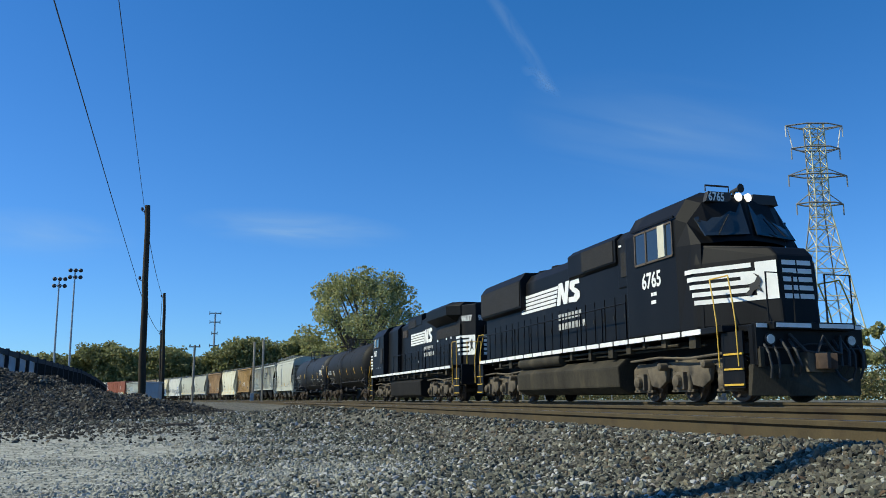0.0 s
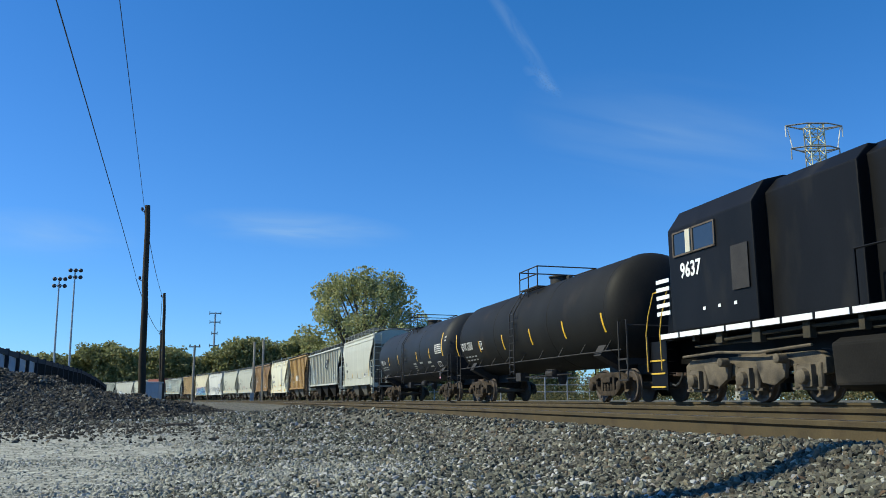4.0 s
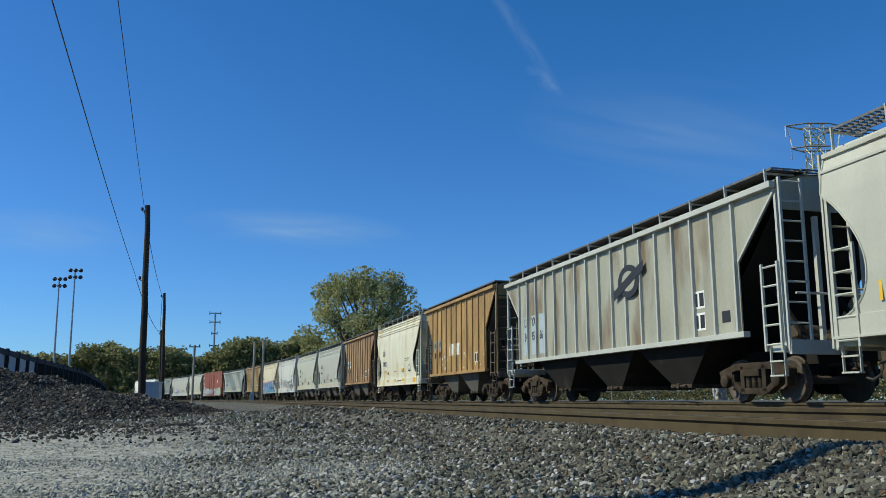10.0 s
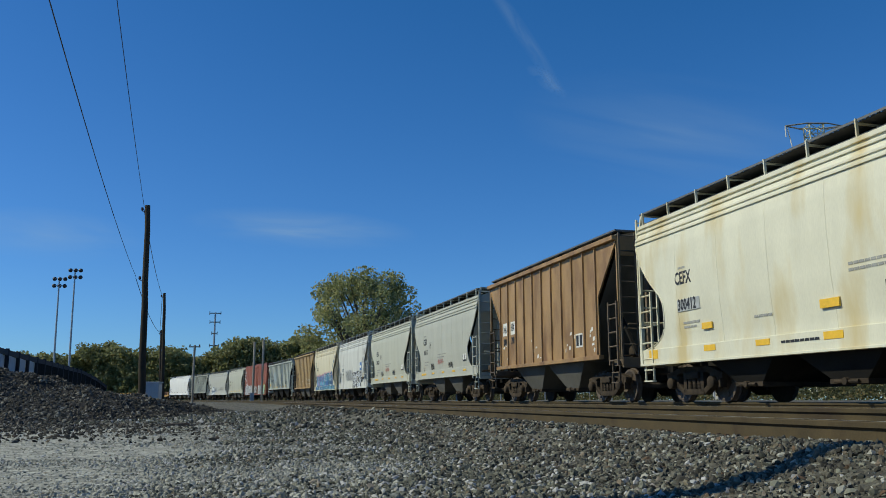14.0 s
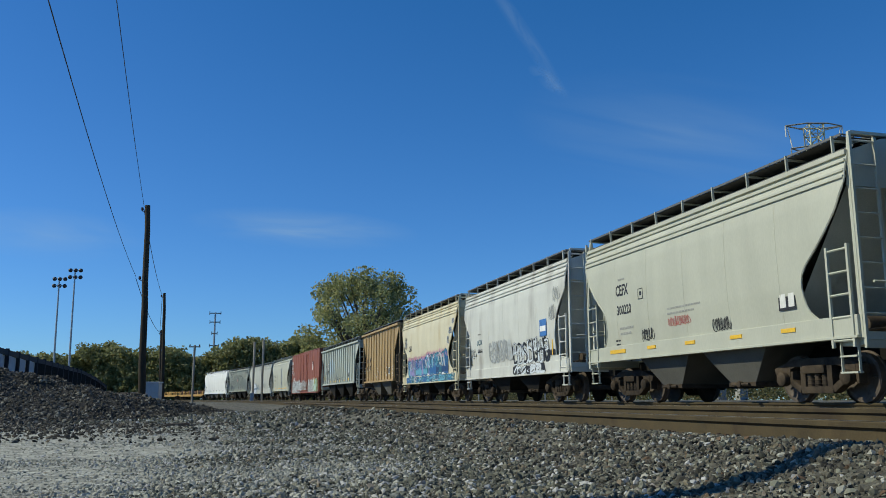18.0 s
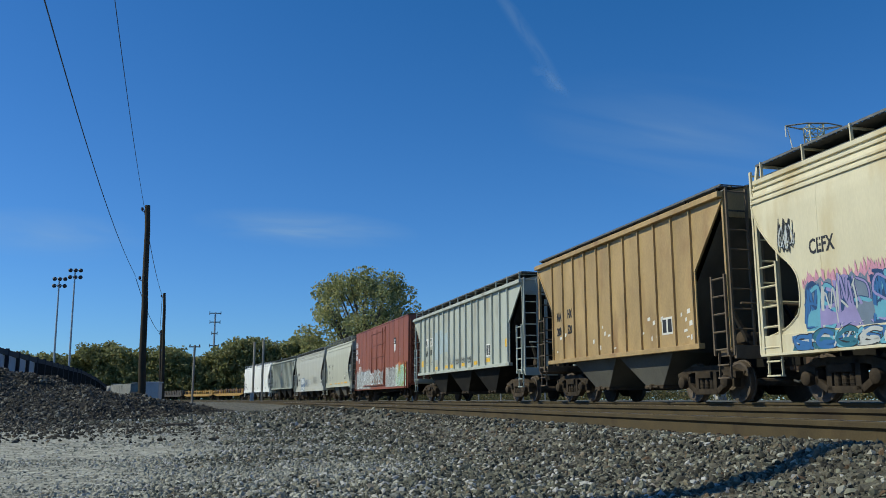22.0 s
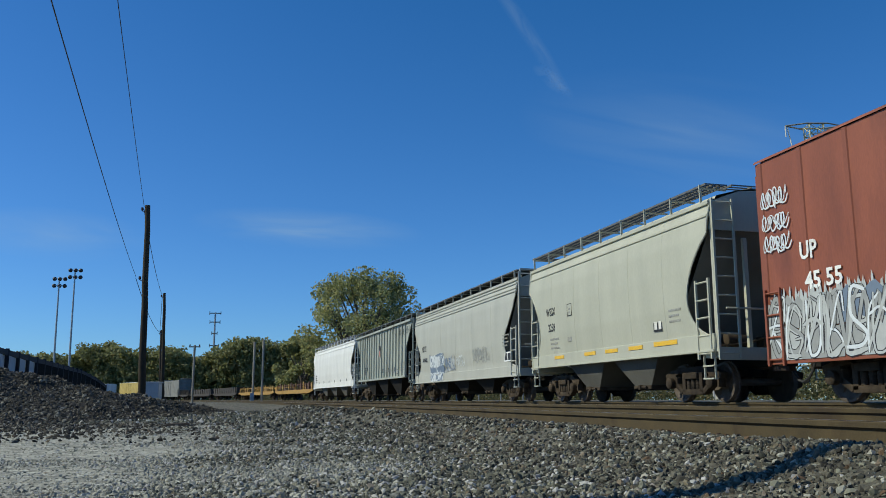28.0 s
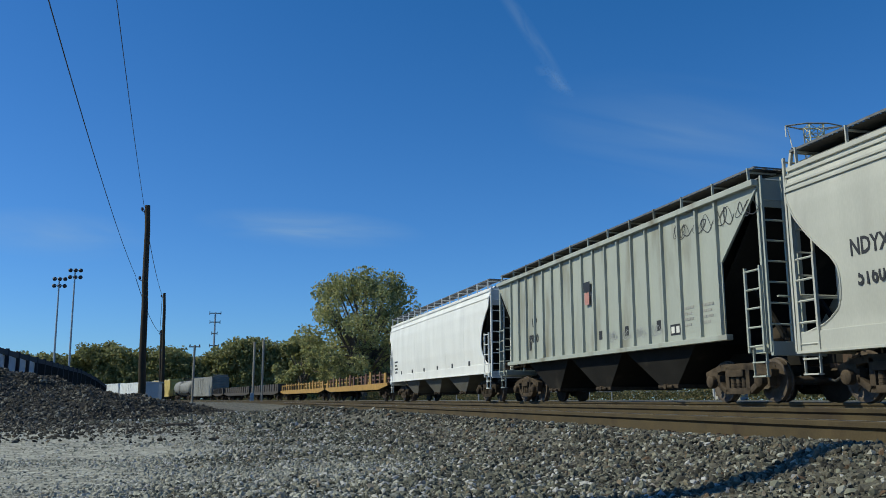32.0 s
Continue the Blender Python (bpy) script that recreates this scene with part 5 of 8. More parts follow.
SPRAYS = {k: spray_paint(k + "_spray_paint", c) for k, c in (
    ("black", (0.018, 0.018, 0.02)), ("white", (0.62, 0.66, 0.68)), ("grey", (0.30, 0.31, 0.30)), ("pale", (0.44, 0.46, 0.45)), ("navy", (0.02, 0.06, 0.16)), ("blue", (0.03, 0.13, 0.33)),
    ("cyan", (0.12, 0.36, 0.48)), ("teal", (0.025, 0.14, 0.2)), ("violet", (0.27, 0.24, 0.46)), ("pink", (0.55, 0.27, 0.36)), ("slate", (0.15, 0.20, 0.27)), ("lime", (0.33, 0.42, 0.07)), ("mint", (0.36, 0.55, 0.42)), ("orange", (0.5, 0.17, 0.04)), ("red", (0.42, 0.06, 0.05)))}


def curve_through(pts, n=5):
    """A smooth row of points through the corners given."""
    q = [Vector(p) for p in pts]
    q = [q[0] * 2 - q[1]] + q + [q[-1] * 2 - q[-2]]
    out = []
    for a, b, c, d in zip(q, q[1:], q[2:], q[3:]):
        for k in range(n):
            t = k / n
            out.append(0.5 * ((2 * b) + (c - a) * t + (2 * a - 5 * b + 4 * c - d) * t * t + (3 * b - a - 3 * c + d) * t ** 3))
    return out + [q[-2]]


def ribbon(shape, pts, width, surf, lift):
    """A painted stroke on the car's side, tapered a little at its ends."""
    rows = []
    for i, p in enumerate(pts):
        d = (pts[min(i + 1, len(pts) - 1)] - pts[max(i - 1, 0)])
        d = d.normalized() if d.length > 1e-6 else Vector((1, 0))
        w = width / 2 * (0.72 if i in (0, len(pts) - 1) else 1)
        a, b = p + Vector((-d.y, d.x)) * w, p - Vector((-d.y, d.x)) * w
        rows.append([(a.x, -(surf(a.y) + lift), a.y), (b.x, -(surf(b.y) + lift), b.y)])
    shape.grid(rows)


GLYPHS = (((0.1, 0), (0.0, 0.6), (0.25, 1)), ((0.3, 0.95), (0.85, 0.85), (0.8, 0.5), (0.25, 0.45)), ((0.2, 0.5), (0.6, 0.3), (0.95, 0)), ((0.9, 0.9), (0.35, 1.0), (0.1, 0.7), (0.8, 0.4), (0.7, 0.05), (0.05, 0.08)),
          ((0.05, 0.95), (0.15, 0.2), (0.5, 0.02), (0.85, 0.25), (0.8, 1.0)), ((0.0, 0.05), (0.3, 0.95), (0.5, 0.4), (0.75, 1.0), (1.0, 0.0)), ((0.9, 0.8), (0.5, 1.0), (0.1, 0.5), (0.45, 0.0), (0.95, 0.25), (0.5, 0.4)),
          ((0.0, 0.5), (0.5, 0.62), (1.0, 0.5)), ((0.15, 1), (0.2, 0.5), (0.1, 0.0), (0.9, 0.1)), ((0.1, 0.1), (0.9, 0.95), (0.98, 0.6)))


def mural(car, x0, x1, z0, z1, surf, grounds, fills, outline, letters, seed, label, fringe=None, stroke=0.06):
    """A dense sprayed piece: patches of ground colour, spiky fringe, then many thin crossing letter strokes with dark rims."""
    rg = random.Random(seed)
    H, W = z1 - z0, (x1 - x0) / letters
    flat = lambda ring, l: [(px, -(surf(pz) + l), pz) for px, pz in ring]
    if fringe:
        f = Shape()
        for i in range(int(letters * 16)):
            x, w, h = rg.uniform(x0, x1), rg.uniform(0.02, 0.05), rg.uniform(0.06, 0.24)
            z = z0 + H * rg.uniform(0.8, 0.98)
            f.add(flat([(x - w, z - 0.12), (x + w, z - 0.12), (x + w * 0.6, z + h * 0.5), (x + rg.uniform(-w, w), z + h), (x - w * 0.7, z + h * 0.4)], 0.003 + 0.00003 * i), [(0, 1, 2, 3, 4)])
        tagged(part("spray_fringe", f, SPRAYS[fringe], car), label, kind="stuff")
    for i in range(letters if grounds else 0):
        n, xa, xb = 5, x0 + W * (i - 0.12), x0 + W * (i + 1.12)
        for k, (lo, hi) in enumerate(((0.0, 0.52), (0.45, 0.95))):
            g = Shape()
            rows = [[], []]
            slant, lean = rg.uniform(-0.3, 0.3) * W, rg.uniform(-0.4, 0.4) * W
            clamp = lambda v: min(max(v, x0 - 0.06), x1 + 0.06)
            for j in range(n + 1):
                x = xa + (xb - xa) * j / n
                rows[0].append((clamp(x + slant), z0 + H * (lo + (rg.uniform(0, 0.06) if k else 0.0))))
                rows[1].append((clamp(x + lean + rg.uniform(-0.03, 0.03)), z0 + H * (hi + rg.uniform(-0.1, 0.05))))
            g.grid([flat(r, 0.0075 + 0.0006 * (i % 3) + 0.0003 * k) for r in rows])
            part("spray_ground", g, SPRAYS[rg.choice(grounds)], car, label)
    n = 0
    for i in range(letters):
        lean, h = rg.uniform(-0.1, 0.3), H * rg.uniform(0.82, 1.02)
        for g in rg.sample(range(len(GLYPHS)), 5):
            n += 1
            pts = curve_through([(x0 + W * (i + u + rg.uniform(-0.1, 0.1) + lean * (v - 0.5)), z0 + h * min(1.0, max(0.0, v * 0.9 + 0.05 + rg.uniform(-0.08, 0.08)))) for u, v in GLYPHS[g]], 4)
            pts = [Vector((min(max(p.x, x0 - 0.08), x1 + 0.08), min(max(p.y, z0 + 0.02), z1 + 0.04))) for p in pts]
            w = max(0.035, stroke * rg.uniform(0.6, 1.5))
            lift = 0.0105 + 0.0008 * (i % 3) + 0.00025 * (n % 5)
            rim, fill = Shape(), Shape()
            ribbon(rim, pts, w + 0.035, surf, lift)
            ribbon(fill, pts, w, surf, lift + 0.0012)
            base = part("graffiti", rim, SPRAYS[outline], car, label)
            part("spray_fill", fill, SPRAYS[rg.choice(fills)], base)


def spray_tag(car, x0, x1, z0, z1, surf, colour, seed, label, width=0.035, loops=5):
    """One thin looping line of spray paint."""
    rg = random.Random(seed)
    s = Shape()
    W, H = x1 - x0, z1 - z0
    for k in range(2):
        pts, n = [], loops * 5
        for i in range(n):
            u = i / (n - 1)
            a = u * loops * math.tau + k * 1.3
            pts.append((x0 + W * (0.1 + 0.8 * u) + W / loops * 0.45 * math.cos(a) * rg.uniform(0.6, 1.2), z0 + H * (0.5 + 0.42 * math.sin(a * (1 + 0.3 * k)) * rg.uniform(0.5, 1.1))))
        ribbon(s, curve_through(pts, 3), width * (1 - 0.35 * k), surf, 0.006 + 0.002 * k)
    return part("spray_tag", s, SPRAYS[colour], car, label)


# ---- locomotives ----
def loco_truck(thing, x, label):
    """A three-axle power truck."""
    t = Shape()
    for y in (-1.02, 1.02):
        t.prism([(-2.45, 0.55), (-2.45, 0.85), (-2.2, 0.98), (2.2, 0.98), (2.45, 0.85), (2.45, 0.55), (2.1, 0.5), (1.7, 0.72), (1.2, 0.72), (0.75, 0.48), (0.35, 0.62), (-0.35, 0.62), (-0.75, 0.48), (-1.2, 0.72), (-1.7, 0.72), (-2.1, 0.5)], y - 0.1, y + 0.1)
        for ax in (-1.95, 0.0, 1.95):
            t.box(ax - 0.2, ax + 0.2, y * 1.1 - 0.1, y * 1.1 + 0.1, 0.3, 0.72)
            t.lathe([(y * 1.14, 0.02), (y * 1.14, 0.16), (y * 1.3, 0.15), (y * 1.34, 0.05)], 10, "y", (ax, 0, 0.5))
            for d in (-0.34, 0.34):
                t.tube([(ax + d, y * 1.08, 0.28), (ax + d, y * 1.08, 0.75)], 0.075, 8)
            t.box(ax - 0.5, ax + 0.5, y * 1.06 - 0.05, y * 1.06 + 0.05, 0.24, 0.3)
        for ax in (-0.98, 0.98):
            t.prism([(ax - 0.5, 0.85), (ax + 0.5, 0.85), (ax + 0.42, 0.5), (ax + 0.1, 0.34), (ax - 0.3, 0.4)], y * 1.18 - 0.05, y * 1.18 + 0.05)
            t.lathe([(y * 1.22, 0.02), (y * 1.22, 0.1), (y * 1.42, 0.1), (y * 1.45, 0.04)], 10, "y", (ax + 0.45, 0, 0.86))
        t.tube([(-2.3, y * 1.25, 1.06), (-0.8, y * 1.25, 1.1), (0.6, y * 1.25, 1.02), (2.3, y * 1.25, 1.08)], 0.035, 6)
    t.box(-0.5, 0.5, -1.0, 1.0, 0.8, 1.1)
    tr = part("truck", t, M_CAST, thing, label, smooth=30, bevel=0.012)
    tr.location = (x, 0, 0)
    w = Shape()
    w.tube([(0, -1.0, 0), (0, 1.0, 0)], 0.1, 10)
    for s in (-1, 1):
        w.lathe([(s * 0.68, 0.1), (s * 0.69, 0.42), (s * 0.682, 0.535), (s * 0.715, 0.535), (s * 0.72, 0.51), (s * 0.82, 0.50), (s * 0.82, 0.43), (s * 0.77, 0.38), (s * 0.77, 0.18), (s * 0.86, 0.15), (s * 0.86, 0.1)], 28, "y")
        for k in range(6):
            a = k * math.tau / 6
            w.tube([(math.cos(a) * 0.2, s * 0.775, math.sin(a) * 0.2), (math.cos(a) * 0.36, s * 0.79, math.sin(a) * 0.36)], 0.02, 4)
    me = mesh_of("wheelset", w, [M_WHEEL], 35)
    for d in (-1.95, 0.0, 1.95):
        ws = part("wheelset", me, None, tr, "worn steel driving wheels on an axle")
        ws.location = (d, 0, 0.51)
        WHEELS.append((ws, 0.51))


def rail_line(pts, r=0.02):
    return Shape().tube(pts, r, 6)


def walkway_rail(loco, x0, x1, n, y, z=1.66, h=0.98):
    """Handrail with stanchions along a walkway."""
    part("handrail", rail_line([(x0, y, z + h), (x1, y, z + h)], 0.022), M_BLACK, loco)
    for i in range(n + 1):
        x = x0 + (x1 - x0) * i / n
        part("stanchion", Shape().beam((x, y, z - 0.05), (x, y, z + h), 0.035, 0.035), M_BLACK, loco)


def sill_dashes(loco, x0, x1, n, y, z):
    """White reflective blocks along the edge of the walkway."""
    step = (x1 - x0) / n
    for i in range(n):
        part("sill_stripe", Shape().box(x0 + step * i + 0.04, x0 + step * (i + 1) - 0.04, min(y, y - 0.008), max(y, y - 0.008), z - 0.13, z - 0.01), M_WHITE, loco)


def speed_stripes(loco, x0, x1, z0, z1, y, rise):
    """Herald on the hood: five white bands beside two white blocks."""
    n = 5
    for i in range(n):
        a = z0 + (z1 - z0) * (i + 0.12) / n
        b = z0 + (z1 - z0) * (i + 0.84) / n
        xm = x0 + (x1 - x0) * (0.62 + 0.01 * i)
        part("herald_band", Shape().prism([(x0, a), (xm, a), (xm + 0.03, b), (x0, b)], y - 0.006, y), M_WHITE, loco)
    xa, w, h = x0 + (x1 - x0) * 0.64, (x1 - x0) * 0.36, z1 - z0
    block = [(0.0, 0.0), (0.16, 0.0), (0.2, 0.55), (0.3, 0.0), (0.46, 0.0), (0.56, 1.06), (0.4, 1.06), (0.36, 0.5), (0.26, 1.06), (0.1, 1.06)]
    part("herald_block", Shape().prism([(xa + u * w, z0 + v * h) for u, v in block], y - 0.006, y), M_WHITE, loco)
    block = [(0.52, 0.02), (0.84, -0.03), (0.98, 0.14), (0.98, 0.4), (0.88, 0.56), (0.76, 0.66), (0.8, 0.8), (0.98, 0.78), (0.96, 1.0), (0.82, 1.1), (0.66, 1.06), (0.58, 0.9), (0.58, 0.68), (0.68, 0.5), (0.78, 0.38), (0.74, 0.24), (0.52, 0.26)]
    part("herald_block", Shape().prism([(xa + u * w, z0 + v * h) for u, v in block], y - 0.006, y), M_WHITE, loco)


M_NAME = material("worn_white_lettering", (0.42, 0.42, 0.39), 0.6, 0, 0.25, 5, 60, 0.05, (0.06, 0.06, 0.06), 0.6)


def name_bars(loco, x, z, width, y, size):
    """The owner's name in two rows of plain white blocks."""
    for r, count in ((0, 7), (1, 8)):
        step = width / 8
        for i in range(count):
            part("name_bar", Shape().box(x + step * i, x + step * i + step * 0.66, y - 0.006, y, z - r * size * 1.35, z - r * size * 1.35 + size * 0.86), M_NAME, loco)


def end_steps(loco, x, s, yel=True):
    """Corner steps with a bent yellow grab rail on each side of them; s: end of the engine."""
    for side in (-1, 1):
        y = side * 1.38
        st = Shape()
        st.box(min(x, x - s * 0.78), max(x, x - s * 0.78), y - 0.03 if side > 0 else y - 0.01, y + 0.01 if side > 0 else y + 0.03, 0.3, 1.5)
        for z in (0.35, 0.68, 1.0, 1.3):
            st.box(min(x, x - s * 0.7), max(x, x - s * 0.7), min(y, side * 1.12), max(y, side * 1.12), z, z + 0.03)
        w = part("stepwell", st, M_BLACK, loco)
        for z in (0.39, 0.72, 1.04):
            part("step_edge", Shape().box(min(x, x - s * 0.7), max(x, x - s * 0.7), min(side * 1.39, side * 1.42), max(side * 1.39, side * 1.42), z - 0.04, z), M_YELLOW, w, "yellow step edge")
        part("grab_rail", rail_line([(x - s * 0.32, side * 1.44, 2.72), (x - s * 1.02, side * 1.44, 2.72)], 0.017), M_YELLOW, loco)
        for d in (0.02, 0.72):
            xx = x - s * d
            part("grab_rail", rail_line([(xx, side * 1.5, 0.75), (xx, side * 1.52, 1.7), (xx - s * 0.1, side * 1.5, 2.15), (xx - s * 0.3, side * 1.44, 2.72)], 0.017), M_YELLOW, loco, "bent yellow grab rail")


def locomotive_frame(loco, x0, x1, z=1.65):
    f = Shape()
    f.box(x0 + 0.9, x1 - 0.9, -1.5, 1.5, z - 0.14, z)
    f.box(x0, x1, -1.1, 1.1, z - 0.14, z)
    f.box(x0 + 0.2, x1 - 0.2, -0.6, 0.6, 0.95, z - 0.14)
    f.box(x0, x0 + 0.12, -1.45, 1.45, 0.75, z)
    f.box(x1 - 0.12, x1, -1.32, 1.32, 0.75, z)
    part("underframe", f, M_BLACK, loco, bevel=0.012)
    pipes = Shape()
    for y in (-1.32, 1.32):
        pipes.tube([(x0 + 3, y, 1.36), (x0 + 6, y, 1.42), (x1 - 6, y, 1.4), (x1 - 3, y, 1.36)], 0.04, 6)
        pipes.tube([(x0 + 2, y * 0.93, 1.28), (x1 - 2, y * 0.93, 1.3)], 0.03, 6)
        for i in range(14):
            x = x0 + 2.2 + i * (x1 - x0 - 4.4) / 13 + 0.25 * math.sin(i * 5.1)
            w, d = 0.05 + 0.09 * abs(math.sin(i * 2.3)), 0.1 + 0.2 * abs(math.sin(i * 3.7))
            pipes.box(x - w, x + w, y - 0.08, y + 0.06, 1.5 - d, 1.52)
    part("pipework", pipes, M_GRIME, loco, "oily pipes and valves")


def raise_roof(thing, kinds, above, by):
    """Give the upper cab its full height: everything over a level grows upwards."""
    for ob in thing.children_recursive:
        if ob.name.split(".")[0] in kinds or (ob.name.split(".")[0] == "lettering" and ob.data.vertices[0].co.x > 7):
            for v in ob.data.vertices:
                if v.co.z > above:
                    v.co.z = above + (v.co.z - above) * by


def lead_locomotive():
    """A wide-nosed six-axle diesel that leads cab first."""
    loco = tagged(new("locomotive"), "black diesel locomotive with white nose stripes leading cab first", "locomotive", "engines of the freight train")
    x0, x1 = -9.9, 9.3
    locomotive_frame(loco, x0, x1)
    sill_dashes(loco, x0 + 0.7, 7.6, 19, -1.5, 1.65)
    sill_dashes(loco, x0 + 0.7, 7.6, 19, 1.508, 1.65)
    # long hood with chamfered roof, then the raised equipment on it
    hood = [(-0.95, 1.65), (-0.95, 4.35), (-0.72, 4.66), (0.72, 4.66), (0.95, 4.35), (0.95, 1.65)]
    part("long_hood", Shape().prism(hood, -9.8, 4.2, "x"), M_BLACK, loco, bevel=0.03)
    rad = [(-0.97, 3.38), (-1.16, 3.46), (-1.18, 4.5), (-0.95, 4.8), (0.95, 4.8), (1.18, 4.5), (1.16, 3.46), (0.97, 3.38)]
    r = part("radiator_section", Shape().prism(rad, -9.85, -5.0, "x"), M_BLACK, loco, bevel=0.03)
    for s in (-1, 1):
        part("radiator_grille", Shape().box(-9.78, -5.08, min(s * 1.175, s * 1.2), max(s * 1.175, s * 1.2), 3.52, 4.46), M_GRILLE, r, "brown radiator mesh")
    for i in range(3):
        part("radiator_fan", Shape().lathe([(4.78, 0.02), (4.78, 0.6), (4.9, 0.6), (4.9, 0.52), (4.86, 0.5), (4.86, 0.02)], 20, "z", (-8.6 + i * 1.25, 0, 0)), M_BLACK, r, smooth=35)
    dyn = [(-0.96, 3.9), (-1.06, 3.98), (-1.07, 4.66), (-0.85, 4.84), (0.85, 4.84), (1.07, 4.66), (1.06, 3.98), (0.96, 3.9)]
    d = part("dynamic_brake_housing", Shape().prism(dyn, -0.8, 2.62, "x"), M_BLACK, loco, bevel=0.03)
    for s in (-1, 1):
        part("intake_grille", Shape().box(0.32, 2.5, min(s * 1.068, s * 1.085), max(s * 1.068, s * 1.085), 4.02, 4.64), M_GRILLE, d, "brown intake mesh")
    mid = [(-0.98, 3.2), (-1.0, 4.6), (-0.8, 4.82), (0.8, 4.82), (1.0, 4.6), (0.98, 3.2)]
    d2 = part("inertial_filter_housing", Shape().prism(mid, 2.6, 4.2, "x"), M_BLACK, loco, bevel=0.03)
    for s in (-1, 1):
        part("intake_grille", Shape().box(2.85, 4.1, min(s * 0.995, s * 1.01), max(s * 0.995, s * 1.01), 3.5, 4.2), M_GRILLE, d2, "brown intake mesh")
    for x in (2.75, 3.35):
        part("writing_bar", Shape().box(x, x + 0.16, -1.012, -1.004, 4.38, 4.44), M_WHITE, d2)
    for i in range(2):
        part("cooling_fan", Shape().lathe([(4.66, 0.02), (4.66, 0.55), (4.8, 0.55), (4.8, 0.48), (4.76, 0.46), (4.76, 0.02)], 20, "z", (-4.6 + i * 1.3, 0, 0)), M_BLACK, loco, smooth=35)
    part("exhaust_stack", Shape().box(-2.3, -1.5, -0.3, 0.3, 4.66, 4.84), M_GRIME, loco, bevel=0.02)
    # hood doors
    door = mesh_of("hood_door", Shape().box(0, 0.62, -0.012, 0.012, 1.75, 3.0), M_BLACK, 0, 0.008)
    latch = mesh_of("door_latch", Shape().box(-0.02, 0.02, -0.012, 0.012, -0.06, 0.06), M_DARK)
    for i in range(19):
        x = -9.2 + i * 0.68
        for s in (-1, 1):
            o = part("hood_door", door, None, loco)
            o.location = (x, s * 0.962, 0)
            k = part("door_latch", latch, None, o)
            k.location = (0.55, s * 0.02, 2.4)
    speed_stripes(loco, -5.45, -0.1, 3.2, 3.9, -0.957, 0)
    name_bars(loco, -1.85, 2.68, 2.2, -0.98, 0.24)
    # cab: full width, sides, sloped roof shoulders
    cabp = [(-1.52, 1.65), (-1.54, 4.16), (-1.2, 4.58), (-0.8, 4.74), (0.8, 4.74), (1.2, 4.58), (1.54, 4.16), (1.52, 1.65)]
    cab = part("cab", Shape().prism(cabp, 4.15, 6.75, "x"), M_BLACK, loco, bevel=0.035)
    # front of the cab: a raked windscreen band down to the nose
    rows = [[(6.75, y, z) for y, z in ((-1.52, 1.65), (-1.54, 3.62), (-1.54, 4.16), (-1.2, 4.58), (-0.8, 4.74), (0, 4.74), (0.8, 4.74), (1.2, 4.58), (1.54, 4.16), (1.54, 3.62), (1.52, 1.65))],
            [(x, y, z) for x, y, z in ((7.2, -1.45, 1.65), (7.2, -1.42, 3.60), (7.05, -1.4, 4.05), (7.12, -1.02, 4.45), (7.2, -0.7, 4.62), (7.3, 0, 4.62), (7.2, 0.7, 4.62), (7.12, 1.02, 4.45), (7.05, 1.4, 4.05), (7.2, 1.42, 3.60), (7.2, 1.45, 1.65))],
            [(x, y, z) for x, y, z in ((7.5, -1.36, 1.65), (7.5, -1.34, 3.56), (7.45, -1.3, 3.6), (7.5, -1.0, 3.62), (7.55, -0.6, 3.66), (7.62, 0, 3.68), (7.55, 0.6, 3.66), (7.5, 1.0, 3.62), (7.45, 1.3, 3.6), (7.5, 1.34, 3.56), (7.5, 1.36, 1.65))]]
    part("cab_front", Shape().grid(rows), M_BLACK, loco)
    # windscreens lie on the raked band
    for s in (-1, 1):
        q = [(7.1, s * 1.25, 4.12), (7.27, s * 0.1, 4.5), (7.6, s * 0.1, 3.78), (7.5, s * 1.22, 3.72)]
        n = Vector((0.9, 0, 0.42))
        sh = Shape().add([Vector(p) + n * 0.05 for p in q] + [Vector(p) + n * 0.02 for p in q], [(0, 1, 2, 3), (7, 6, 5, 4), (0, 4, 5, 1), (1, 5, 6, 2), (2, 6, 7, 3), (3, 7, 4, 0)])
        ws = part("windscreen", sh, M_GLASS, cab, "dark sloping windscreen")
        part("wiper", rail_line([Vector((7.55, s * 0.9, 3.75)) + n * 0.08, Vector((7.36, s * 0.5, 4.15)) + n * 0.08], 0.014), M_DARK, cab)
    # nose
    top, low = 3.62, 1.66
    plan = [(7.3, -1.45), (9.12, -0.46), (9.12, 0.46), (7.3, 1.45)]
    up = [(7.35, -1.36, top), (8.8, -0.46, top - 0.24), (8.8, 0.46, top - 0.24), (7.35, 1.36, top)]
    mid = [(x + (0.0 if i in (0, 3) else -0.1), y, 3.16) for i, (x, y) in enumerate(plan)]
    dn = [(x, y, low) for x, y in plan]
    n = len(plan)
    nose = Shape().add(up + mid + dn, [tuple(range(n))] + [(i, (i + 1) % n, n + (i + 1) % n, n + i) for i in range(n)] + [(n + i, n + (i + 1) % n, 2 * n + (i + 1) % n, 2 * n + i) for i in range(n)] + [tuple(reversed(range(2 * n, 3 * n)))])
    part("nose", nose, M_BLACK, loco, bevel=0.05)
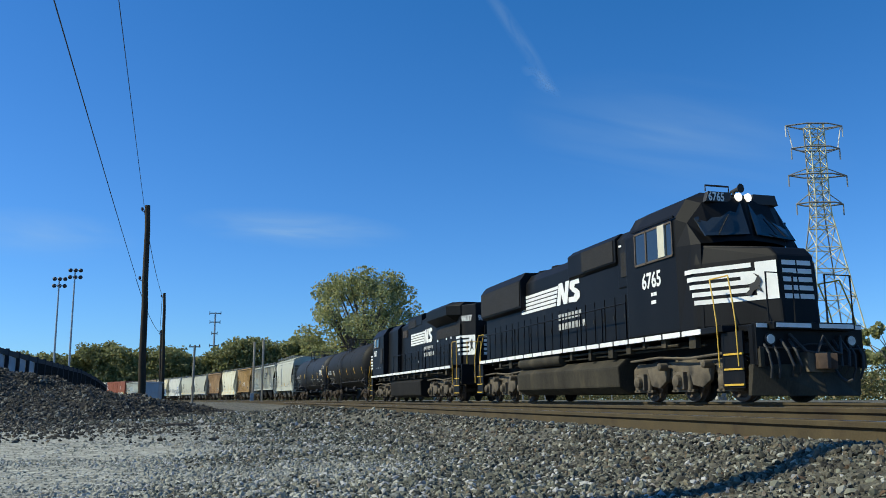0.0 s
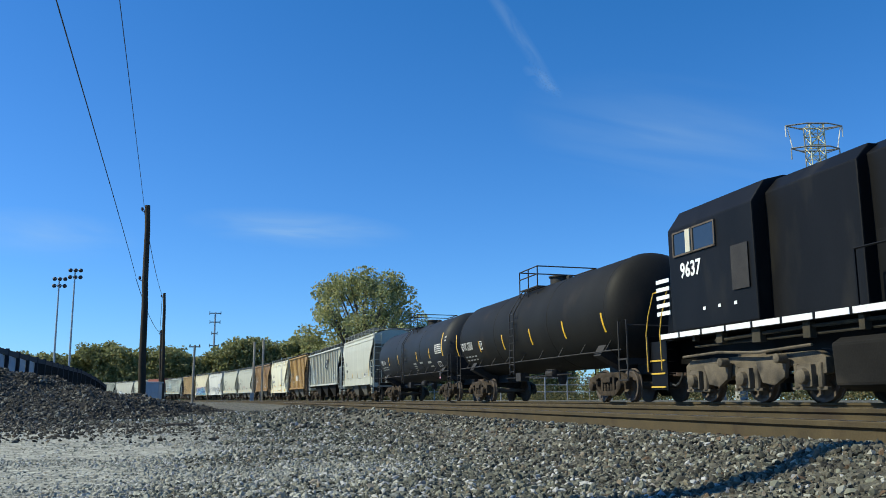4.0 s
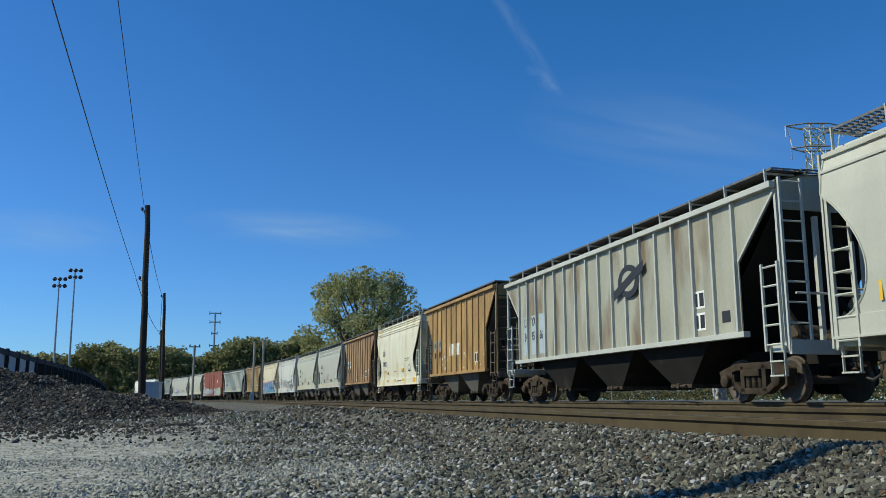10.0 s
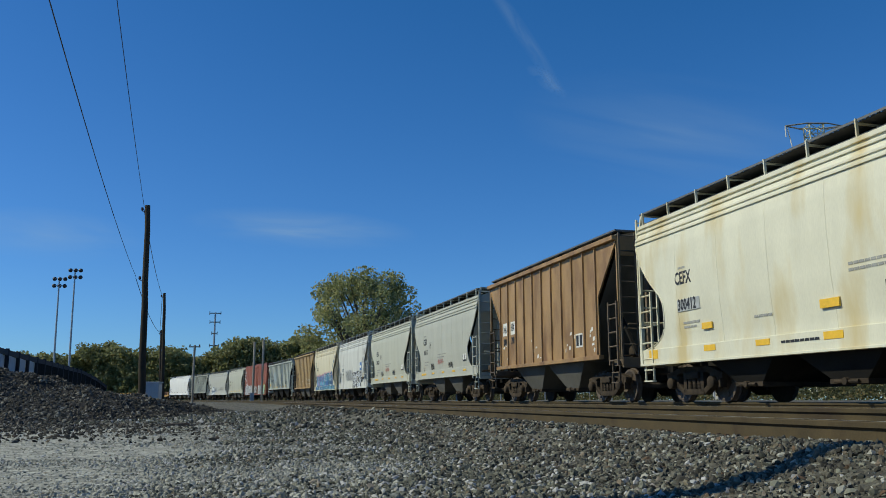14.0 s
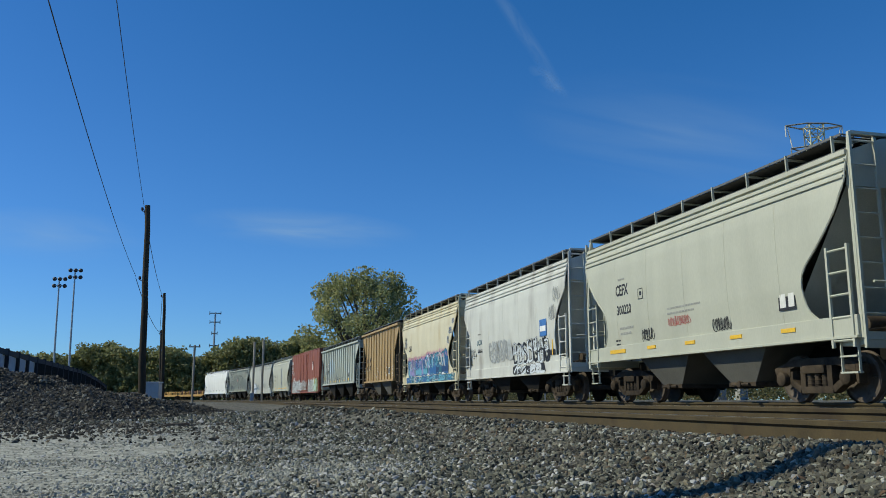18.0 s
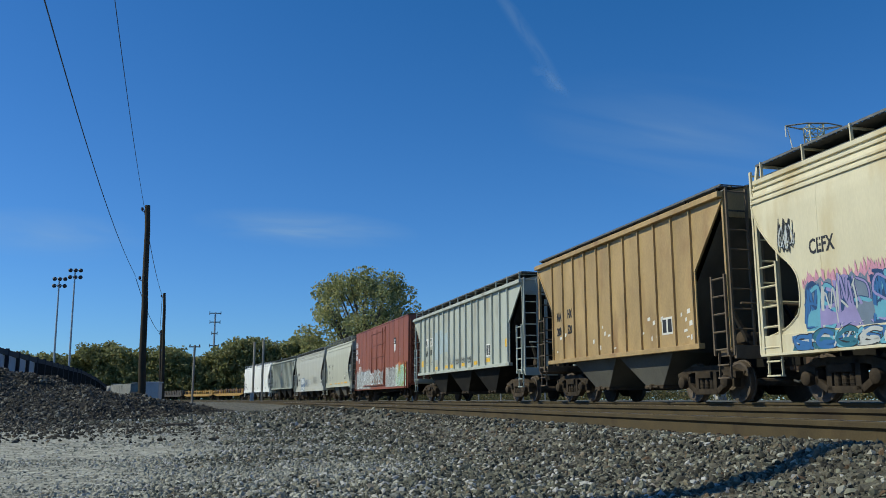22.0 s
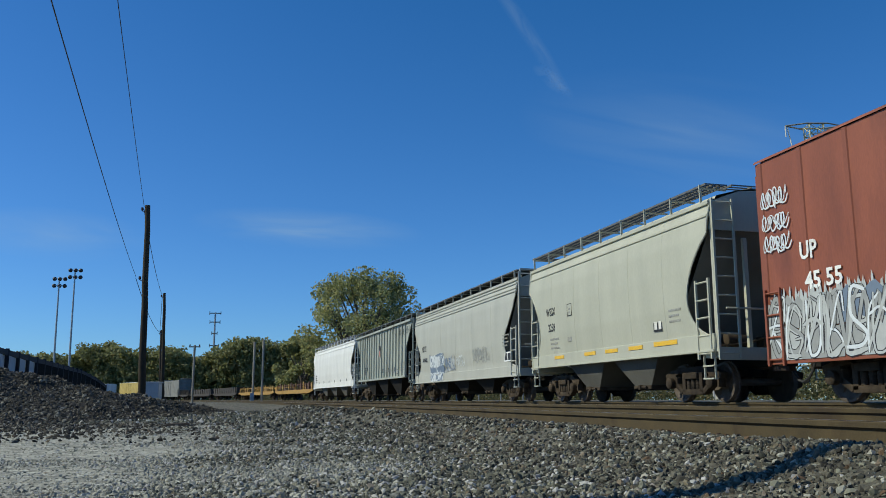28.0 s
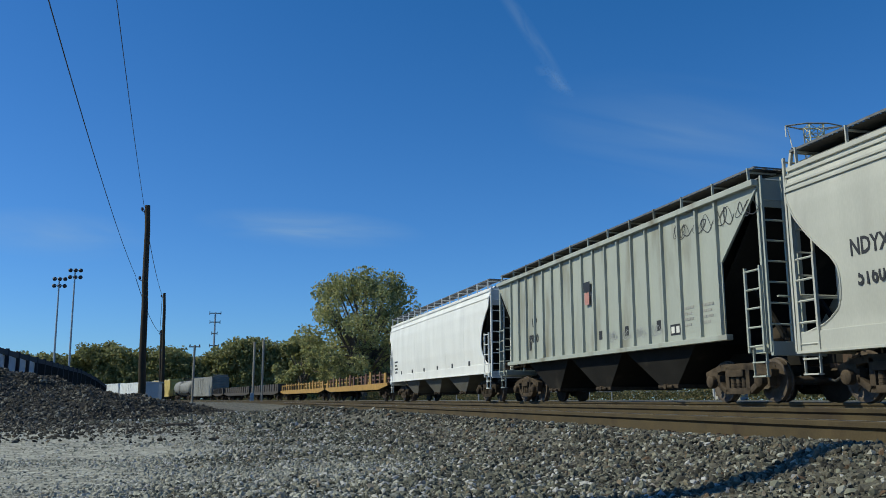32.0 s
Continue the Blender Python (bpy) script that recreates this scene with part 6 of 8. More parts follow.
    # white bands round the nose, following its planes
    def on_nose(u, z):
        """u runs from the near flank (0) over the corner to the middle (1) at height z."""
        k = min(1.0, max(0.0, (z - 1.66) / (3.16 - 1.66)))
        p = [(6.3, -1.545), (7.3, -1.45), (9.12 - 0.1 * k, -0.46), (9.12 - 0.1 * k, 0.0)]
        lens = [math.dist(a, b) for a, b in zip(p, p[1:])]
        d = u * sum(lens)
        for (a, b), l in zip(zip(p, p[1:]), lens):
            if d <= l + 1e-6:
                q = d / l
                return (a[0] + (b[0] - a[0]) * q + 0.012, a[1] + (b[1] - a[1]) * q - 0.014, z)
            d -= l
        return (p[-1][0] + 0.012, p[-1][1], z)
    def band(us, z0, z1, s, name):
        fix = lambda p: (p[0], p[1] * s, p[2])
        part(name, Shape().grid([[fix(on_nose(u, z1)) for u in us], [fix(on_nose(u, z0)) for u in us]]), M_WHITE, loco)
    c1, c2 = 0.284, 0.868   # where the nose turns its corners
    for s in (1, -1):
        for i in range(5):
            z0, z1 = 3.05 - i * 0.185 - 0.105, 3.05 - i * 0.185
            band([0.2 + 0.022 * i, c1, 0.45, 0.62 + 0.05 * abs(i - 1.5)], z0, z1, s, "nose_band")
            band([c2 + 0.03, 0.999], z0, z1, s, "nose_band")
        band([0.72, 0.8, c2 - 0.008], 2.205, 3.05, s, "nose_panel")
        band([0.62, 0.725], 2.57, 2.86, s, "nose_panel")
    emblem = [(0.0, 0.1), (0.12, 0.26), (0.1, 0.42), (0.24, 0.5), (0.3, 0.66), (0.22, 0.8), (0.34, 0.7), (0.4, 0.5), (0.34, 0.36), (0.42, 0.12), (0.3, 0.24), (0.22, 0.22), (0.14, 0.04)]
    part("emblem", Shape().add([(8.38 + u * 0.9 + 0.02, -0.858 + u * 0.49 - 0.022, 2.28 + v * 0.66) for u, v in emblem], [tuple(range(len(emblem)))]), M_BLACKLETTER, loco)
    # lamps and number boards
    for s in (-1, 1):
        b = part("number_board", Shape().prism([(s * 0.3, 4.46), (s * 1.0, 4.46), (s * 0.92, 4.66), (s * 0.3, 4.66)], 7.14, 7.29, "x"), M_BLACKLETTER, loco, bevel=0.01)
    lettering("6765", 0.17, M_WHITE, loco, pose(7.295, -0.93, 4.48, 90, 0, 90), 0.95, label="white engine number")
    for y in (-0.13, 0.13):
        part("headlight", Shape().lathe([(7.28, 0.085), (7.36, 0.085), (7.36, 0.07), (7.34, 0.065)], 14, "x", (0, y, 4.57)), M_LAMP, loco, "lit headlight", smooth=30)
    for y in (-1.0, 1.0):
        dl = part("ditch_light", Shape().lathe([(9.2, 0.08), (9.22, 0.13), (9.36, 0.13), (9.36, 0.11)], 14, "x", (0, y, 1.3)), M_DARK, loco, smooth=30)
        # white paint stands in for the gleam of the clear lens
        part("lens", Shape().lathe([(9.362, 0.02), (9.362, 0.1), (9.37, 0.09)], 14, "x", (0, y, 1.3)), M_PATCH, dl, "round lamp lens painted white for its bright gleam")
    # cab side windows and door, numbers below
    for s in (-1, 1):
        y = s * 1.545
        fr = Shape()
        for a, b, c, e in ((4.72, 6.64, 3.46, 3.5), (4.72, 6.64, 4.12, 4.16), (4.72, 4.77, 3.46, 4.16), (5.3, 5.36, 3.46, 4.16), (5.95, 6.01, 3.46, 4.16), (6.6, 6.64, 3.46, 4.16)):
            fr.box(a, b, min(y, y + s * 0.03), max(y, y + s * 0.03), c, e)
        w = part("side_window", fr, M_WHEEL, cab, "metal-framed sliding side window")
        part("pane", Shape().box(4.77, 6.6, min(y, y + s * 0.012), max(y, y + s * 0.012), 3.5, 4.12), M_GLASS, w)
        part("sun_visor", Shape().box(5.98, 6.3, min(y + s * 0.015, y + s * 0.05), max(y + s * 0.015, y + s * 0.05), 3.5, 4.14), M_CURTAIN, w, "cream folded sun visor")
        part("cab_door", Shape().box(3.62, 4.12, min(s * 0.96, s * 0.98), max(s * 0.96, s * 0.98), 2.0, 3.95), M_DARK, cab)
        part("gutter", Shape().box(4.6, 6.75, min(y, y + s * 0.05), max(y, y + s * 0.05), 4.2, 4.24), M_BLACK, cab)
    lettering("6765", 0.4, M_WHITE, cab, side_text(5.0, 2.86, -1.538), 0.9, label="white engine number")
    bars(cab, 5.45, 2.72, 2, 0.3, M_WHITE, -1.535, 0.2, 0.09)
    bars(loco, 3.3, 3.1, 3, 0.16, M_WHITE, -0.975, 0.16, 0.1)
    # fuel tank and air reservoirs
    tank = [(-1.1, 0.22), (-1.42, 0.4), (-1.46, 0.95), (-1.2, 1.18), (1.2, 1.18), (1.46, 0.95), (1.42, 0.4), (1.1, 0.22)]
    part("fuel_tank", Shape().prism(tank, -4.75, 3.3, "x"), M_GRIME, loco, "grimy black fuel tank", bevel=0.05)
    for y in (-1.28, 1.28):
        part("air_reservoir", Shape().lathe([(-4.7, 0.02), (-4.65, 0.17), (-4.5, 0.2), (-1.0, 0.2), (-0.85, 0.17), (-0.8, 0.02)], 14, "x", (0, y, 1.33)), M_GRIME, loco, smooth=40)
    loco_truck(loco, 6.05, "dusty three-axle cast truck frame")
    loco_truck(loco, -6.9, "dusty three-axle cast truck frame")
    # pilot, plow, coupler, hoses, rails
    pilot = Shape().box(9.05, 9.32, -1.32, 1.32, 0.75, 1.62)
    part("pilot", pilot, M_BLACK, loco, bevel=0.02)
    part("anticlimber", Shape().box(8.95, 9.5, -1.0, 1.0, 1.5, 1.66), M_BLACK, loco, bevel=0.02)
    for y0, y1 in ((-1.3, -1.04), (-0.95, -0.1), (0.1, 0.95), (1.04, 1.3)):
        part("pilot_stripe", Shape().box(9.502 if abs(y0 + y1) < 1.5 else 9.322, 9.508 if abs(y0 + y1) < 1.5 else 9.328, y0, y1, 1.54, 1.63), M_WHITE, loco)
    plow = Shape().add([(9.22, -1.35, 0.78), (9.55, 0, 0.78), (9.22, 1.3, 0.78), (9.15, -1.4, 0.14), (9.75, 0, 0.14), (9.15, 1.3, 0.14), (9.05, -1.35, 0.78), (9.05, 1.3, 0.78), (9.05, -1.4, 0.14), (9.05, 1.3, 0.14)],
                       [(0, 1, 4, 3), (1, 2, 5, 4), (6, 8, 9, 7), (0, 3, 8, 6), (2, 7, 9, 5), (0, 6, 7, 2, 1), (3, 4, 5, 9, 8)])
    part("plow", plow, M_GRIME, loco, "dusty snow plow", bevel=0.01)
    couplers(loco, 9.55)
    for y in (-0.75, -0.55, 0.55, 0.75):
        part("hose", rail_line([(9.34, y, 1.3), (9.55, y, 1.05), (9.62, y * 0.9, 0.75), (9.5, y * 0.85, 0.55)], 0.03), M_HOSE, loco)
    part("cable", rail_line([(9.36, -0.55, 1.42), (9.6, -0.35, 1.05), (9.62, -0.1, 1.0), (9.58, 0.1, 1.36), (9.62, 0.3, 1.05), (9.6, 0.5, 1.0), (9.36, 0.7, 1.4)], 0.035), M_HOSE, loco, "jumper cable")
    end_steps(loco, 8.95, 1)
    end_steps(loco, -9.75, -1)
    for s in (-1, 1):
        part("handrail", rail_line([(9.4, s * 1.05, 1.66), (9.4, s * 1.05, 2.7), (9.4, s * 0.4, 2.7), (9.4, s * 0.4, 1.66)], 0.024), M_BLACK, loco)
        walkway_rail(loco, -9.3, 3.9, 9, s * 1.46)
    part("bell", Shape().lathe([(4.74, 0.12), (4.86, 0.1), (4.92, 0.04)], 12, "z", (5.2, 0.4, 0)), M_DARK, loco, smooth=40)
    part("horn", Shape().tube([(6.3, 0.45, 4.76), (6.3, 0.45, 4.92)], 0.04).lathe([(6.2, 0.03), (6.5, 0.05), (6.62, 0.1)], 10, "x", (0, 0.45, 4.92)), M_DARK, loco, smooth=40)
    part("antenna", Shape().tube([(6.9, -0.75, 4.74), (6.9, -0.75, 4.86), (6.9, -0.1, 4.86), (6.9, -0.1, 4.74)], 0.02), M_DARK, loco)
    # grab irons, uncoupling lever, brackets and the dusty clutter on the pilot
    part("uncoupling_lever", rail_line([(9.38, -1.3, 1.12), (9.42, -0.5, 1.12), (9.5, -0.2, 1.2), (9.5, 0.2, 1.2), (9.42, 0.5, 1.12), (9.38, 1.3, 1.12)], 0.02), M_DARK, loco)
    for y in (-1.15, -0.95, 0.95, 1.15):
        part("hose", rail_line([(9.33, y, 1.2), (9.48, y, 1.0), (9.5, y * 0.97, 0.7), (9.42, y * 0.95, 0.5)], 0.028), M_HOSE, loco)
    for y in (-1.25, -0.4, 0.4, 1.25):
        part("pilot_bracket", Shape().box(9.3, 9.4, y - 0.05, y + 0.05, 0.72, 1.1), M_GRIME, loco, bevel=0.01)
    part("draft_gear_box", Shape().box(9.2, 9.62, -0.32, 0.32, 0.62, 1.04), M_CAST, loco, "dusty coupler pocket", bevel=0.02)
    part("nose_door", Shape().box(9.03, 9.06, -0.3, 0.3, 1.72, 2.15), M_BLACK, loco, bevel=0.01)
    part("horn_bracket", Shape().tube([(6.95, -0.05, 4.74), (6.95, -0.05, 4.86)], 0.03), M_DARK, loco)
    raise_roof(loco, ("cab", "cab_front", "windscreen", "wiper", "number_board", "headlight", "side_window", "pane", "sun_visor", "gutter", "bell", "horn", "antenna"), 3.4, 1.25)
    return loco


def second_locomotive():
    """A wide-cab six-axle diesel coupled behind, long hood first."""
    loco = tagged(new("locomotive"), "black diesel locomotive running long hood first behind the leader", "locomotive", "engines of the freight train")
    x0, x1 = -10.5, 10.5
    locomotive_frame(loco, x0, x1)
    sill_dashes(loco, x0 + 0.8, x1 - 1.2, 20, -1.5, 1.65)
    sill_dashes(loco, x0 + 0.8, x1 - 1.2, 20, 1.508, 1.65)
    hood = [(-0.95, 1.65), (-0.98, 4.4), (-0.6, 4.68), (0.6, 4.68), (0.98, 4.4), (0.95, 1.65)]
    part("long_hood", Shape().prism(hood, -5.0, 9.1, "x"), M_BLACK, loco, bevel=0.03)
    part("hood_end", Shape().prism([(9.1, -0.965), (10.05, -0.5), (10.05, 0.5), (9.1, 0.965)], 1.65, 4.5, "z"), M_BLACK, loco, bevel=0.03)
    # radiator wings at the hood's end
    wing = [(-0.98, 3.76), (-1.5, 4.06), (-1.53, 4.5), (-1.2, 4.69), (1.2, 4.69), (1.53, 4.5), (1.5, 4.06), (0.98, 3.76)]
    poly = Shape()
    n = len(wing)
    poly.add([(4.9, y, z) for y, z in wing] + [(8.6, y, z) for y, z in wing] + [(9.2, y * 0.64, z - 0.02) for y, z in wing],
             [tuple(reversed(range(n)))] + [(i, (i + 1) % n, n + (i + 1) % n, n + i) for i in range(n)] + [(n + i, n + (i + 1) % n, 2 * n + (i + 1) % n, 2 * n + i) for i in range(n)] + [tuple(range(2 * n, 3 * n))])
    w = part("radiator_wing", poly, M_BLACK, loco, "overhanging radiator wing", bevel=0.02)
    for s in (-1, 1):
        part("intake_grille", Shape().box(5.2, 9.2, min(s * 0.985, s * 1.0), max(s * 0.985, s * 1.0), 3.1, 3.66), M_GRILLE, loco, "dark intake mesh")
    part("equipment_box", Shape().prism([(-1.0, 4.2), (-1.0, 4.76), (-0.8, 4.84), (0.8, 4.84), (1.0, 4.76), (1.0, 4.2)], -1.2, 2.0, "x"), M_BLACK, loco, bevel=0.03)
    part("exhaust_stack", Shape().box(3.2, 4.2, -0.35, 0.35, 4.5, 4.68), M_GRIME, loco, bevel=0.02)
    for x in (2.6, 2.85):
        part("horn", Shape().lathe([(4.5, 0.05), (4.62, 0.12), (4.7, 0.1), (4.74, 0.02)], 10, "z", (x, -0.5, 0)), M_DARK, loco, smooth=40)
    door = mesh_of("hood_door", Shape().box(0, 0.66, -0.012, 0.012, 1.75, 3.0), M_BLACK, 0, 0.008)
    latch = mesh_of("door_latch", Shape().box(-0.02, 0.02, -0.012, 0.012, -0.06, 0.06), M_DARK)
    for i in range(17):
        x = -2.9 + i * 0.72
        for s in (-1, 1):
            o = part("hood_door", door, None, loco)
            o.location = (x, s * 0.962, 0)
            k = part("door_latch", latch, None, o)
            k.location = (0.58, s * 0.02, 2.4)
    for s in (-1, 1):
        g = part("louvre_panel", Shape().box(-2.4, -1.3, min(s * 0.97, s * 1.0), max(s * 0.97, s * 1.0), 3.7, 4.15), M_DARK, loco)
        for i in range(6):
            part("louvre", Shape().box(-2.35 + i * 0.18, -2.25 + i * 0.18, min(s * 1.0, s * 1.02), max(s * 1.0, s * 1.02), 3.72, 4.13), M_WHEEL, g)
        part("intake_screen", Shape().box(-0.9, 0.7, min(s * 1.005, s * 1.02), max(s * 1.005, s * 1.02), 4.15, 4.58), M_GRILLE, loco)
    speed_stripes(loco, -0.45, 4.2, 3.1, 3.8, -0.985, 0)
    name_bars(loco, 2.5, 2.7, 2.15, -0.985, 0.24)
    for x in (1.2, 5.2, 6.8, 7.6):
        part("warning_label", Shape().box(x, x + 0.16, -0.99, -0.985, 2.1 if x < 3 else 3.0, 2.22 if x < 3 else 3.12), M_WHITE, loco)
    # cab towards the rear, with its nose beyond
    cabp = [(-1.52, 1.65), (-1.54, 4.12), (-1.2, 4.6), (-0.7, 4.74), (0.7, 4.74), (1.2, 4.6), (1.54, 4.12), (1.52, 1.65)]
    cab = part("cab", Shape().prism(cabp, -9.0, -5.6, "x"), M_BLACK, loco, bevel=0.035)
    part("cab_rear_box", Shape().prism([(-1.2, 1.65), (-1.2, 4.3), (-0.9, 4.62), (0.9, 4.62), (1.2, 4.3), (1.2, 1.65)], -5.6, -2.95, "x"), M_BLACK, loco, bevel=0.03)
    top = 3.3
    plan = [(-9.0, -1.5), (-9.9, -1.15), (-10.2, -0.7), (-10.2, 0.7), (-9.9, 1.15), (-9.0, 1.5)]
    n = len(plan)
    up = [(-9.0, -1.48, 3.5), (-9.7, -1.1, top), (-9.9, -0.7, top - 0.06), (-9.9, 0.7, top - 0.06), (-9.7, 1.1, top), (-9.0, 1.48, 3.5)]
    part("nose", Shape().add(up + [(x, y, 1.65) for x, y in plan], [tuple(range(n))] + [(i, (i + 1) % n, n + (i + 1) % n, n + i) for i in range(n)] + [tuple(reversed(range(n, 2 * n)))]), M_BLACK, loco, bevel=0.05)
    for s in (-1, 1):
        y = s * 1.545
        fr = Shape()
        for a, b, c, e in ((-8.75, -6.95, 3.42, 3.46), (-8.75, -6.95, 3.98, 4.02), (-8.75, -8.7, 3.42, 4.02), (-7.9, -7.84, 3.42, 4.02), (-7.0, -6.95, 3.42, 4.02)):
            fr.box(a, b, min(y, y + s * 0.03), max(y, y + s * 0.03), c, e)
        sw = part("side_window", fr, M_WHEEL, cab, "metal-framed sliding side window")
        part("pane", Shape().box(-8.7, -7.0, min(y, y + s * 0.012), max(y, y + s * 0.012), 3.46, 3.98), M_GLASS, sw)
        part("sun_visor", Shape().box(-8.15, -7.95, min(y + s * 0.015, y + s * 0.04), max(y + s * 0.015, y + s * 0.04), 3.46, 4.0), M_CURTAIN, sw)
        part("cab_door", Shape().box(-6.4, -5.8, min(y, y + s * 0.015), max(y, y + s * 0.015), 2.35, 3.3), M_DARK, cab)
        for i in range(5):
            part("nose_band", Shape().prism([(-9.12, 3.0 - i * 0.2), (-9.75, 3.0 - i * 0.2), (-9.75, 2.9 - i * 0.2), (-9.12, 2.9 - i * 0.2)], s * 1.49, s * 1.5), M_WHITE, loco)
    lettering("9637", 0.36, M_WHITE, cab, side_text(-8.5, 2.9, -1.538), 0.9, label="white engine number")
    for i in range(3):
        part("cab_decal", Shape().box(-7.6 + i * 0.6, -7.5 + i * 0.6, -1.54, -1.535, 2.05, 2.12), M_WHITE, cab)
    # hood end facing forward: number, bands, lamps
    lettering("9637", 0.27, M_WHITE, loco, pose(9.2, -0.934, 3.72, 90, 0, 26.1), 0.98, label="white engine number")
    lettering("9637", 0.26, M_WHITE, loco, pose(10.062, -0.38, 3.72, 90, 0, 90), 0.8, label="white engine number")
    flank = lambda u, z: (9.1 + 0.95 * u + 0.005, -0.965 + 0.465 * u - 0.01, z)
    for i in range(5):
        z1 = 3.05 - i * 0.2
        x = 8.5 + 0.1 * i
        part("hood_band", Shape().box(x, 9.1, -0.985, -0.977, z1 - 0.12, z1), M_WHITE, loco)
        part("hood_band", Shape().grid([[flank(0, z1), flank(0.62, z1)], [flank(0, z1 - 0.12), flank(0.62, z1 - 0.12)]]), M_WHITE, loco)
        part("hood_band", Shape().box(10.055, 10.062, -0.1, 0.48, z1 - 0.12, z1), M_WHITE, loco)
    part("hood_panel", Shape().grid([[flank(0.6, 3.05), flank(0.98, 3.05)], [flank(0.6, 2.13), flank(0.98, 2.13)]]), M_WHITE, loco)
    emblem = ((0.64, 0.1), (0.7, 0.4), (0.66, 0.66), (0.78, 0.9), (0.84, 0.66), (0.8, 0.46), (0.9, 0.2), (0.78, 0.32))
    part("emblem", Shape().add([(flank(u, 0)[0] + 0.004, flank(u, 0)[1] - 0.006, 2.18 + v * 0.78) for u, v in emblem], [tuple(range(8))]), M_BLACKLETTER, loco)
    for z in (4.0, 3.85):
        part("headlight", Shape().lathe([(10.04, 0.09), (10.12, 0.09), (10.12, 0.07)], 12, "x", (0, 0.0, z + 0.12)), M_CURTAIN, loco, "unlit headlight", smooth=30)
    part("brake_wheel_box", Shape().box(10.06, 10.2, -0.1, 0.2, 3.05, 3.5), M_BLACK, loco, bevel=0.02)
    tank = [(-1.1, 0.2), (-1.44, 0.3), (-1.48, 1.05), (-1.3, 1.15), (1.3, 1.15), (1.48, 1.05), (1.44, 0.3), (1.1, 0.2)]
    part("fuel_tank", Shape().prism(tank, -3.65, 3.6, "x"), M_UNDER, loco, "grimy black fuel tank", bevel=0.05)
    loco_truck(loco, 6.7, "dusty three-axle cast truck frame")
    loco_truck(loco, -6.7, "dusty three-axle cast truck frame")
    couplers(loco, 10.65)
    end_steps(loco, 10.35, 1)
    end_steps(loco, -10.35, -1)
    for s in (-1, 1):
        walkway_rail(loco, -2.9, 9.0, 8, s * 1.46)
        for e in (-1, 1):
            part("handrail", rail_line([(e * 10.45, s * 1.05, 1.66), (e * 10.45, s * 1.05, 2.7), (e * 10.45, s * 0.4, 2.7), (e * 10.45, s * 0.4, 1.66)], 0.024), M_YELLOW if e > 0 else M_BLACK, loco)
    for y in (-0.75, 0.75):
        part("hose", rail_line([(10.5, y, 1.3), (10.75, y, 1.0), (10.9, y * 0.9, 0.75), (11.0, y * 0.85, 0.7)], 0.03), M_HOSE, loco)
    return loco


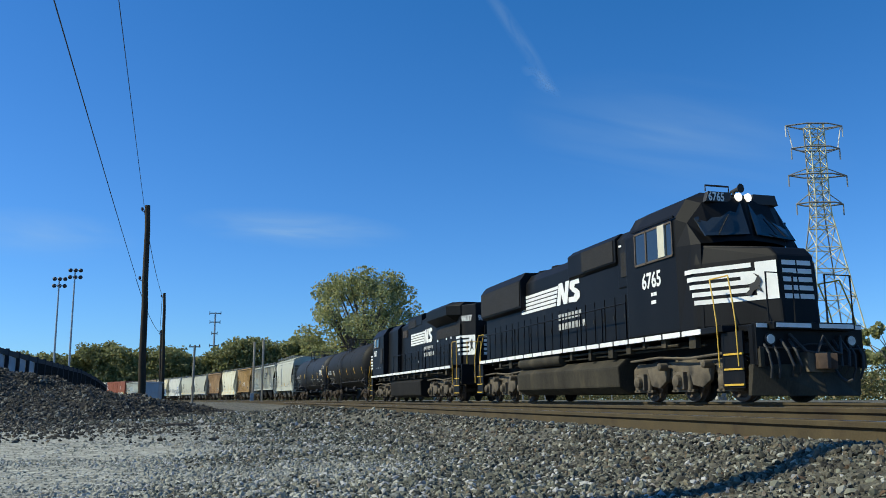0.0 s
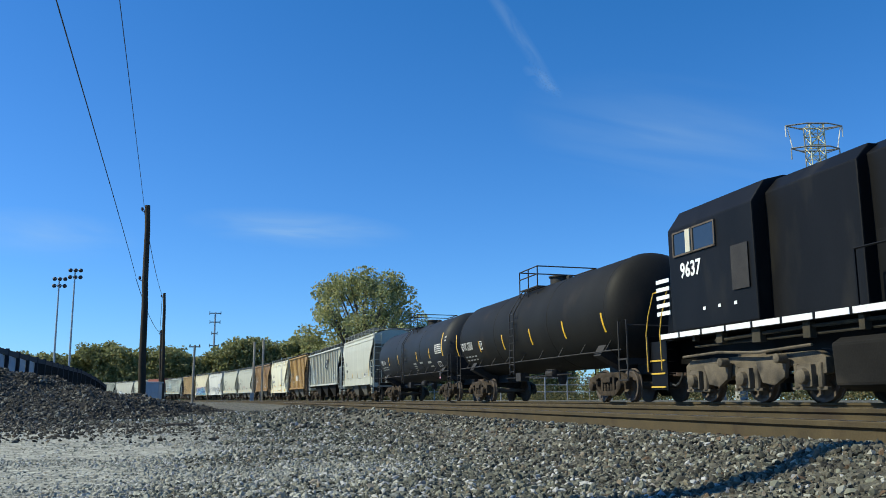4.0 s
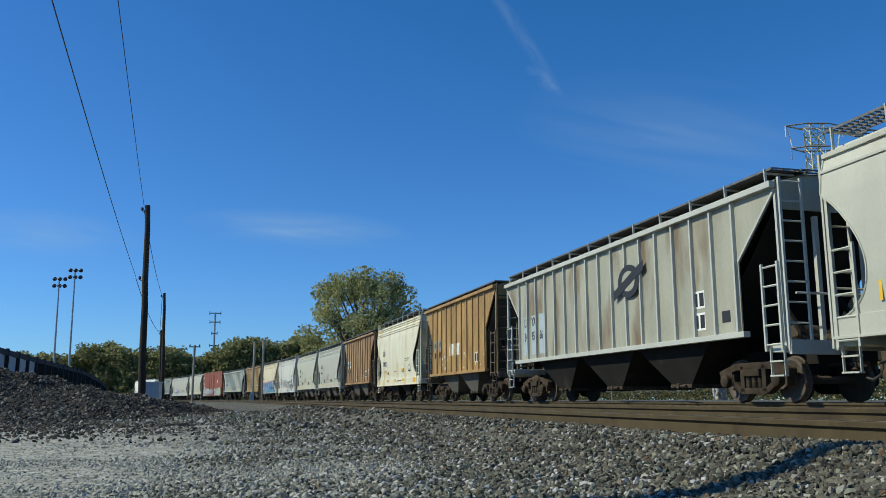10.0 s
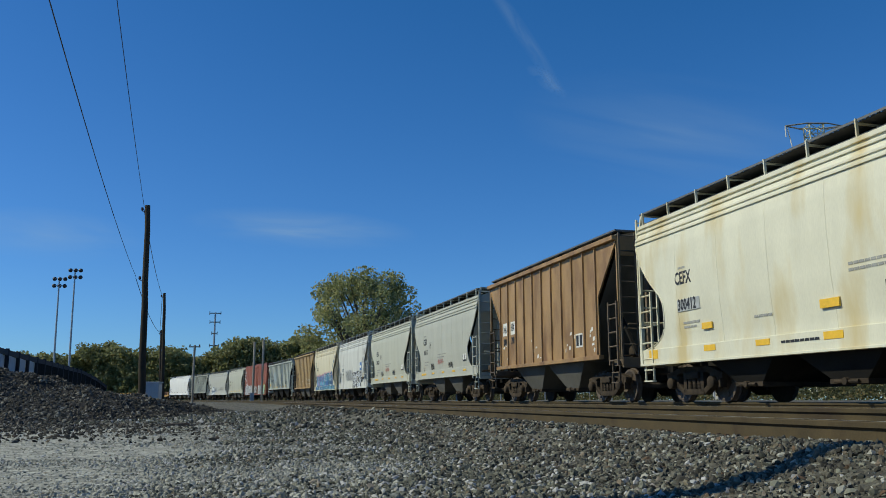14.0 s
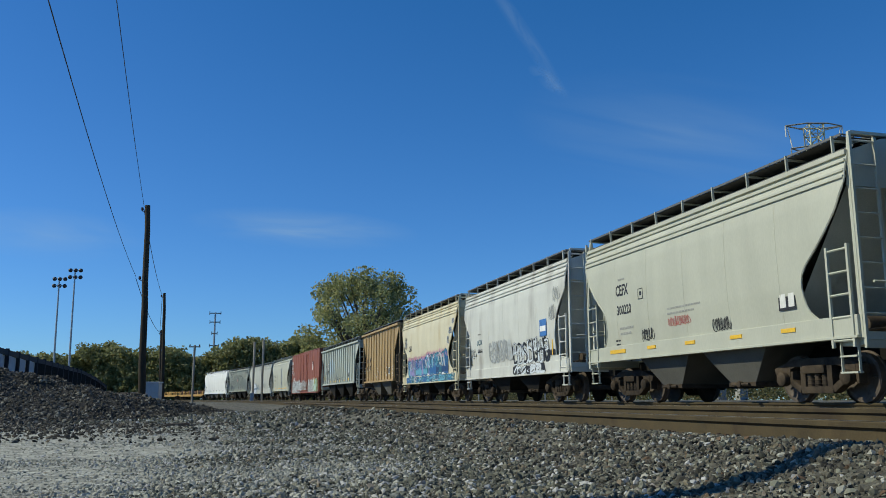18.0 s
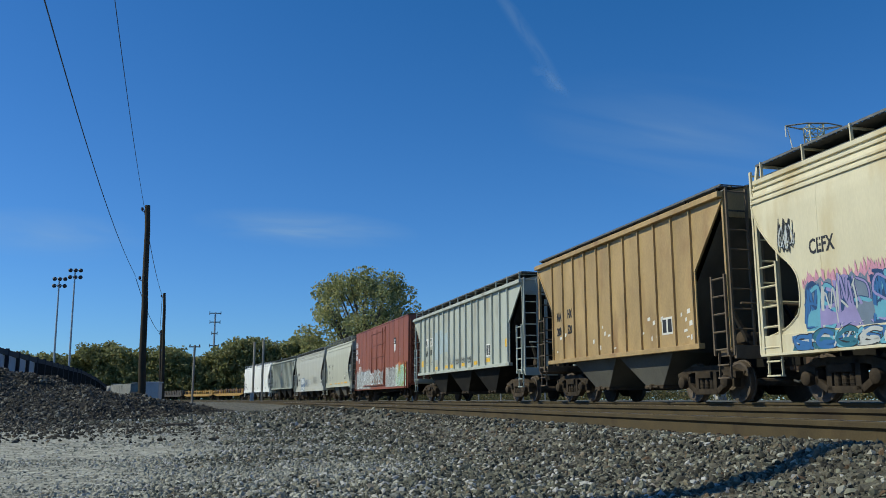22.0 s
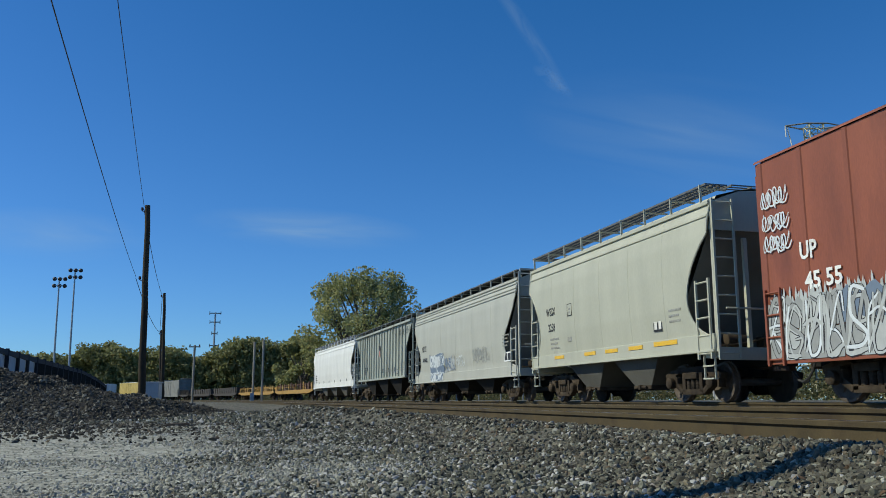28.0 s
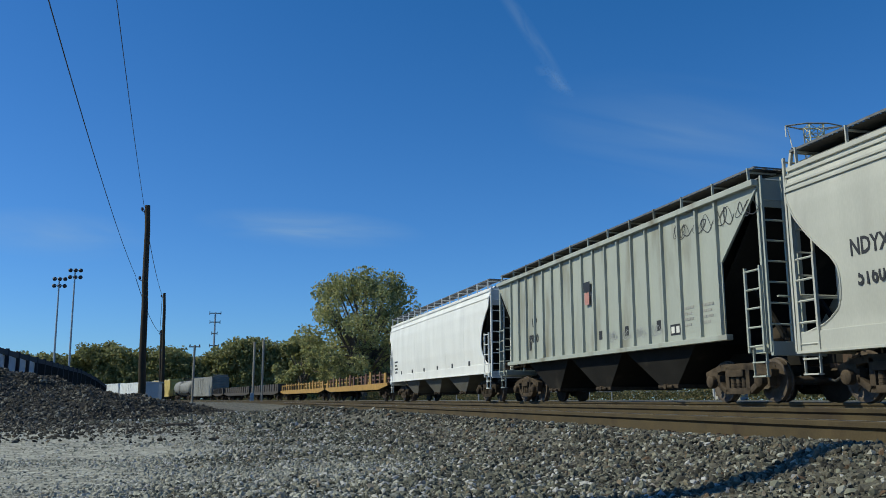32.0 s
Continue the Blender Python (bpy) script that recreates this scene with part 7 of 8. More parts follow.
# ---- tank cars ----
def tank_car(label, L, paint, r=1.48, zc=2.52, head=0.75, mark="", num_x=0.0, dome_x=0.0):
    car = tagged(new("tank_car"), label, "tank car", "cars of the freight train")
    c = L / 2 - head
    prof = [(-c - head, 0.02)] + [(-c - head * math.cos(a), r * math.sin(a)) for a in [i * math.pi / 2 / 9 for i in range(1, 10)]]
    prof += [(x, r) for x in (-c * 0.5, 0.0, c * 0.5)] + [(-x, q) for x, q in reversed(prof)]
    part("tank", Shape().lathe(prof, 48, "x", (0, 0, zc)), paint, car, smooth=30)
    for x in (-c + 0.05, -c * 0.36, c * 0.4, c - 0.05):
        part("weld_band", Shape().lathe([(x - 0.03, r), (x - 0.02, r + 0.009), (x + 0.02, r + 0.009), (x + 0.03, r)], 48, "x", (0, 0, zc)), paint, car, smooth=30)
    # manway with railing
    part("manway", Shape().lathe([(zc + r - 0.06, 0.36), (zc + r + 0.22, 0.36), (zc + r + 0.22, 0.42), (zc + r + 0.27, 0.42), (zc + r + 0.3, 0.1)], 18, "z", (dome_x, 0, 0)), M_DARK, car, smooth=30)
    for d, rr in ((-0.6, 0.1), (0.55, 0.12)):
        part("valve", Shape().lathe([(zc + r - 0.08, rr), (zc + r + 0.2, rr), (zc + r + 0.26, rr * 0.5)], 10, "z", (dome_x + d, 0.15, 0)), M_DARK, car, smooth=30)
    part("platform", grating(dome_x - 1.15, dome_x + 0.65, -1.15, -0.6, zc + r - 0.22), M_DARK, car)
    part("platform", grating(dome_x - 1.15, dome_x + 0.65, 0.6, 1.15, zc + r - 0.22), M_DARK, car)
    rl = Shape()
    zb, zt = zc + r - 0.25, zc + r + 0.52
    for s in (-1, 1):
        for zz in (zt, (zb + zt) / 2 + 0.1):
            rl.tube([(dome_x - 1.15, s * 1.15, zz), (dome_x + 0.65, s * 1.15, zz)], 0.024, 5)
        for x in (-1.15, -0.25, 0.65):
            rl.tube([(dome_x + x, s * 1.15, zb - 0.3), (dome_x + x, s * 1.15, zt)], 0.024, 5)
    for x in (-1.15, 0.65):
        rl.tube([(dome_x + x, -1.15, zt), (dome_x + x, 1.15, zt)], 0.024, 5)
    part("safety_railing", rl, M_DARK, car)
    # ladder up the side to the platform, following the barrel
    for s in (-1, 1):
        ld = Shape()
        for d in (-0.22, 0.22):
            ld.tube([(dome_x - 0.6 + d, s * (r + 0.1), zz) for zz in (0.95, zc, zc + 0.5)] + [(dome_x - 0.6 + d, s * 1.15, zc + r - 0.2)], 0.024, 5)
        for i in range(9):
            zz = 1.05 + i * 0.26
            ld.tube([(dome_x - 0.82, s * (r + 0.1), zz), (dome_x - 0.38, s * (r + 0.1), zz)], 0.018, 5)
        part("ladder", ld, M_DARK, car)
        # running board, long grab rail and its brackets low on the side
        part("side_rail", rail_line([(-c - 0.6, s * 1.42, 1.42), (c + 0.6, s * 1.42, 1.42)], 0.022), M_DARK, car)
        for i in range(9):
            x = -c + 0.4 + i * (2 * c - 0.8) / 8
            part("rail_bracket", rail_line([(x, s * 1.42, 1.42), (x + 0.1, s * 1.28, 1.72)], 0.018), M_DARK, car)
    # stub sills, bolsters, end platforms
    for s in (-1, 1):
        part("stub_sill", Shape().box(min(s * (c - 2.5), s * (c + head + 0.1)), max(s * (c - 2.5), s * (c + head + 0.1)), -0.25, 0.25, 0.78, 1.2), M_DARK, car, bevel=0.015)
        xb = s * (L / 2 - 1.75)
        part("saddle", Shape().prism([(-1.4, 1.32), (-1.2, 1.66), (-0.7, 1.22), (0.7, 1.22), (1.2, 1.66), (1.4, 1.32), (0.5, 0.86), (-0.5, 0.86)], xb - 0.25, xb + 0.25, "x"), M_DARK, car, bevel=0.015)
        xe = s * (L / 2 + 0.25)
        part("end_platform", grating(min(xe, xe - s * 0.55), max(xe, xe - s * 0.55), -1.45, 1.45, 1.12), M_DARK, car)
        er = Shape()
        er.tube([(xe, -1.45, 0.55), (xe, -1.45, 2.2), (xe - s * 0.5, -1.45, 2.2), (xe - s * 0.5, -1.45, 0.55)], 0.024, 5)
        er.tube([(xe, 1.45, 0.55), (xe, 1.45, 2.2), (xe - s * 0.5, 1.45, 2.2), (xe - s * 0.5, 1.45, 0.55)], 0.024, 5)
        er.tube([(xe, -1.45, 2.05), (xe, 1.45, 2.05)], 0.024, 5)
        for z in (0.58, 0.85):
            for y in (-1.45, 1.45):
                er.tube([(xe, y, z), (xe - s * 0.5, y, z)], 0.022, 5)
        er.box(min(xe, xe - s * 0.1), max(xe, xe - s * 0.1), -1.45, 1.45, 1.0, 1.14)
        part("end_railing", er, M_DARK, car)
        add_truck(car, xb)
    part("bottom_outlet", Shape().lathe([(0.62, 0.12), (0.75, 0.16), (1.1, 0.2)], 12, "z", (dome_x, 0, 0)), M_DARK, car, smooth=30)
    br = Shape().lathe([(-0.5, 0.04), (-0.48, 0.15), (0.1, 0.15), (0.15, 0.05)], 10, "x", (1.8, -0.9, 0.95))
    br.tube([(-3.2, -0.85, 0.9), (3.2, -0.85, 0.9)], 0.03)
    br.box(-1.6, -1.1, -1.05, -0.7, 0.75, 1.05)
    part("brake_gear", br, M_DARK, car, smooth=30)
    couplers(car, L / 2 + 0.35)
    return car


def on_tank(car, shape_xz, mat, r, zc, name, label=""):
    """A painted mark bent round the barrel: shape_xz is a list of quads (x0, x1, z0, z1)."""
    for x0, x1, z0, z1 in shape_xz:
        zs = [z0 + (z1 - z0) * i / 5 for i in range(6)]
        row = lambda x: [(x, -math.sqrt(max(0.01, (r + 0.008) ** 2 - (z - zc) ** 2)), z) for z in zs]
        part(name, Shape().grid([row(x0), row(x1)]), mat, car, label)


def tank_text(car, text, size, x, z, r, zc, mat):
    """Writing wrapped round the barrel."""
    ob = lettering(text, size, mat, car, Matrix.Identity(4), 0.6, label="white reporting mark")
    me = ob.data
    for v in me.vertices:
        zz = z + v.co.y
        v.co = (x + v.co.x, -math.sqrt(max(0.01, (r + 0.008) ** 2 - (zz - zc) ** 2)), zz)
    return ob


# ---- boxcar and flats ----
def boxcar(label, L, paint, H=4.55, base=0.95, door=True, doors_x=(-2.3, 2.0), roof_paint=None):
    car = tagged(new("boxcar"), label, "boxcar", "cars of the freight train")
    half = L / 2
    part("body", Shape().prism([(-1.525, base), (-1.525, H), (-1.44, H + 0.02), (0, H + 0.16), (1.44, H + 0.02), (1.525, H), (1.525, base)], -half, half, "x"), paint, car, bevel=0.015)
    part("roof", Shape().grid([[(x, y, z) for y, z in ((-1.56, H + 0.0), (-1.53, H + 0.06), (0, H + 0.2), (1.53, H + 0.06), (1.56, H + 0.0))] for x in (-half - 0.02, half + 0.02)]), roof_paint or paint, car)
    post = mesh_of("side_post", Shape().prism([(-0.07, 0), (0.07, 0), (0.05, 0.022), (-0.05, 0.022)], base, H - 0.02, "z"), paint)
    for s in (-1, 1):
        for x in [-half + 0.15 + i * 1.22 for i in range(int((L - 0.3) / 1.22) + 1)]:
            if door and doors_x[0] - 0.15 < x < doors_x[1] + 0.15:
                continue
            p = part("side_post", post, None, car)
            p.matrix_basis = pose(x, s * 1.525, 0, 0, 0, 0 if s > 0 else 180)
        part("side_sill", Shape().box(-half, half, min(s * 1.47, s * 1.545), max(s * 1.47, s * 1.545), base - 0.22, base + 0.04), paint, car, bevel=0.01)
        if door:
            d = Shape().box(doors_x[0], doors_x[1], min(s * 1.5, s * 1.57), max(s * 1.5, s * 1.57), base + 0.1, H - 0.15)
            dr = part("door", d, paint, car, "sliding plug door", bevel=0.01)
            for i in range(5):
                z = base + 0.3 + i * (H - base - 0.7) / 4
                part("door_batten", Shape().box(doors_x[0] + 0.1, doors_x[1] - 0.1, min(s * 1.57, s * 1.61), max(s * 1.57, s * 1.61), z - 0.035, z + 0.035), paint, dr)
            for x in (doors_x[0] + 0.5, (doors_x[0] + doors_x[1]) / 2, doors_x[1] - 0.5):
                part("lock_bar", rail_line([(x, s * 1.62, base + 0.1), (x, s * 1.62, H - 0.2)], 0.025), paint, dr)
            part("door_track", Shape().box(doors_x[0] - 2.2, doors_x[1] + 0.2, min(s * 1.5, s * 1.62), max(s * 1.5, s * 1.62), base + 0.02, base + 0.09), paint, car)
    corr = mesh_of("end_corrugation", Shape().prism([(0, -0.11), (0, 0.11), (0.06, 0.05), (0.06, -0.05)], -1.3, 1.3), paint)
    for s in (-1, 1):
        for i in range(12):
            c = part("end_corrugation", corr, None, car)
            c.matrix_basis = pose(s * half, 0, base + 0.25 + i * 0.29, 0, 0, 0 if s > 0 else 180)
        for y in (-1.2, 1.2):
            part("end_ladder", ladder(s * (half + 0.12), y, 0.8, H - 0.2, 0.42, "y", 8), paint, car)
        for y in (-1.58, 1.58):
            part("side_ladder", ladder(s * (half - 0.35), y, 0.7, 2.2, 0.45, "x", 4), paint, car)
        add_truck(car, s * (half - 2.2))
    part("underframe", Shape().box(-half - 0.3, half + 0.3, -0.3, 0.3, 0.72, base).box(-half + 3.8, half - 3.8, -1.0, 1.0, 0.6, base - 0.05), M_UNDER, car)
    couplers(car, half + 0.15)
    return car


def flat_car(label, L, paint, stakes=True, low=False, rack_paint=None):
    car = tagged(new("flat_car"), label, "flat car", "cars of the freight train")
    half = L / 2
    for s in (-1, 1):
        part("side_sill", Shape().prism([(-half, 0.95), (-half + 2.5, 0.72), (half - 2.5, 0.72), (half, 0.95), (half, 1.12), (-half, 1.12)], min(s * 1.38, s * 1.46), max(s * 1.38, s * 1.46)), paint, car, bevel=0.01)
    dk = Shape()
    n = int(L / 0.6)
    for i in range(n):
        dk.box(-half + i * L / n, -half + (i + 0.95) * L / n, -1.38, 1.38, 1.08, 1.14)
    part("deck", dk, rack_paint or paint, car, "worn plank deck")
    part("centre_sill", Shape().box(-half - 0.3, half + 0.3, -0.3, 0.3, 0.7, 1.06), M_UNDER, car)
    if stakes:
        for i in range(16):
            w, h = (0.42, 0.12, 0.34, 0.5)[i % 4], 0.62 + 0.16 * ((i * 7) % 5) / 4
            for s in (-1, 1):
                x = -half + 0.9 + i * (L - 1.8) / 15
                part("stake", Shape().box(x - w / 2, x + w / 2, s * 1.36 - 0.05, s * 1.36 + 0.05, 1.1, 1.14 + h), rack_paint if i % 3 else paint, car, bevel=0.01)
        part("load_rail", Shape().box(-half + 0.6, half - 0.6, -1.33, -1.25, 1.62, 1.72).box(-half + 0.6, half - 0.6, 1.25, 1.33, 1.62, 1.72), rack_paint or paint, car)
    if low:
        for s in (-1, 1):
            part("gondola_side", Shape().box(-half + 0.2, half - 0.2, min(s * 1.36, s * 1.42), max(s * 1.36, s * 1.42), 1.12, 2.0), paint, car)
        for x in (-half + 0.2, half - 0.26):
            part("gondola_end", Shape().box(x, x + 0.06, -1.36, 1.36, 1.12, 2.0), paint, car)
        rib = mesh_of("side_post", Shape().box(-0.06, 0.06, -0.05, 0.05, 1.1, 2.02), paint)
        for i in range(12):
            for s in (-1, 1):
                o = part("side_post", rib, None, car)
                o.location = (-half + 0.8 + i * (L - 1.6) / 11, s * 1.46, 0)
    for s in (-1, 1):
        add_truck(car, s * (half - 2.3))
    couplers(car, half + 0.12)
    return car


# ---- the train: each car at its place along the line when the clip begins ----
TRAIN = []


def join_train(car, front, rear):
    TRAIN.append((car, (front + rear) / 2))
    return car


def hopper_paint(name, base, stain, at=0.6, spread=0.12, streak=0.85, scale=1.3):
    return material(name, base, 0.55, 0, spread, scale, 45, 0.05, stain, at, streak=streak)


FY = lambda z: flow_y(z / 1.085) + 0.004

join_train(lead_locomotive(), 14.63, 34.45)
join_train(second_locomotive(), 36.86, 57.97)

t1 = join_train(tank_car("long satin black tank car with white lettering", 15.9, M_TANK1, 1.6, 2.66, dome_x=0.4), 59.21, 75.08)
tank_text(t1, "NDYX 125566", 0.34, -7.2, 2.17, 1.6, 2.66, M_WHITE)
on_tank(t1, [(-6.9 + 0.42 * (i % 4), -6.62 + 0.42 * (i % 4), 1.86 - 0.14 * (i // 4), 1.92 - 0.14 * (i // 4)) for i in range(8)], M_FAINT, 1.6, 2.66, "writing_bar")
on_tank(t1, [(x, x + 0.1, 1.95, 2.5) for x in (-1.7, 1.2, 4.1, 6.9)] + [(-7.9, -7.8, 2.0, 2.95), (-4.62, -4.53, 2.0, 2.45)], M_REFLECT, 1.6, 2.66, "reflector", "yellow reflective stripes")
on_tank(t1, [(-4.5, -4.2, 2.1, 2.45)], M_WHITE, 1.6, 2.66, "stencil_border")
on_tank(t1, [(-4.46, -4.24, 2.14, 2.41)], M_BLACKLETTER, 1.604, 2.66, "stencil")
on_tank(t1, [(-4.4, -4.3, 2.2, 2.36)], M_GREYLETTER, 1.608, 2.66, "writing_bar")
t2 = join_train(tank_car("blue-black tank car with white stencils and top railing", 16.3, M_TANK2, 1.6, 2.66, dome_x=0.2), 76.73, 92.91)
tank_text(t2, "CRGX 16134", 0.26, -6.75, 2.22, 1.6, 2.66, M_WHITE)
on_tank(t2, [(-6.6 + 0.5 * (i % 3), -6.2 + 0.5 * (i % 3), 2.02 - 0.13 * (i // 3), 2.07 - 0.13 * (i // 3)) for i in range(6)], M_FAINT, 1.6, 2.66, "writing_bar")
on_tank(t2, [(x, x + 0.09, 2.1, 2.62) for x in (-4.65, -2.16, 2.2, 4.82)] + [(7.2, 7.32, 2.15, 3.25)], M_REFLECT, 1.6, 2.66, "reflector", "yellow reflective stripes")
on_tank(t2, [(6.0, 7.1, 2.3, 2.74), (5.9, 6.55, 1.68, 1.92)], M_PATCH, 1.6, 2.66, "stencil_border")
on_tank(t2, [(6.06 + 0.26 * i, 6.28 + 0.26 * i, 2.34 + 0.1 * j, 2.4 + 0.1 * j) for i in range(4) for j in range(4)] + [(5.96, 6.2, 1.71, 1.89), (6.24, 6.5, 1.71, 1.89)], M_BLACKLETTER, 1.604, 2.66, "stencil")
on_tank(t2, [(7.75, 8.05, 2.95, 3.05), (7.75, 8.05, 2.8, 2.88), (4.2, 4.85, 1.9, 2.0), (4.4, 5.0, 1.72, 1.78), (1.2, 1.8, 1.95, 2.02), (2.6, 3.2, 1.95, 2.03)] + [(1.2, 1.8 - 0.1 * i, 1.84 - 0.1 * i, 1.88 - 0.1 * i) for i in range(3)], M_FAINT, 1.6, 2.66, "writing_bar")
on_tank(t2, [(-0.62, -0.1, 1.1, 4.0)], M_DARK, 1.605, 2.66, "spill_stain", "dark spill stain below the manway")
part("placard_holder", Shape().prism([(6.5, 1.3), (6.7, 1.55), (6.9, 1.3), (6.7, 1.05)], -1.5, -1.47), M_DARK, t2)
part("placard_holder_mark", Shape().box(6.6, 6.8, -1.505, -1.501, 1.08, 1.16), SPRAYS["pink"], t2)

# pale grey hopper
P = hopper_paint("pale_green_grey_paint", (0.45, 0.45, 0.375), (0.38, 0.36, 0.28), 0.62)
# its slope sheets repeat the pale paint, darkened for the shade there
c = join_train(curved_hopper("pale grey curved-side covered hopper, clean paint", 11.1, P, 2, 4.39, material("shaded_grey_slope_paint", (0.16, 0.16, 0.14), 0.6, 0, 0.2, 1.5, 40, 0.1), hood=False), 94.6, 105.7)
lettering("TILX", 0.25, M_BLACKLETTER, c, side_text(-4.05, 2.62, -FY(2.7)), 0.72)
lettering("329677", 0.24, M_BLACKLETTER, c, side_text(-3.93, 2.12, -FY(2.2)), 0.72)
stripe_marks(c, (-4.35, -1.56, 0.29, 2.05), 1.67, 0.45, -FY(1.9))
stripe_marks(c, (4.28,), 1.7, 0.98, -FY(2.2))
placard(c, 2.73, 1.66, 0.5, 0.3, -FY(1.8), M_WHITE, M_BLACKLETTER)
bars(c, -3.95, 1.98, 3, 0.75, M_FAINT, FY, 0.13, 0.045)
bars(c, 3.45, 2.12, 3, 0.62, M_FAINT, FY, 0.14, 0.05)
bars(c, -2.9, 2.5, 2, 0.2, M_FAINT, FY, 0.12, 0.05)
bars(c, 0.5, 1.62, 1, 1.3, M_FAINT, FY, 0.12, 0.04)
bars(c, -2.6, 1.66, 2, 0.3, M_FAINT, FY, 0.12, 0.04)

# weathered ribbed hopper
P = hopper_paint("weathered_grey_paint", (0.34, 0.335, 0.26), (0.17, 0.12, 0.065), 0.5, 0.25)
R = hopper_paint("pale_rib_paint", (0.46, 0.47, 0.42), (0.3, 0.25, 0.16), 0.66)
c = join_train(ribbed_hopper("weathered grey ribbed covered hopper with rust streaks", 16.1, P, R, 3, 17, 4.33, 1.42, 1.35), 107.1, 123.2)
ring = [(1.9 + 0.6 * math.cos(k * math.tau / 20), 3.17 + 0.44 * math.sin(k * math.tau / 20)) for k in range(20)]
part("emblem", Shape().prism(ring, -1.583, -1.578), M_BLACKLETTER, c, "dark round emblem with a slanted bar")
part("emblem_field", Shape().prism([(1.9 + (x - 1.9) * 0.62, 3.17 + (z - 3.17) * 0.62) for x, z in ring], -1.588, -1.584), P, c)
part("emblem_bar", Shape().prism([(1.05, 2.72), (1.05, 2.98), (2.75, 3.62), (2.75, 3.36)], -1.593, -1.589), M_BLACKLETTER, c)
for x in (-6.3, -5.55, -4.8):
    part("patch", Shape().box(x, x + 0.52, -1.508, -1.502, 1.6, 2.95), M_BLUEPATCH, c, "faded blue paint patch")
for i, (x, w) in enumerate(((-6.2, "LN"), (-5.5, "YX"), (-6.2, "34"), (-5.5, "95"), (-4.75, "66"))):
    lettering(w, 0.3, M_BLACKLETTER, c, side_text(x, 2.6 if i < 2 else 2.1, -1.51), 0.7)
placard(c, 4.85, 2.1, 0.5, 0.4, -1.502, M_WHITE, M_BLACKLETTER)
placard(c, 4.85, 1.6, 0.5, 0.4, -1.502, M_WHITE, M_BLACKLETTER)
part("patch", Shape().box(6.0, 6.3, -1.508, -1.502, 1.7, 1.95), M_BLACKLETTER, c)


def short_ribbed(label, name, base, stain, front, rear, at, marks, number, letter, patch=None):
    P = hopper_paint(name, base, stain, at, 0.32, 0.7, 1.5)
    L = rear - front
    c = join_train(ribbed_hopper(label, L, P, P, 2, 11, 4.55, 1.28, 1.25), front, rear)
    gap = (L - 2.66) / 10
    xs = -L / 2 + 1.33 + 0.1 + gap * 0.16
    if patch:
        for x in (xs, xs + gap):
            part("patch", Shape().box(x, x + 0.62, -1.508, -1.502, 2.44, 2.92), patch, c, "pale paint patch")
    lettering(marks[0], 0.28, letter, c, side_text(xs + 0.06, 2.55, -1.51), 0.62)
    lettering(marks[1], 0.28, letter, c, side_text(xs + 0.06 + gap, 2.58, -1.51), 0.62)
    lettering(number[0], 0.26, M_BLACKLETTER, c, side_text(xs + 0.06, 2.08, -1.51), 0.62)
    lettering(number[1], 0.26, M_BLACKLETTER, c, side_text(xs + 0.06 + gap, 2.1, -1.51), 0.62)
    for i in range(22):
        x, z = -L / 2 + 1.5 + (L - 3.0) * abs(math.sin(i * 2.7 + L)), 1.42 + 0.62 * abs(math.sin(i * 1.9)) ** 1.6
        w, h = 0.06 + 0.1 * abs(math.sin(i * 3.3)), 0.05 + 0.09 * abs(math.cos(i * 2.2))
        part("patch", Shape().prism([(x, z), (x + w, z + 0.02), (x + w * 0.9, z + h), (x + w * 0.1, z + h * 0.85)], -1.506, -1.502), M_PATCH, c)
    placard(c, 2.7, 1.62, 0.5, 0.42, -1.502, M_PATCH, M_BLACKLETTER)
    return c


c = short_ribbed("orange-brown ribbed covered hopper with a white patch", "orange_brown_paint", (0.37, 0.225, 0.072), (0.21, 0.115, 0.04), 124.55, 135.5, 0.5, ("NA", "HX"), ("200", "592"), M_TEAL, material("pale_teal_patch", (0.22, 0.26, 0.25), 0.7))
for x in (-1.15, -0.22):
    part("patch", Shape().prism([(x, 2.06), (x + 0.66, 2.08), (x + 0.7, 2.6), (x + 0.12, 2.62), (x, 2.5)], -1.508, -1.502), M_PATCH, c, "white paint patch")
P = hopper_paint("cream_white_paint", (0.66, 0.635, 0.49), (0.56, 0.46, 0.24), 0.52)
c = join_train(curved_hopper("cream white curved-side covered hopper with yellow stains", 10.9, P, 2, 4.45, material("pale_slope_paint", (0.6, 0.59, 0.5), 0.6, 0, 0.2, 1.5, 40, 0.1, (0.2, 0.19, 0.16), 0.64)), 136.9, 147.8)
M_NUMBERPATCH = material("grey_number_patch", (0.36, 0.37, 0.36), 0.7)
lettering("CEFX", 0.3, M_BLACKLETTER, c, side_text(-3.53, 2.75, -FY(2.8)), 0.72)
part("patch", Shape().box(-3.48, -2.52, -FY(2.3) - 0.003, -FY(2.3), 2.1, 2.38), M_NUMBERPATCH, c)
lettering("300412", 0.27, M_BLACKLETTER, c, side_text(-3.46, 2.13, -FY(2.3) - 0.006), 0.72)
bars(c, -3.3, 1.85, 2, 0.7, M_FAINT, FY)
bars(c, 2.2, 2.4, 2, 1.2, M_FAINT, FY, 0.11, 0.05)
bars(c, -0.6, 1.75, 1, 0.6, M_FAINT, FY)
bars(c, -3.35, 3.15, 1, 0.32, M_FAINT, FY)
placard(c, 2.98, 1.66, 0.46, 0.34, -FY(1.95), M_BLACKLETTER, M_PATCH)
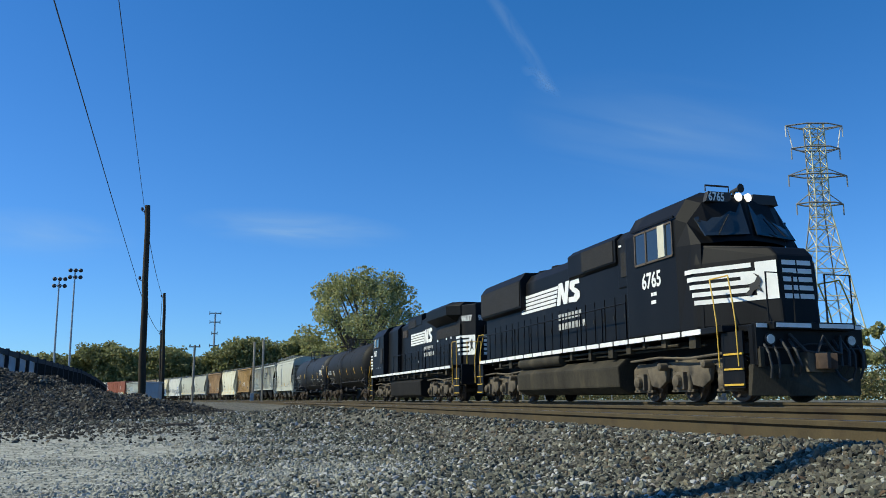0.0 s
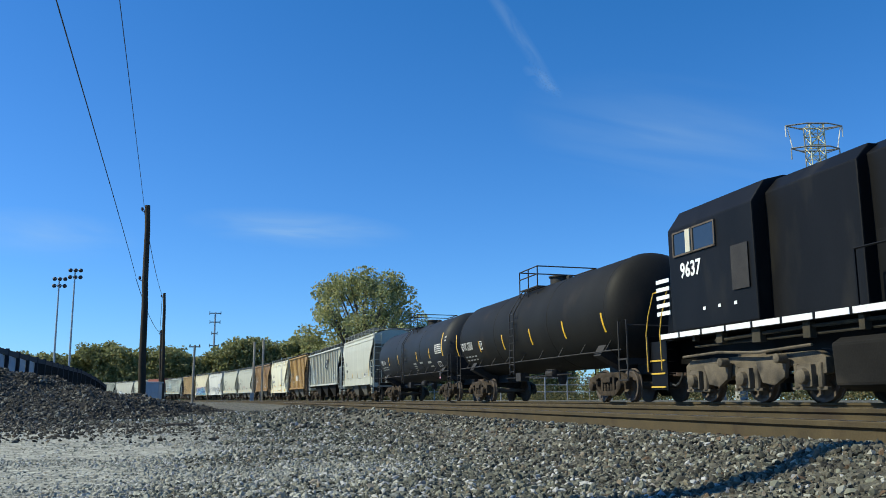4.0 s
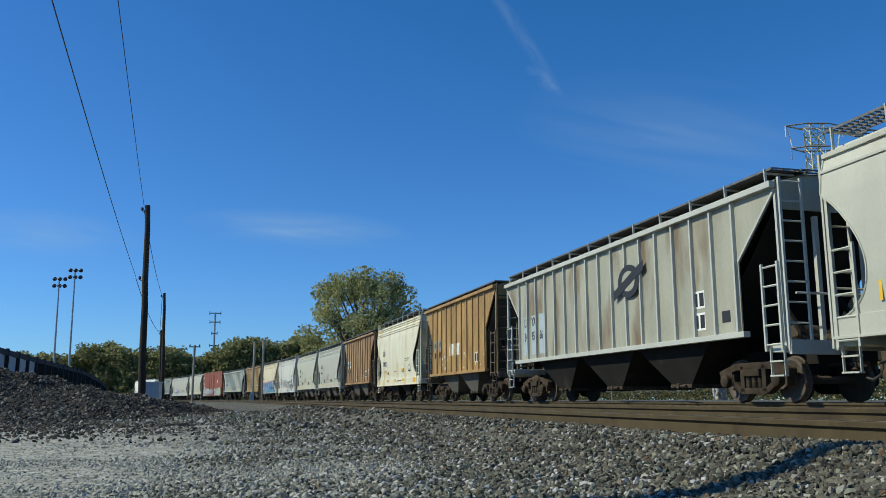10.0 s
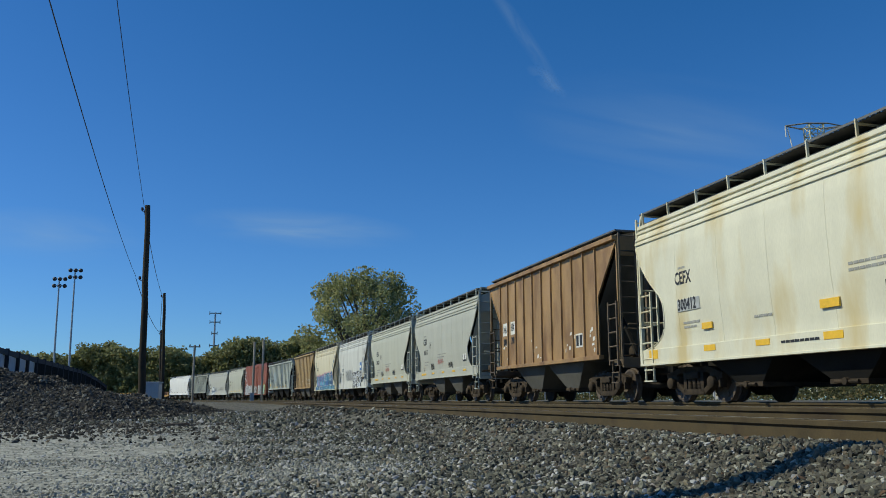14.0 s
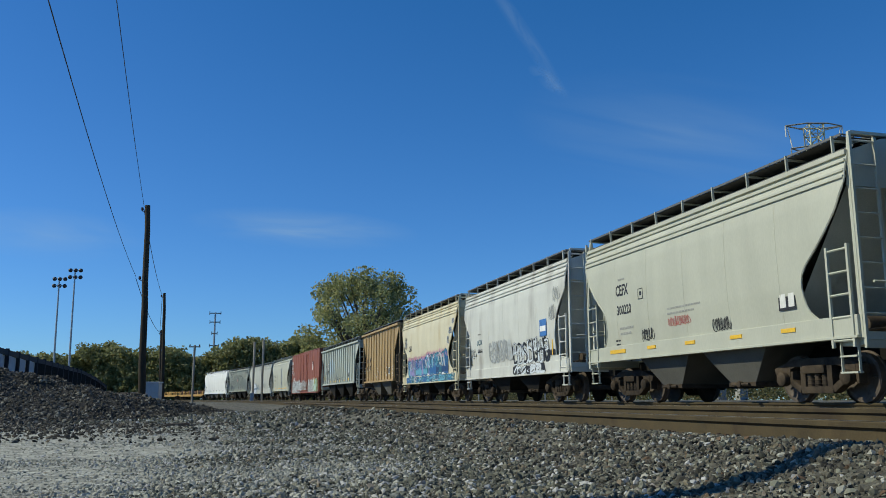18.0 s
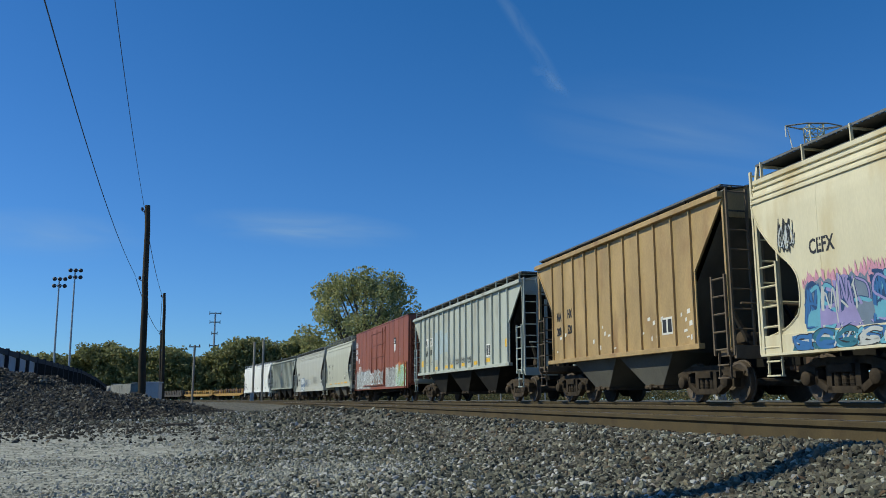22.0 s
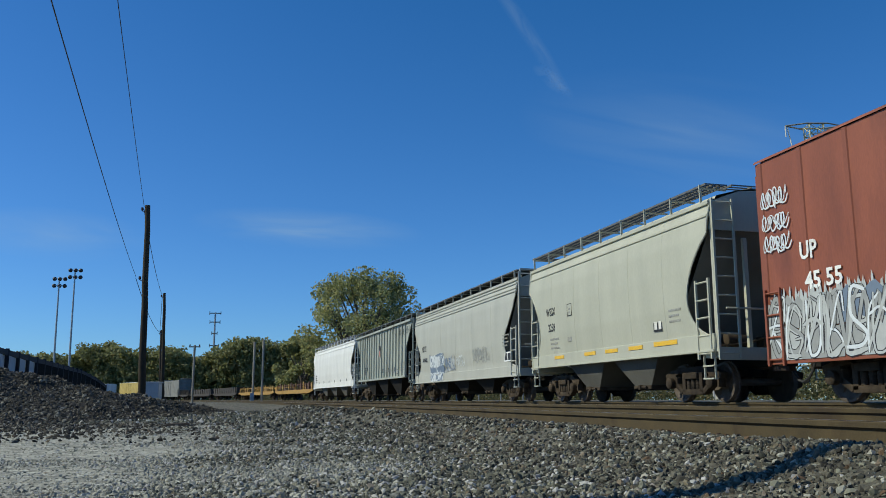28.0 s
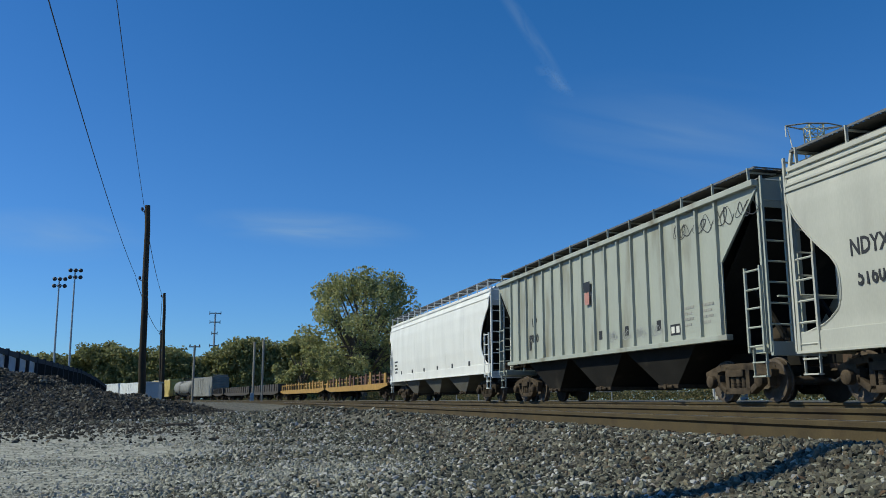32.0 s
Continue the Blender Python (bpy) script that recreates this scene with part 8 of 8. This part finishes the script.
for x, z, w, h in ((-2.5, 1.62, 0.4, 0.14), (1.4, 1.68, 0.5, 0.16), (-2.5, 1.13, 0.45, 0.13), (-0.6, 1.13, 0.45, 0.12), (1.4, 1.12, 0.5, 0.14), (-5.0, 1.06, 0.42, 0.22), (4.0, 1.03, 0.6, 0.24)):
    part("reflector", Shape().box(x, x + w, -FY(z + 0.1) - 0.036, -FY(z + 0.1) + 0.0, z, z + h), M_REFLECT, c)
bars(c, 0.2, 1.18, 1, 1.1, M_BLACKLETTER, -1.535)

short_ribbed("rust-brown ribbed covered hopper with faded paint", "rust_brown_paint", (0.33, 0.20, 0.085), (0.17, 0.088, 0.036), 149.05, 160.2, 0.48, ("NA", "HX"), ("200", "398"), M_BLACKLETTER, M_PATCH)

for front, rear, number, tone in ((161.85, 172.75, "300171", (0.42, 0.42, 0.35)), (174.0, 184.85, "300220", (0.45, 0.45, 0.36))):
    P = hopper_paint("grey_green_paint", tone, (0.42, 0.39, 0.3), 0.64)
    c = join_train(curved_hopper("grey-green curved-side covered hopper with black tags", rear - front, P, 2, 4.33, material("grey_green_slope_paint", (0.42, 0.42, 0.36), 0.6, 0, 0.2, 1.5, 40, 0.1, (0.12, 0.115, 0.1), 0.62), raised=True), front, rear)
    lettering("CEFX", 0.3, M_BLACKLETTER, c, side_text(-3.45, 2.84, -FY(2.9)), 0.72)
    lettering(number, 0.25, M_BLACKLETTER, c, side_text(-3.44, 2.33, -FY(2.4)), 0.8)
    bars(c, -3.35, 1.98, 2, 0.8, M_FAINT, FY, 0.14, 0.06)
    bars(c, -3.65, 1.66, 2, 0.28, M_BLACKLETTER, FY, 0.1, 0.04)
    bars(c, -3.3, 3.3, 1, 0.4, M_FAINT, FY)
    for a, b, e, h in ((-2.2, -1.94, 2.62, 2.64), (-2.2, -1.94, 2.88, 2.9), (-2.2, -2.18, 2.64, 2.88), (-1.96, -1.94, 2.64, 2.88)):
        part("stencil_border", Shape().box(a, b, -FY(2.75) - 0.004, -FY(2.75), e, h), M_BLACKLETTER, c)
    bars(c, -2.12, 2.82, 1, 0.1, M_BLACKLETTER, FY, 0.1, 0.1)
    part("reflector", Shape().box(-4.0, -3.1, -1.545, -1.531, 1.3, 1.4), M_REFLECT, c)
    for x in (-1.9, -0.1, 1.7, 3.4):
        part("reflector", Shape().box(x, x + 0.42, -1.545, -1.531, 1.32, 1.4), M_REFLECT, c)
    bars(c, -0.8, 2.25, 2, 1.5, M_FAINT, FY, 0.12, 0.045)
    placard(c, 3.4, 1.75, 0.5, 0.4, -FY(1.95), M_BLACKLETTER, M_PATCH)
    spray_tag(c, -2.2, -1.5, 1.5, 1.9, FY, "black", int(front), "thin black spray tag", 0.02, 5)
    spray_tag(c, 1.0, 1.8, 1.5, 1.85, FY, "black", int(rear), "thin black spray tag", 0.02, 6)
    spray_tag(c, -0.9, 0.3, 1.75, 2.05, FY, "red", int(front) + 5, "thin red spray tag", 0.012, 9)

P = hopper_paint("chalky_white_paint", (0.58, 0.58, 0.52), (0.38, 0.365, 0.32), 0.53)
c = join_train(curved_hopper("chalky white curved-side covered hopper with black graffiti", 11.0, P, 2, 4.38, material("pale_slope_paint", (0.55, 0.55, 0.49), 0.6, 0, 0.2, 1.5, 40, 0.1, (0.2, 0.19, 0.16), 0.64), upright=True), 186.4, 197.4)
lettering("UCRX", 0.22, M_TEAL, c, side_text(-3.72, 2.28, -FY(2.35)), 0.8)
lettering("20032", 0.2, M_BLACKLETTER, c, side_text(-3.68, 1.98, -FY(2.05)), 0.9)
bars(c, -3.6, 2.75, 1, 0.4, M_FAINT, FY)
stripe_marks(c, (4.3,), 1.5, 0.85, -FY(1.9))
for x, w in ((3.95, 0.26), (4.28, 0.26)):
    part("stencil", Shape().box(x, x + w, -FY(1.6) - 0.004, -FY(1.6), 1.5, 1.72), M_BLACKLETTER, c)
mural(c, -2.2, 0.45, 1.5, 2.4, FY, (), ("pale", "grey"), "pale", 6, 31, "faded grey spray lettering shapes", None, 0.05)
mural(c, 0.55, 4.0, 1.3, 2.2, FY, (), ("white", "black", "white", "black"), "black", 7, 32, "bold black and white spray shapes", None, 0.06)
mural(c, 0.55, 3.6, 0.96, 1.27, lambda z: 1.532, (), ("black", "white"), "black", 7, 36, "black and white spray shapes along the sill", None, 0.06)
spray_tag(c, 4.15, 4.75, 2.5, 3.2, FY, "grey", 33, "faded thin spray loops", 0.025, 3)
spray_tag(c, 4.5, 5.1, 3.1, 3.75, FY, "grey", 34, "faded thin spray loops", 0.025, 3)
spray_tag(c, -4.6, -3.9, 1.7, 2.2, FY, "black", 35, "thin dark spray tag", 0.025, 2)
part("sticker", Shape().box(3.31, 3.92, -FY(2.5) - 0.012, -FY(2.5) - 0.006, 2.16, 2.72), material("blue_sign_paint", (0.05, 0.16, 0.4), 0.5), c, "blue and white square sign")
part("sticker_field", Shape().box(3.37, 3.86, -FY(2.5) - 0.018, -FY(2.5) - 0.013, 2.32, 2.5), M_WHITE, c)

P = hopper_paint("yellowed_cream_paint", (0.62, 0.565, 0.4), (0.5, 0.4, 0.21), 0.54)
c = join_train(curved_hopper("yellowed cream covered hopper with blue graffiti band", 10.85, P, 2, 4.42, material("pale_slope_paint", (0.56, 0.54, 0.44), 0.6, 0, 0.2, 1.5, 40, 0.1, (0.2, 0.18, 0.14), 0.64)), 198.75, 209.6)
lettering("CEFX", 0.28, M_BLACKLETTER, c, side_text(-3.75, 2.7, -FY(2.75)), 0.72)
mural(c, -4.0, 0.5, 1.3, 2.25, FY, ("violet", "slate", "cyan"), ("violet", "cyan", "pale", "blue", "navy"), "navy", 11, 41, "violet and pale blue spray shapes with a pink fringe", "pink", 0.05)
mural(c, 0.0, 3.98, 1.3, 2.42, FY, ("teal", "blue", "teal", "navy"), ("blue", "cyan", "pale", "teal", "cyan", "blue", "white"), "navy", 7, 44, "bold blue spray shapes with a pink fringe", "pink", 0.075)
mural(c, -4.4, 5.0, 0.97, 1.28, lambda z: 1.532, ("cyan", "teal", "blue"), ("pale", "cyan", "blue", "teal"), "black", 17, 43, "pale blue spray shapes along the sill", None, 0.06)
spray_tag(c, -4.62, -4.12, 2.75, 3.6, FY, "black", 45, "dark spray loops", 0.03, 3)
spray_tag(c, -4.58, -4.15, 2.8, 3.5, FY, "pale", 48, "grey spray loops", 0.05, 2)
spray_tag(c, 3.98, 4.3, 2.62, 3.05, FY, "slate", 46, "dark teal spray loops", 0.035, 2)
spray_tag(c, 4.22, 4.78, 3.02, 3.5, FY, "slate", 47, "dark teal spray loops", 0.035, 3)
spray_tag(c, 4.72, 5.12, 3.52, 3.82, FY, "slate", 49, "dark teal spray loops", 0.03, 2)

short_ribbed("tan ribbed covered hopper with rust-streaked panels", "tan_paint", (0.38, 0.26, 0.115), (0.24, 0.13, 0.055), 210.7, 221.8, 0.54, ("NA", "HX"), ("200", "520"), M_BLACKLETTER)

P = hopper_paint("pale_blue_grey_paint", (0.42, 0.445, 0.39), (0.27, 0.25, 0.19), 0.54)
c = join_train(ribbed_hopper("pale blue-grey ribbed covered hopper with yellow patches", 16.5, P, P, 3, 16, 4.36, 1.4, 1.4), 223.4, 239.95)
gap = (16.5 - 2.8 - 0.16) / 15
col = lambda k: -8.25 + 1.4 + 0.08 + gap * k + 0.1
for k, z0, z1 in ((3, 2.0, 3.35), (4, 2.25, 3.4), (5, 2.3, 3.2)):
    part("patch", Shape().box(col(k), col(k) + gap - 0.2, -1.508, -1.502, z0, z1), M_BLUEPATCH, c, "faded blue paint patch")
for k in (1, 2):
    part("patch", Shape().box(col(k), col(k) + 0.56, -1.508, -1.502, 2.72, 3.14), M_PATCH, c, "white paint patch")
for k, z, w in ((1, 2.78, "IN"), (2, 2.8, "TX"), (1, 2.26, "349"), (2, 2.28, "892")):
    lettering(w, 0.3 if len(w) == 2 else 0.27, M_BLACKLETTER, c, side_text(col(k) + 0.04, z, -1.512), 0.7 if len(w) == 2 else 0.62)
    bars(c, col(k) + 0.1, 1.95, 2, 0.35, M_FAINT, -1.506, 0.12, 0.05)
part("reflector", Shape().box(col(0) + 0.02, col(0) + 0.42, -1.508, -1.502, 1.75, 2.05), M_REFLECT, c, "yellow square patch")
for k in (3, 5, 6, 8, 10):
    part("reflector", Shape().box(col(k) + 0.08, col(k) + 0.6, -1.508, -1.502, 1.52, 1.66), M_REFLECT, c)
part("reflector", Shape().box(6.35, 6.75, -1.508, -1.502, 2.05, 2.35), M_REFLECT, c, "yellow square patch")
placard(c, 4.1, 1.78, 0.5, 0.5, -1.502, M_WHITE, M_BLACKLETTER)
part("reflector", Shape().box(4.12, 4.58, -1.508, -1.502, 1.56, 1.72), M_REFLECT, c)
spray_tag(c, col(5), col(6) + 0.5, 1.6, 2.2, lambda z: 1.502, "grey", 52, "small faded spray tag", 0.025, 3)
for k in (7, 8, 9):
    spray_tag(c, col(k), col(k) + 0.7, 1.6, 1.95, lambda z: 1.502, "black", 60 + k, "small dark spray tag", 0.02, 3)

P = hopper_paint("faded_red_brown_paint", (0.245, 0.072, 0.036), (0.15, 0.045, 0.026), 0.6, 0.25)
c = join_train(boxcar("faded red-brown boxcar with graffiti along its lower side", 15.9, P, 4.82), 241.4, 257.3)
SIDE = lambda z: 1.55
mural(c, -7.85, -2.4, 0.8, 2.05, SIDE, ("grey", "slate", "grey", "pale"), ("white", "pale", "grey", "pale", "white"), "black", 10, 61, "white and slate spray lettering shapes", "pale", 0.06)
mural(c, -2.2, 1.9, 1.0, 2.0, lambda z: 1.63, (), ("pale", "grey", "white"), "grey", 6, 62, "faded white and grey spray lettering shapes", None, 0.05)
mural(c, 2.4, 5.0, 0.85, 2.1, SIDE, ("pale", "grey"), ("grey", "pale"), "black", 3, 64, "plump grey spray lettering shapes", None, 0.07)
mural(c, 5.1, 7.6, 0.85, 2.2, SIDE, ("mint", "mint", "orange"), ("mint", "white", "lime"), "black", 4, 63, "pale green spray lettering shapes with an orange top", "orange", 0.06)
for k, (z0, z1) in enumerate(((3.75, 4.25), (3.3, 3.75), (2.85, 3.3))):
    spray_tag(c, -7.85, -6.95, z0, z1, SIDE, "white", 66 + k, "white spray tag", 0.035, 4)
lettering("UP", 0.34, M_WHITE, c, side_text(-6.75, 2.65, -1.555), 0.85)
lettering("45 55", 0.32, M_WHITE, c, side_text(-6.65, 2.08, -1.555), 1.0)
part("patch", Shape().prism([(4.62, 3.0), (4.77, 2.88), (4.92, 3.0), (4.98, 3.36), (4.56, 3.36)], -1.557, -1.551), M_WHITE, c, "white shield patch")
part("patch", Shape().prism([(4.54, 3.38), (5.0, 3.38), (5.03, 3.72), (4.77, 3.78), (4.51, 3.72)], -1.557, -1.551), M_BLACKLETTER, c, "dark shield top")
bars(c, 4.6, 3.64, 2, 0.34, M_WHITE, -1.561, 0.13, 0.07)
bars(c, 6.0, 3.0, 3, 0.2, M_FAINT, -1.551, 0.14, 0.04)

P = hopper_paint("pale_olive_grey_paint", (0.44, 0.44, 0.355), (0.37, 0.345, 0.32), 0.66)
# slope sheet grey is the side paint with shade mixed into it
c = join_train(curved_hopper("pale olive-grey curved-side covered hopper, yellow sill marks", 11.15, P, 2, 4.42, material("shaded_grey_slope_paint", (0.16, 0.16, 0.14), 0.6, 0, 0.2, 1.5, 40, 0.1), hood=False), 259.15, 270.3)
lettering("WSSX", 0.26, M_BLACKLETTER, c, side_text(-4.02, 2.76, -FY(2.8)), 0.8)
lettering("2258", 0.26, M_BLACKLETTER, c, side_text(-3.9, 2.25, -FY(2.3)), 0.8)
for x in (-3.5, -1.2, 0.2, 1.6):
    part("reflector", Shape().box(x, x + 0.75, -1.545, -1.531, 1.34, 1.44), M_REFLECT, c)
part("reflector", Shape().box(2.94, 4.05, -1.545, -1.531, 1.36, 1.47), M_REFLECT, c)
placard(c, 2.97, 1.72, 0.42, 0.3, -FY(1.85), M_BLACKLETTER, M_PATCH)
bars(c, -3.8, 2.02, 3, 0.75, M_FAINT, FY, 0.14, 0.055)
bars(c, 3.75, 2.2, 3, 0.6, M_FAINT, FY, 0.13, 0.05)
for a, b, e, h in ((-2.3, -1.96, 2.62, 2.64), (-2.3, -1.96, 2.98, 3.0), (-2.3, -2.28, 2.64, 2.98), (-1.98, -1.96, 2.64, 2.98)):
    part("stencil_border", Shape().box(a, b, -FY(2.8) - 0.004, -FY(2.8), e, h), M_BLACKLETTER, c)
bars(c, -2.2, 2.86, 2, 0.14, M_FAINT, FY, 0.1, 0.05)
part("stencil", Shape().box(-2.4, -2.1, -FY(1.9) - 0.004, -FY(1.9), 1.84, 1.98), M_FAINT, c)

P = hopper_paint("plain_grey_paint", (0.43, 0.43, 0.375), (0.35, 0.34, 0.30), 0.63)
# end sheets get a darker grey than the sides to look shaded
c = join_train(curved_hopper("long grey curved-side covered hopper with slate graffiti", 15.65, P, 3, 4.42, material("shaded_grey_slope_paint", (0.24, 0.24, 0.23), 0.6, 0, 0.2, 1.5, 40, 0.1)), 271.8, 287.45)
lettering("NDYX", 0.3, M_BLACKLETTER, c, side_text(-6.2, 2.5, -FY(2.6)), 0.78)
lettering("516032", 0.3, M_BLACKLETTER, c, side_text(-6.1, 1.98, -FY(2.1)), 0.78)
mural(c, -4.6, -2.1, 1.3, 2.3, FY, ("slate",), ("white", "slate", "white"), "white", 4, 71, "slate blue spray shapes with white outline", None, 0.07)
mural(c, -4.5, -2.3, 0.97, 1.28, lambda z: 1.532, (), ("white", "slate"), "white", 5, 76, "white spray shapes along the sill", None, 0.1)
mural(c, -2.0, -0.2, 1.35, 2.1, FY, (), ("slate", "pale"), "grey", 3, 72, "faded slate spray shapes", None, 0.07)
spray_tag(c, -0.1, 1.3, 1.5, 2.1, FY, "white", 74, "thin white spray tag", 0.03, 3)
spray_tag(c, 2.3, 4.8, 1.5, 2.3, FY, "grey", 73, "faded grey spray loops", 0.03, 6)
placard(c, 6.42, 1.48, 0.75, 0.36, -FY(1.7), M_WHITE, M_BLACKLETTER)
bars(c, 6.3, 2.5, 4, 0.8, M_FAINT, FY, 0.13, 0.05)

P = hopper_paint("dull_green_grey_paint", (0.35, 0.37, 0.32), (0.2, 0.19, 0.14), 0.53)
c = join_train(ribbed_hopper("dull green-grey ribbed covered hopper with small tags", 16.45, P, P, 3, 18, 4.5, 1.4, 1.4), 288.4, 304.85)
lettering("UP", 0.3, M_BLACKLETTER, c, side_text(-4.7, 2.55, -1.51), 0.9)
lettering("89000", 0.3, M_BLACKLETTER, c, side_text(-5.0, 2.0, -1.51), 0.85)
part("emblem", Shape().box(-0.22, 0.22, -1.58, -1.574, 3.2, 3.5), M_BLACKLETTER, c, "dark and pink emblem")
part("emblem", Shape().box(-0.16, 0.16, -1.58, -1.574, 2.82, 3.18), material("faded_pink_paint", (0.42, 0.2, 0.17), 0.7), c)
for k in range(4):
    spray_tag(c, 4.9 + k * 0.85, 5.65 + k * 0.85, 3.75, 4.25, lambda z: 1.502, "black", 75 + k, "thin dark spray tag", 0.022, 2)
for k in range(4):
    spray_tag(c, 1.2 + k * 0.8, 1.7 + k * 0.8, 1.6, 1.95, lambda z: 1.502, "grey", 85 + k, "faded spray tag", 0.025, 2)
placard(c, 4.55, 1.58, 0.45, 0.26, -1.502, M_BLACKLETTER, M_PATCH)
for x in (5.2, 6.0):
    bars(c, x, 2.2, 4, 0.45, M_FAINT, -1.506, 0.13, 0.06)
for x in (-5.0, 0.6, 2.2, 3.9):
    part("patch", Shape().box(x, x + 0.2, -1.508, -1.502, 1.75, 2.0), M_BLACKLETTER, c)

P = hopper_paint("clean_white_paint", (0.72, 0.72, 0.69), (0.55, 0.53, 0.48), 0.68)
c = join_train(curved_hopper("clean white curved-side covered hopper", 18.75, P, 3, 4.42, hood=False), 306.1, 324.85)
bars(c, -8.0, 2.3, 4, 0.8, M_BLACKLETTER, FY, 0.2, 0.1)
for i in range(6):
    x = -6.5 + i * 2.6
    part("writing_bar", Shape().box(x, x + 0.25, -FY(1.6) - 0.004, -FY(1.6), 1.5, 1.75), M_BLACKLETTER, c)

OCHRE = material("ochre_flat_paint", (0.36, 0.21, 0.05), 0.7, 0, 0.3, 2, 40, 0.1, RUST, 0.6)
BROWN = material("brown_flat_paint", (0.12, 0.06, 0.035), 0.75, 0, 0.3, 2, 40, 0.1, (0.25, 0.14, 0.05), 0.62)
DULL = material("dull_dark_paint", (0.05, 0.042, 0.036), 0.8, 0, 0.3, 2, 40, 0.1, RUST, 0.6)
join_train(flat_car("ochre and brown flat car with upright wooden stakes", 24.0, OCHRE, True, False, BROWN), 326.3, 350.3)
join_train(flat_car("ochre flat car with upright stakes and worn deck", 26.2, OCHRE, True, False, OCHRE), 351.5, 377.7)
join_train(flat_car("dark low gondola car, dusty and empty", 19.6, DULL, False, True), 379.2, 398.8)
join_train(flat_car("dark low gondola car, dusty and empty", 19.4, DULL, False, True), 400.5, 419.9)
join_train(flat_car("short dark low gondola car", 8.6, DULL, False, True), 421.1, 429.4)
P = material("dusty_grey_paint", (0.2, 0.2, 0.185), 0.7, 0, 0.3, 1, 40, 0.1)
join_train(boxcar("dusty grey boxcar with dark ends", 18.4, P, 4.1), 430.8, 449.2)
join_train(tank_car("dusty grey tank car", 15.2, P, 1.45, 2.5), 451.4, 467.5)
P = material("faded_yellow_paint", (0.45, 0.34, 0.1), 0.7, 0, 0.3, 1, 40, 0.1)
join_train(boxcar("faded yellow boxcar with a white roof", 18.0, P, 4.4, roof_paint=M_PATCH), 470.8, 488.8)
P = material("milky_white_paint", (0.6, 0.62, 0.62), 0.7, 0, 0.2, 1, 40, 0.1)
join_train(boxcar("milky white boxcar at the tail", 18.0, P, 4.3), 501.7, 519.7)
join_train(boxcar("milky white boxcar at the tail", 18.0, P, 4.3), 521.3, 539.3)


# ---- what moves ----
def motions():
    for car, s in TRAIN:
        walk(car, [(t, bend_pose(FAR_TRACK, s - travelled(t), RAIL_TOP)) for t in range(33)])
    step = 2 / FPS
    times = [i * step for i in range(int(CLIP / step) + 1)]
    for wheel, radius in WHEELS:
        p = wheel.location.copy()
        walk(wheel, [(t, Matrix.Translation(p) @ Matrix.Rotation(travelled(t) / radius, 4, "Y")) for t in times])
    # wires swing in the wind, clouds drift
    for ob, m, k in SWING:
        walk(ob, [(t, m @ Matrix.Rotation(radians(a * k * 2.4), 4, "X")) for t, a in ((0, 6), (3, 9), (6, 11), (9, 5), (13, -2), (19, -6), (23, -14), (28, 1), (32, -4))])
    right = Vector((math.cos(radians(HEADING)), -math.sin(radians(HEADING)), 0))
    for ob, m in CLOUDS:
        walk(ob, [(t, Matrix.Translation(right * 1.3 * t) @ m) for t in (0, 16, 32)])


motions()
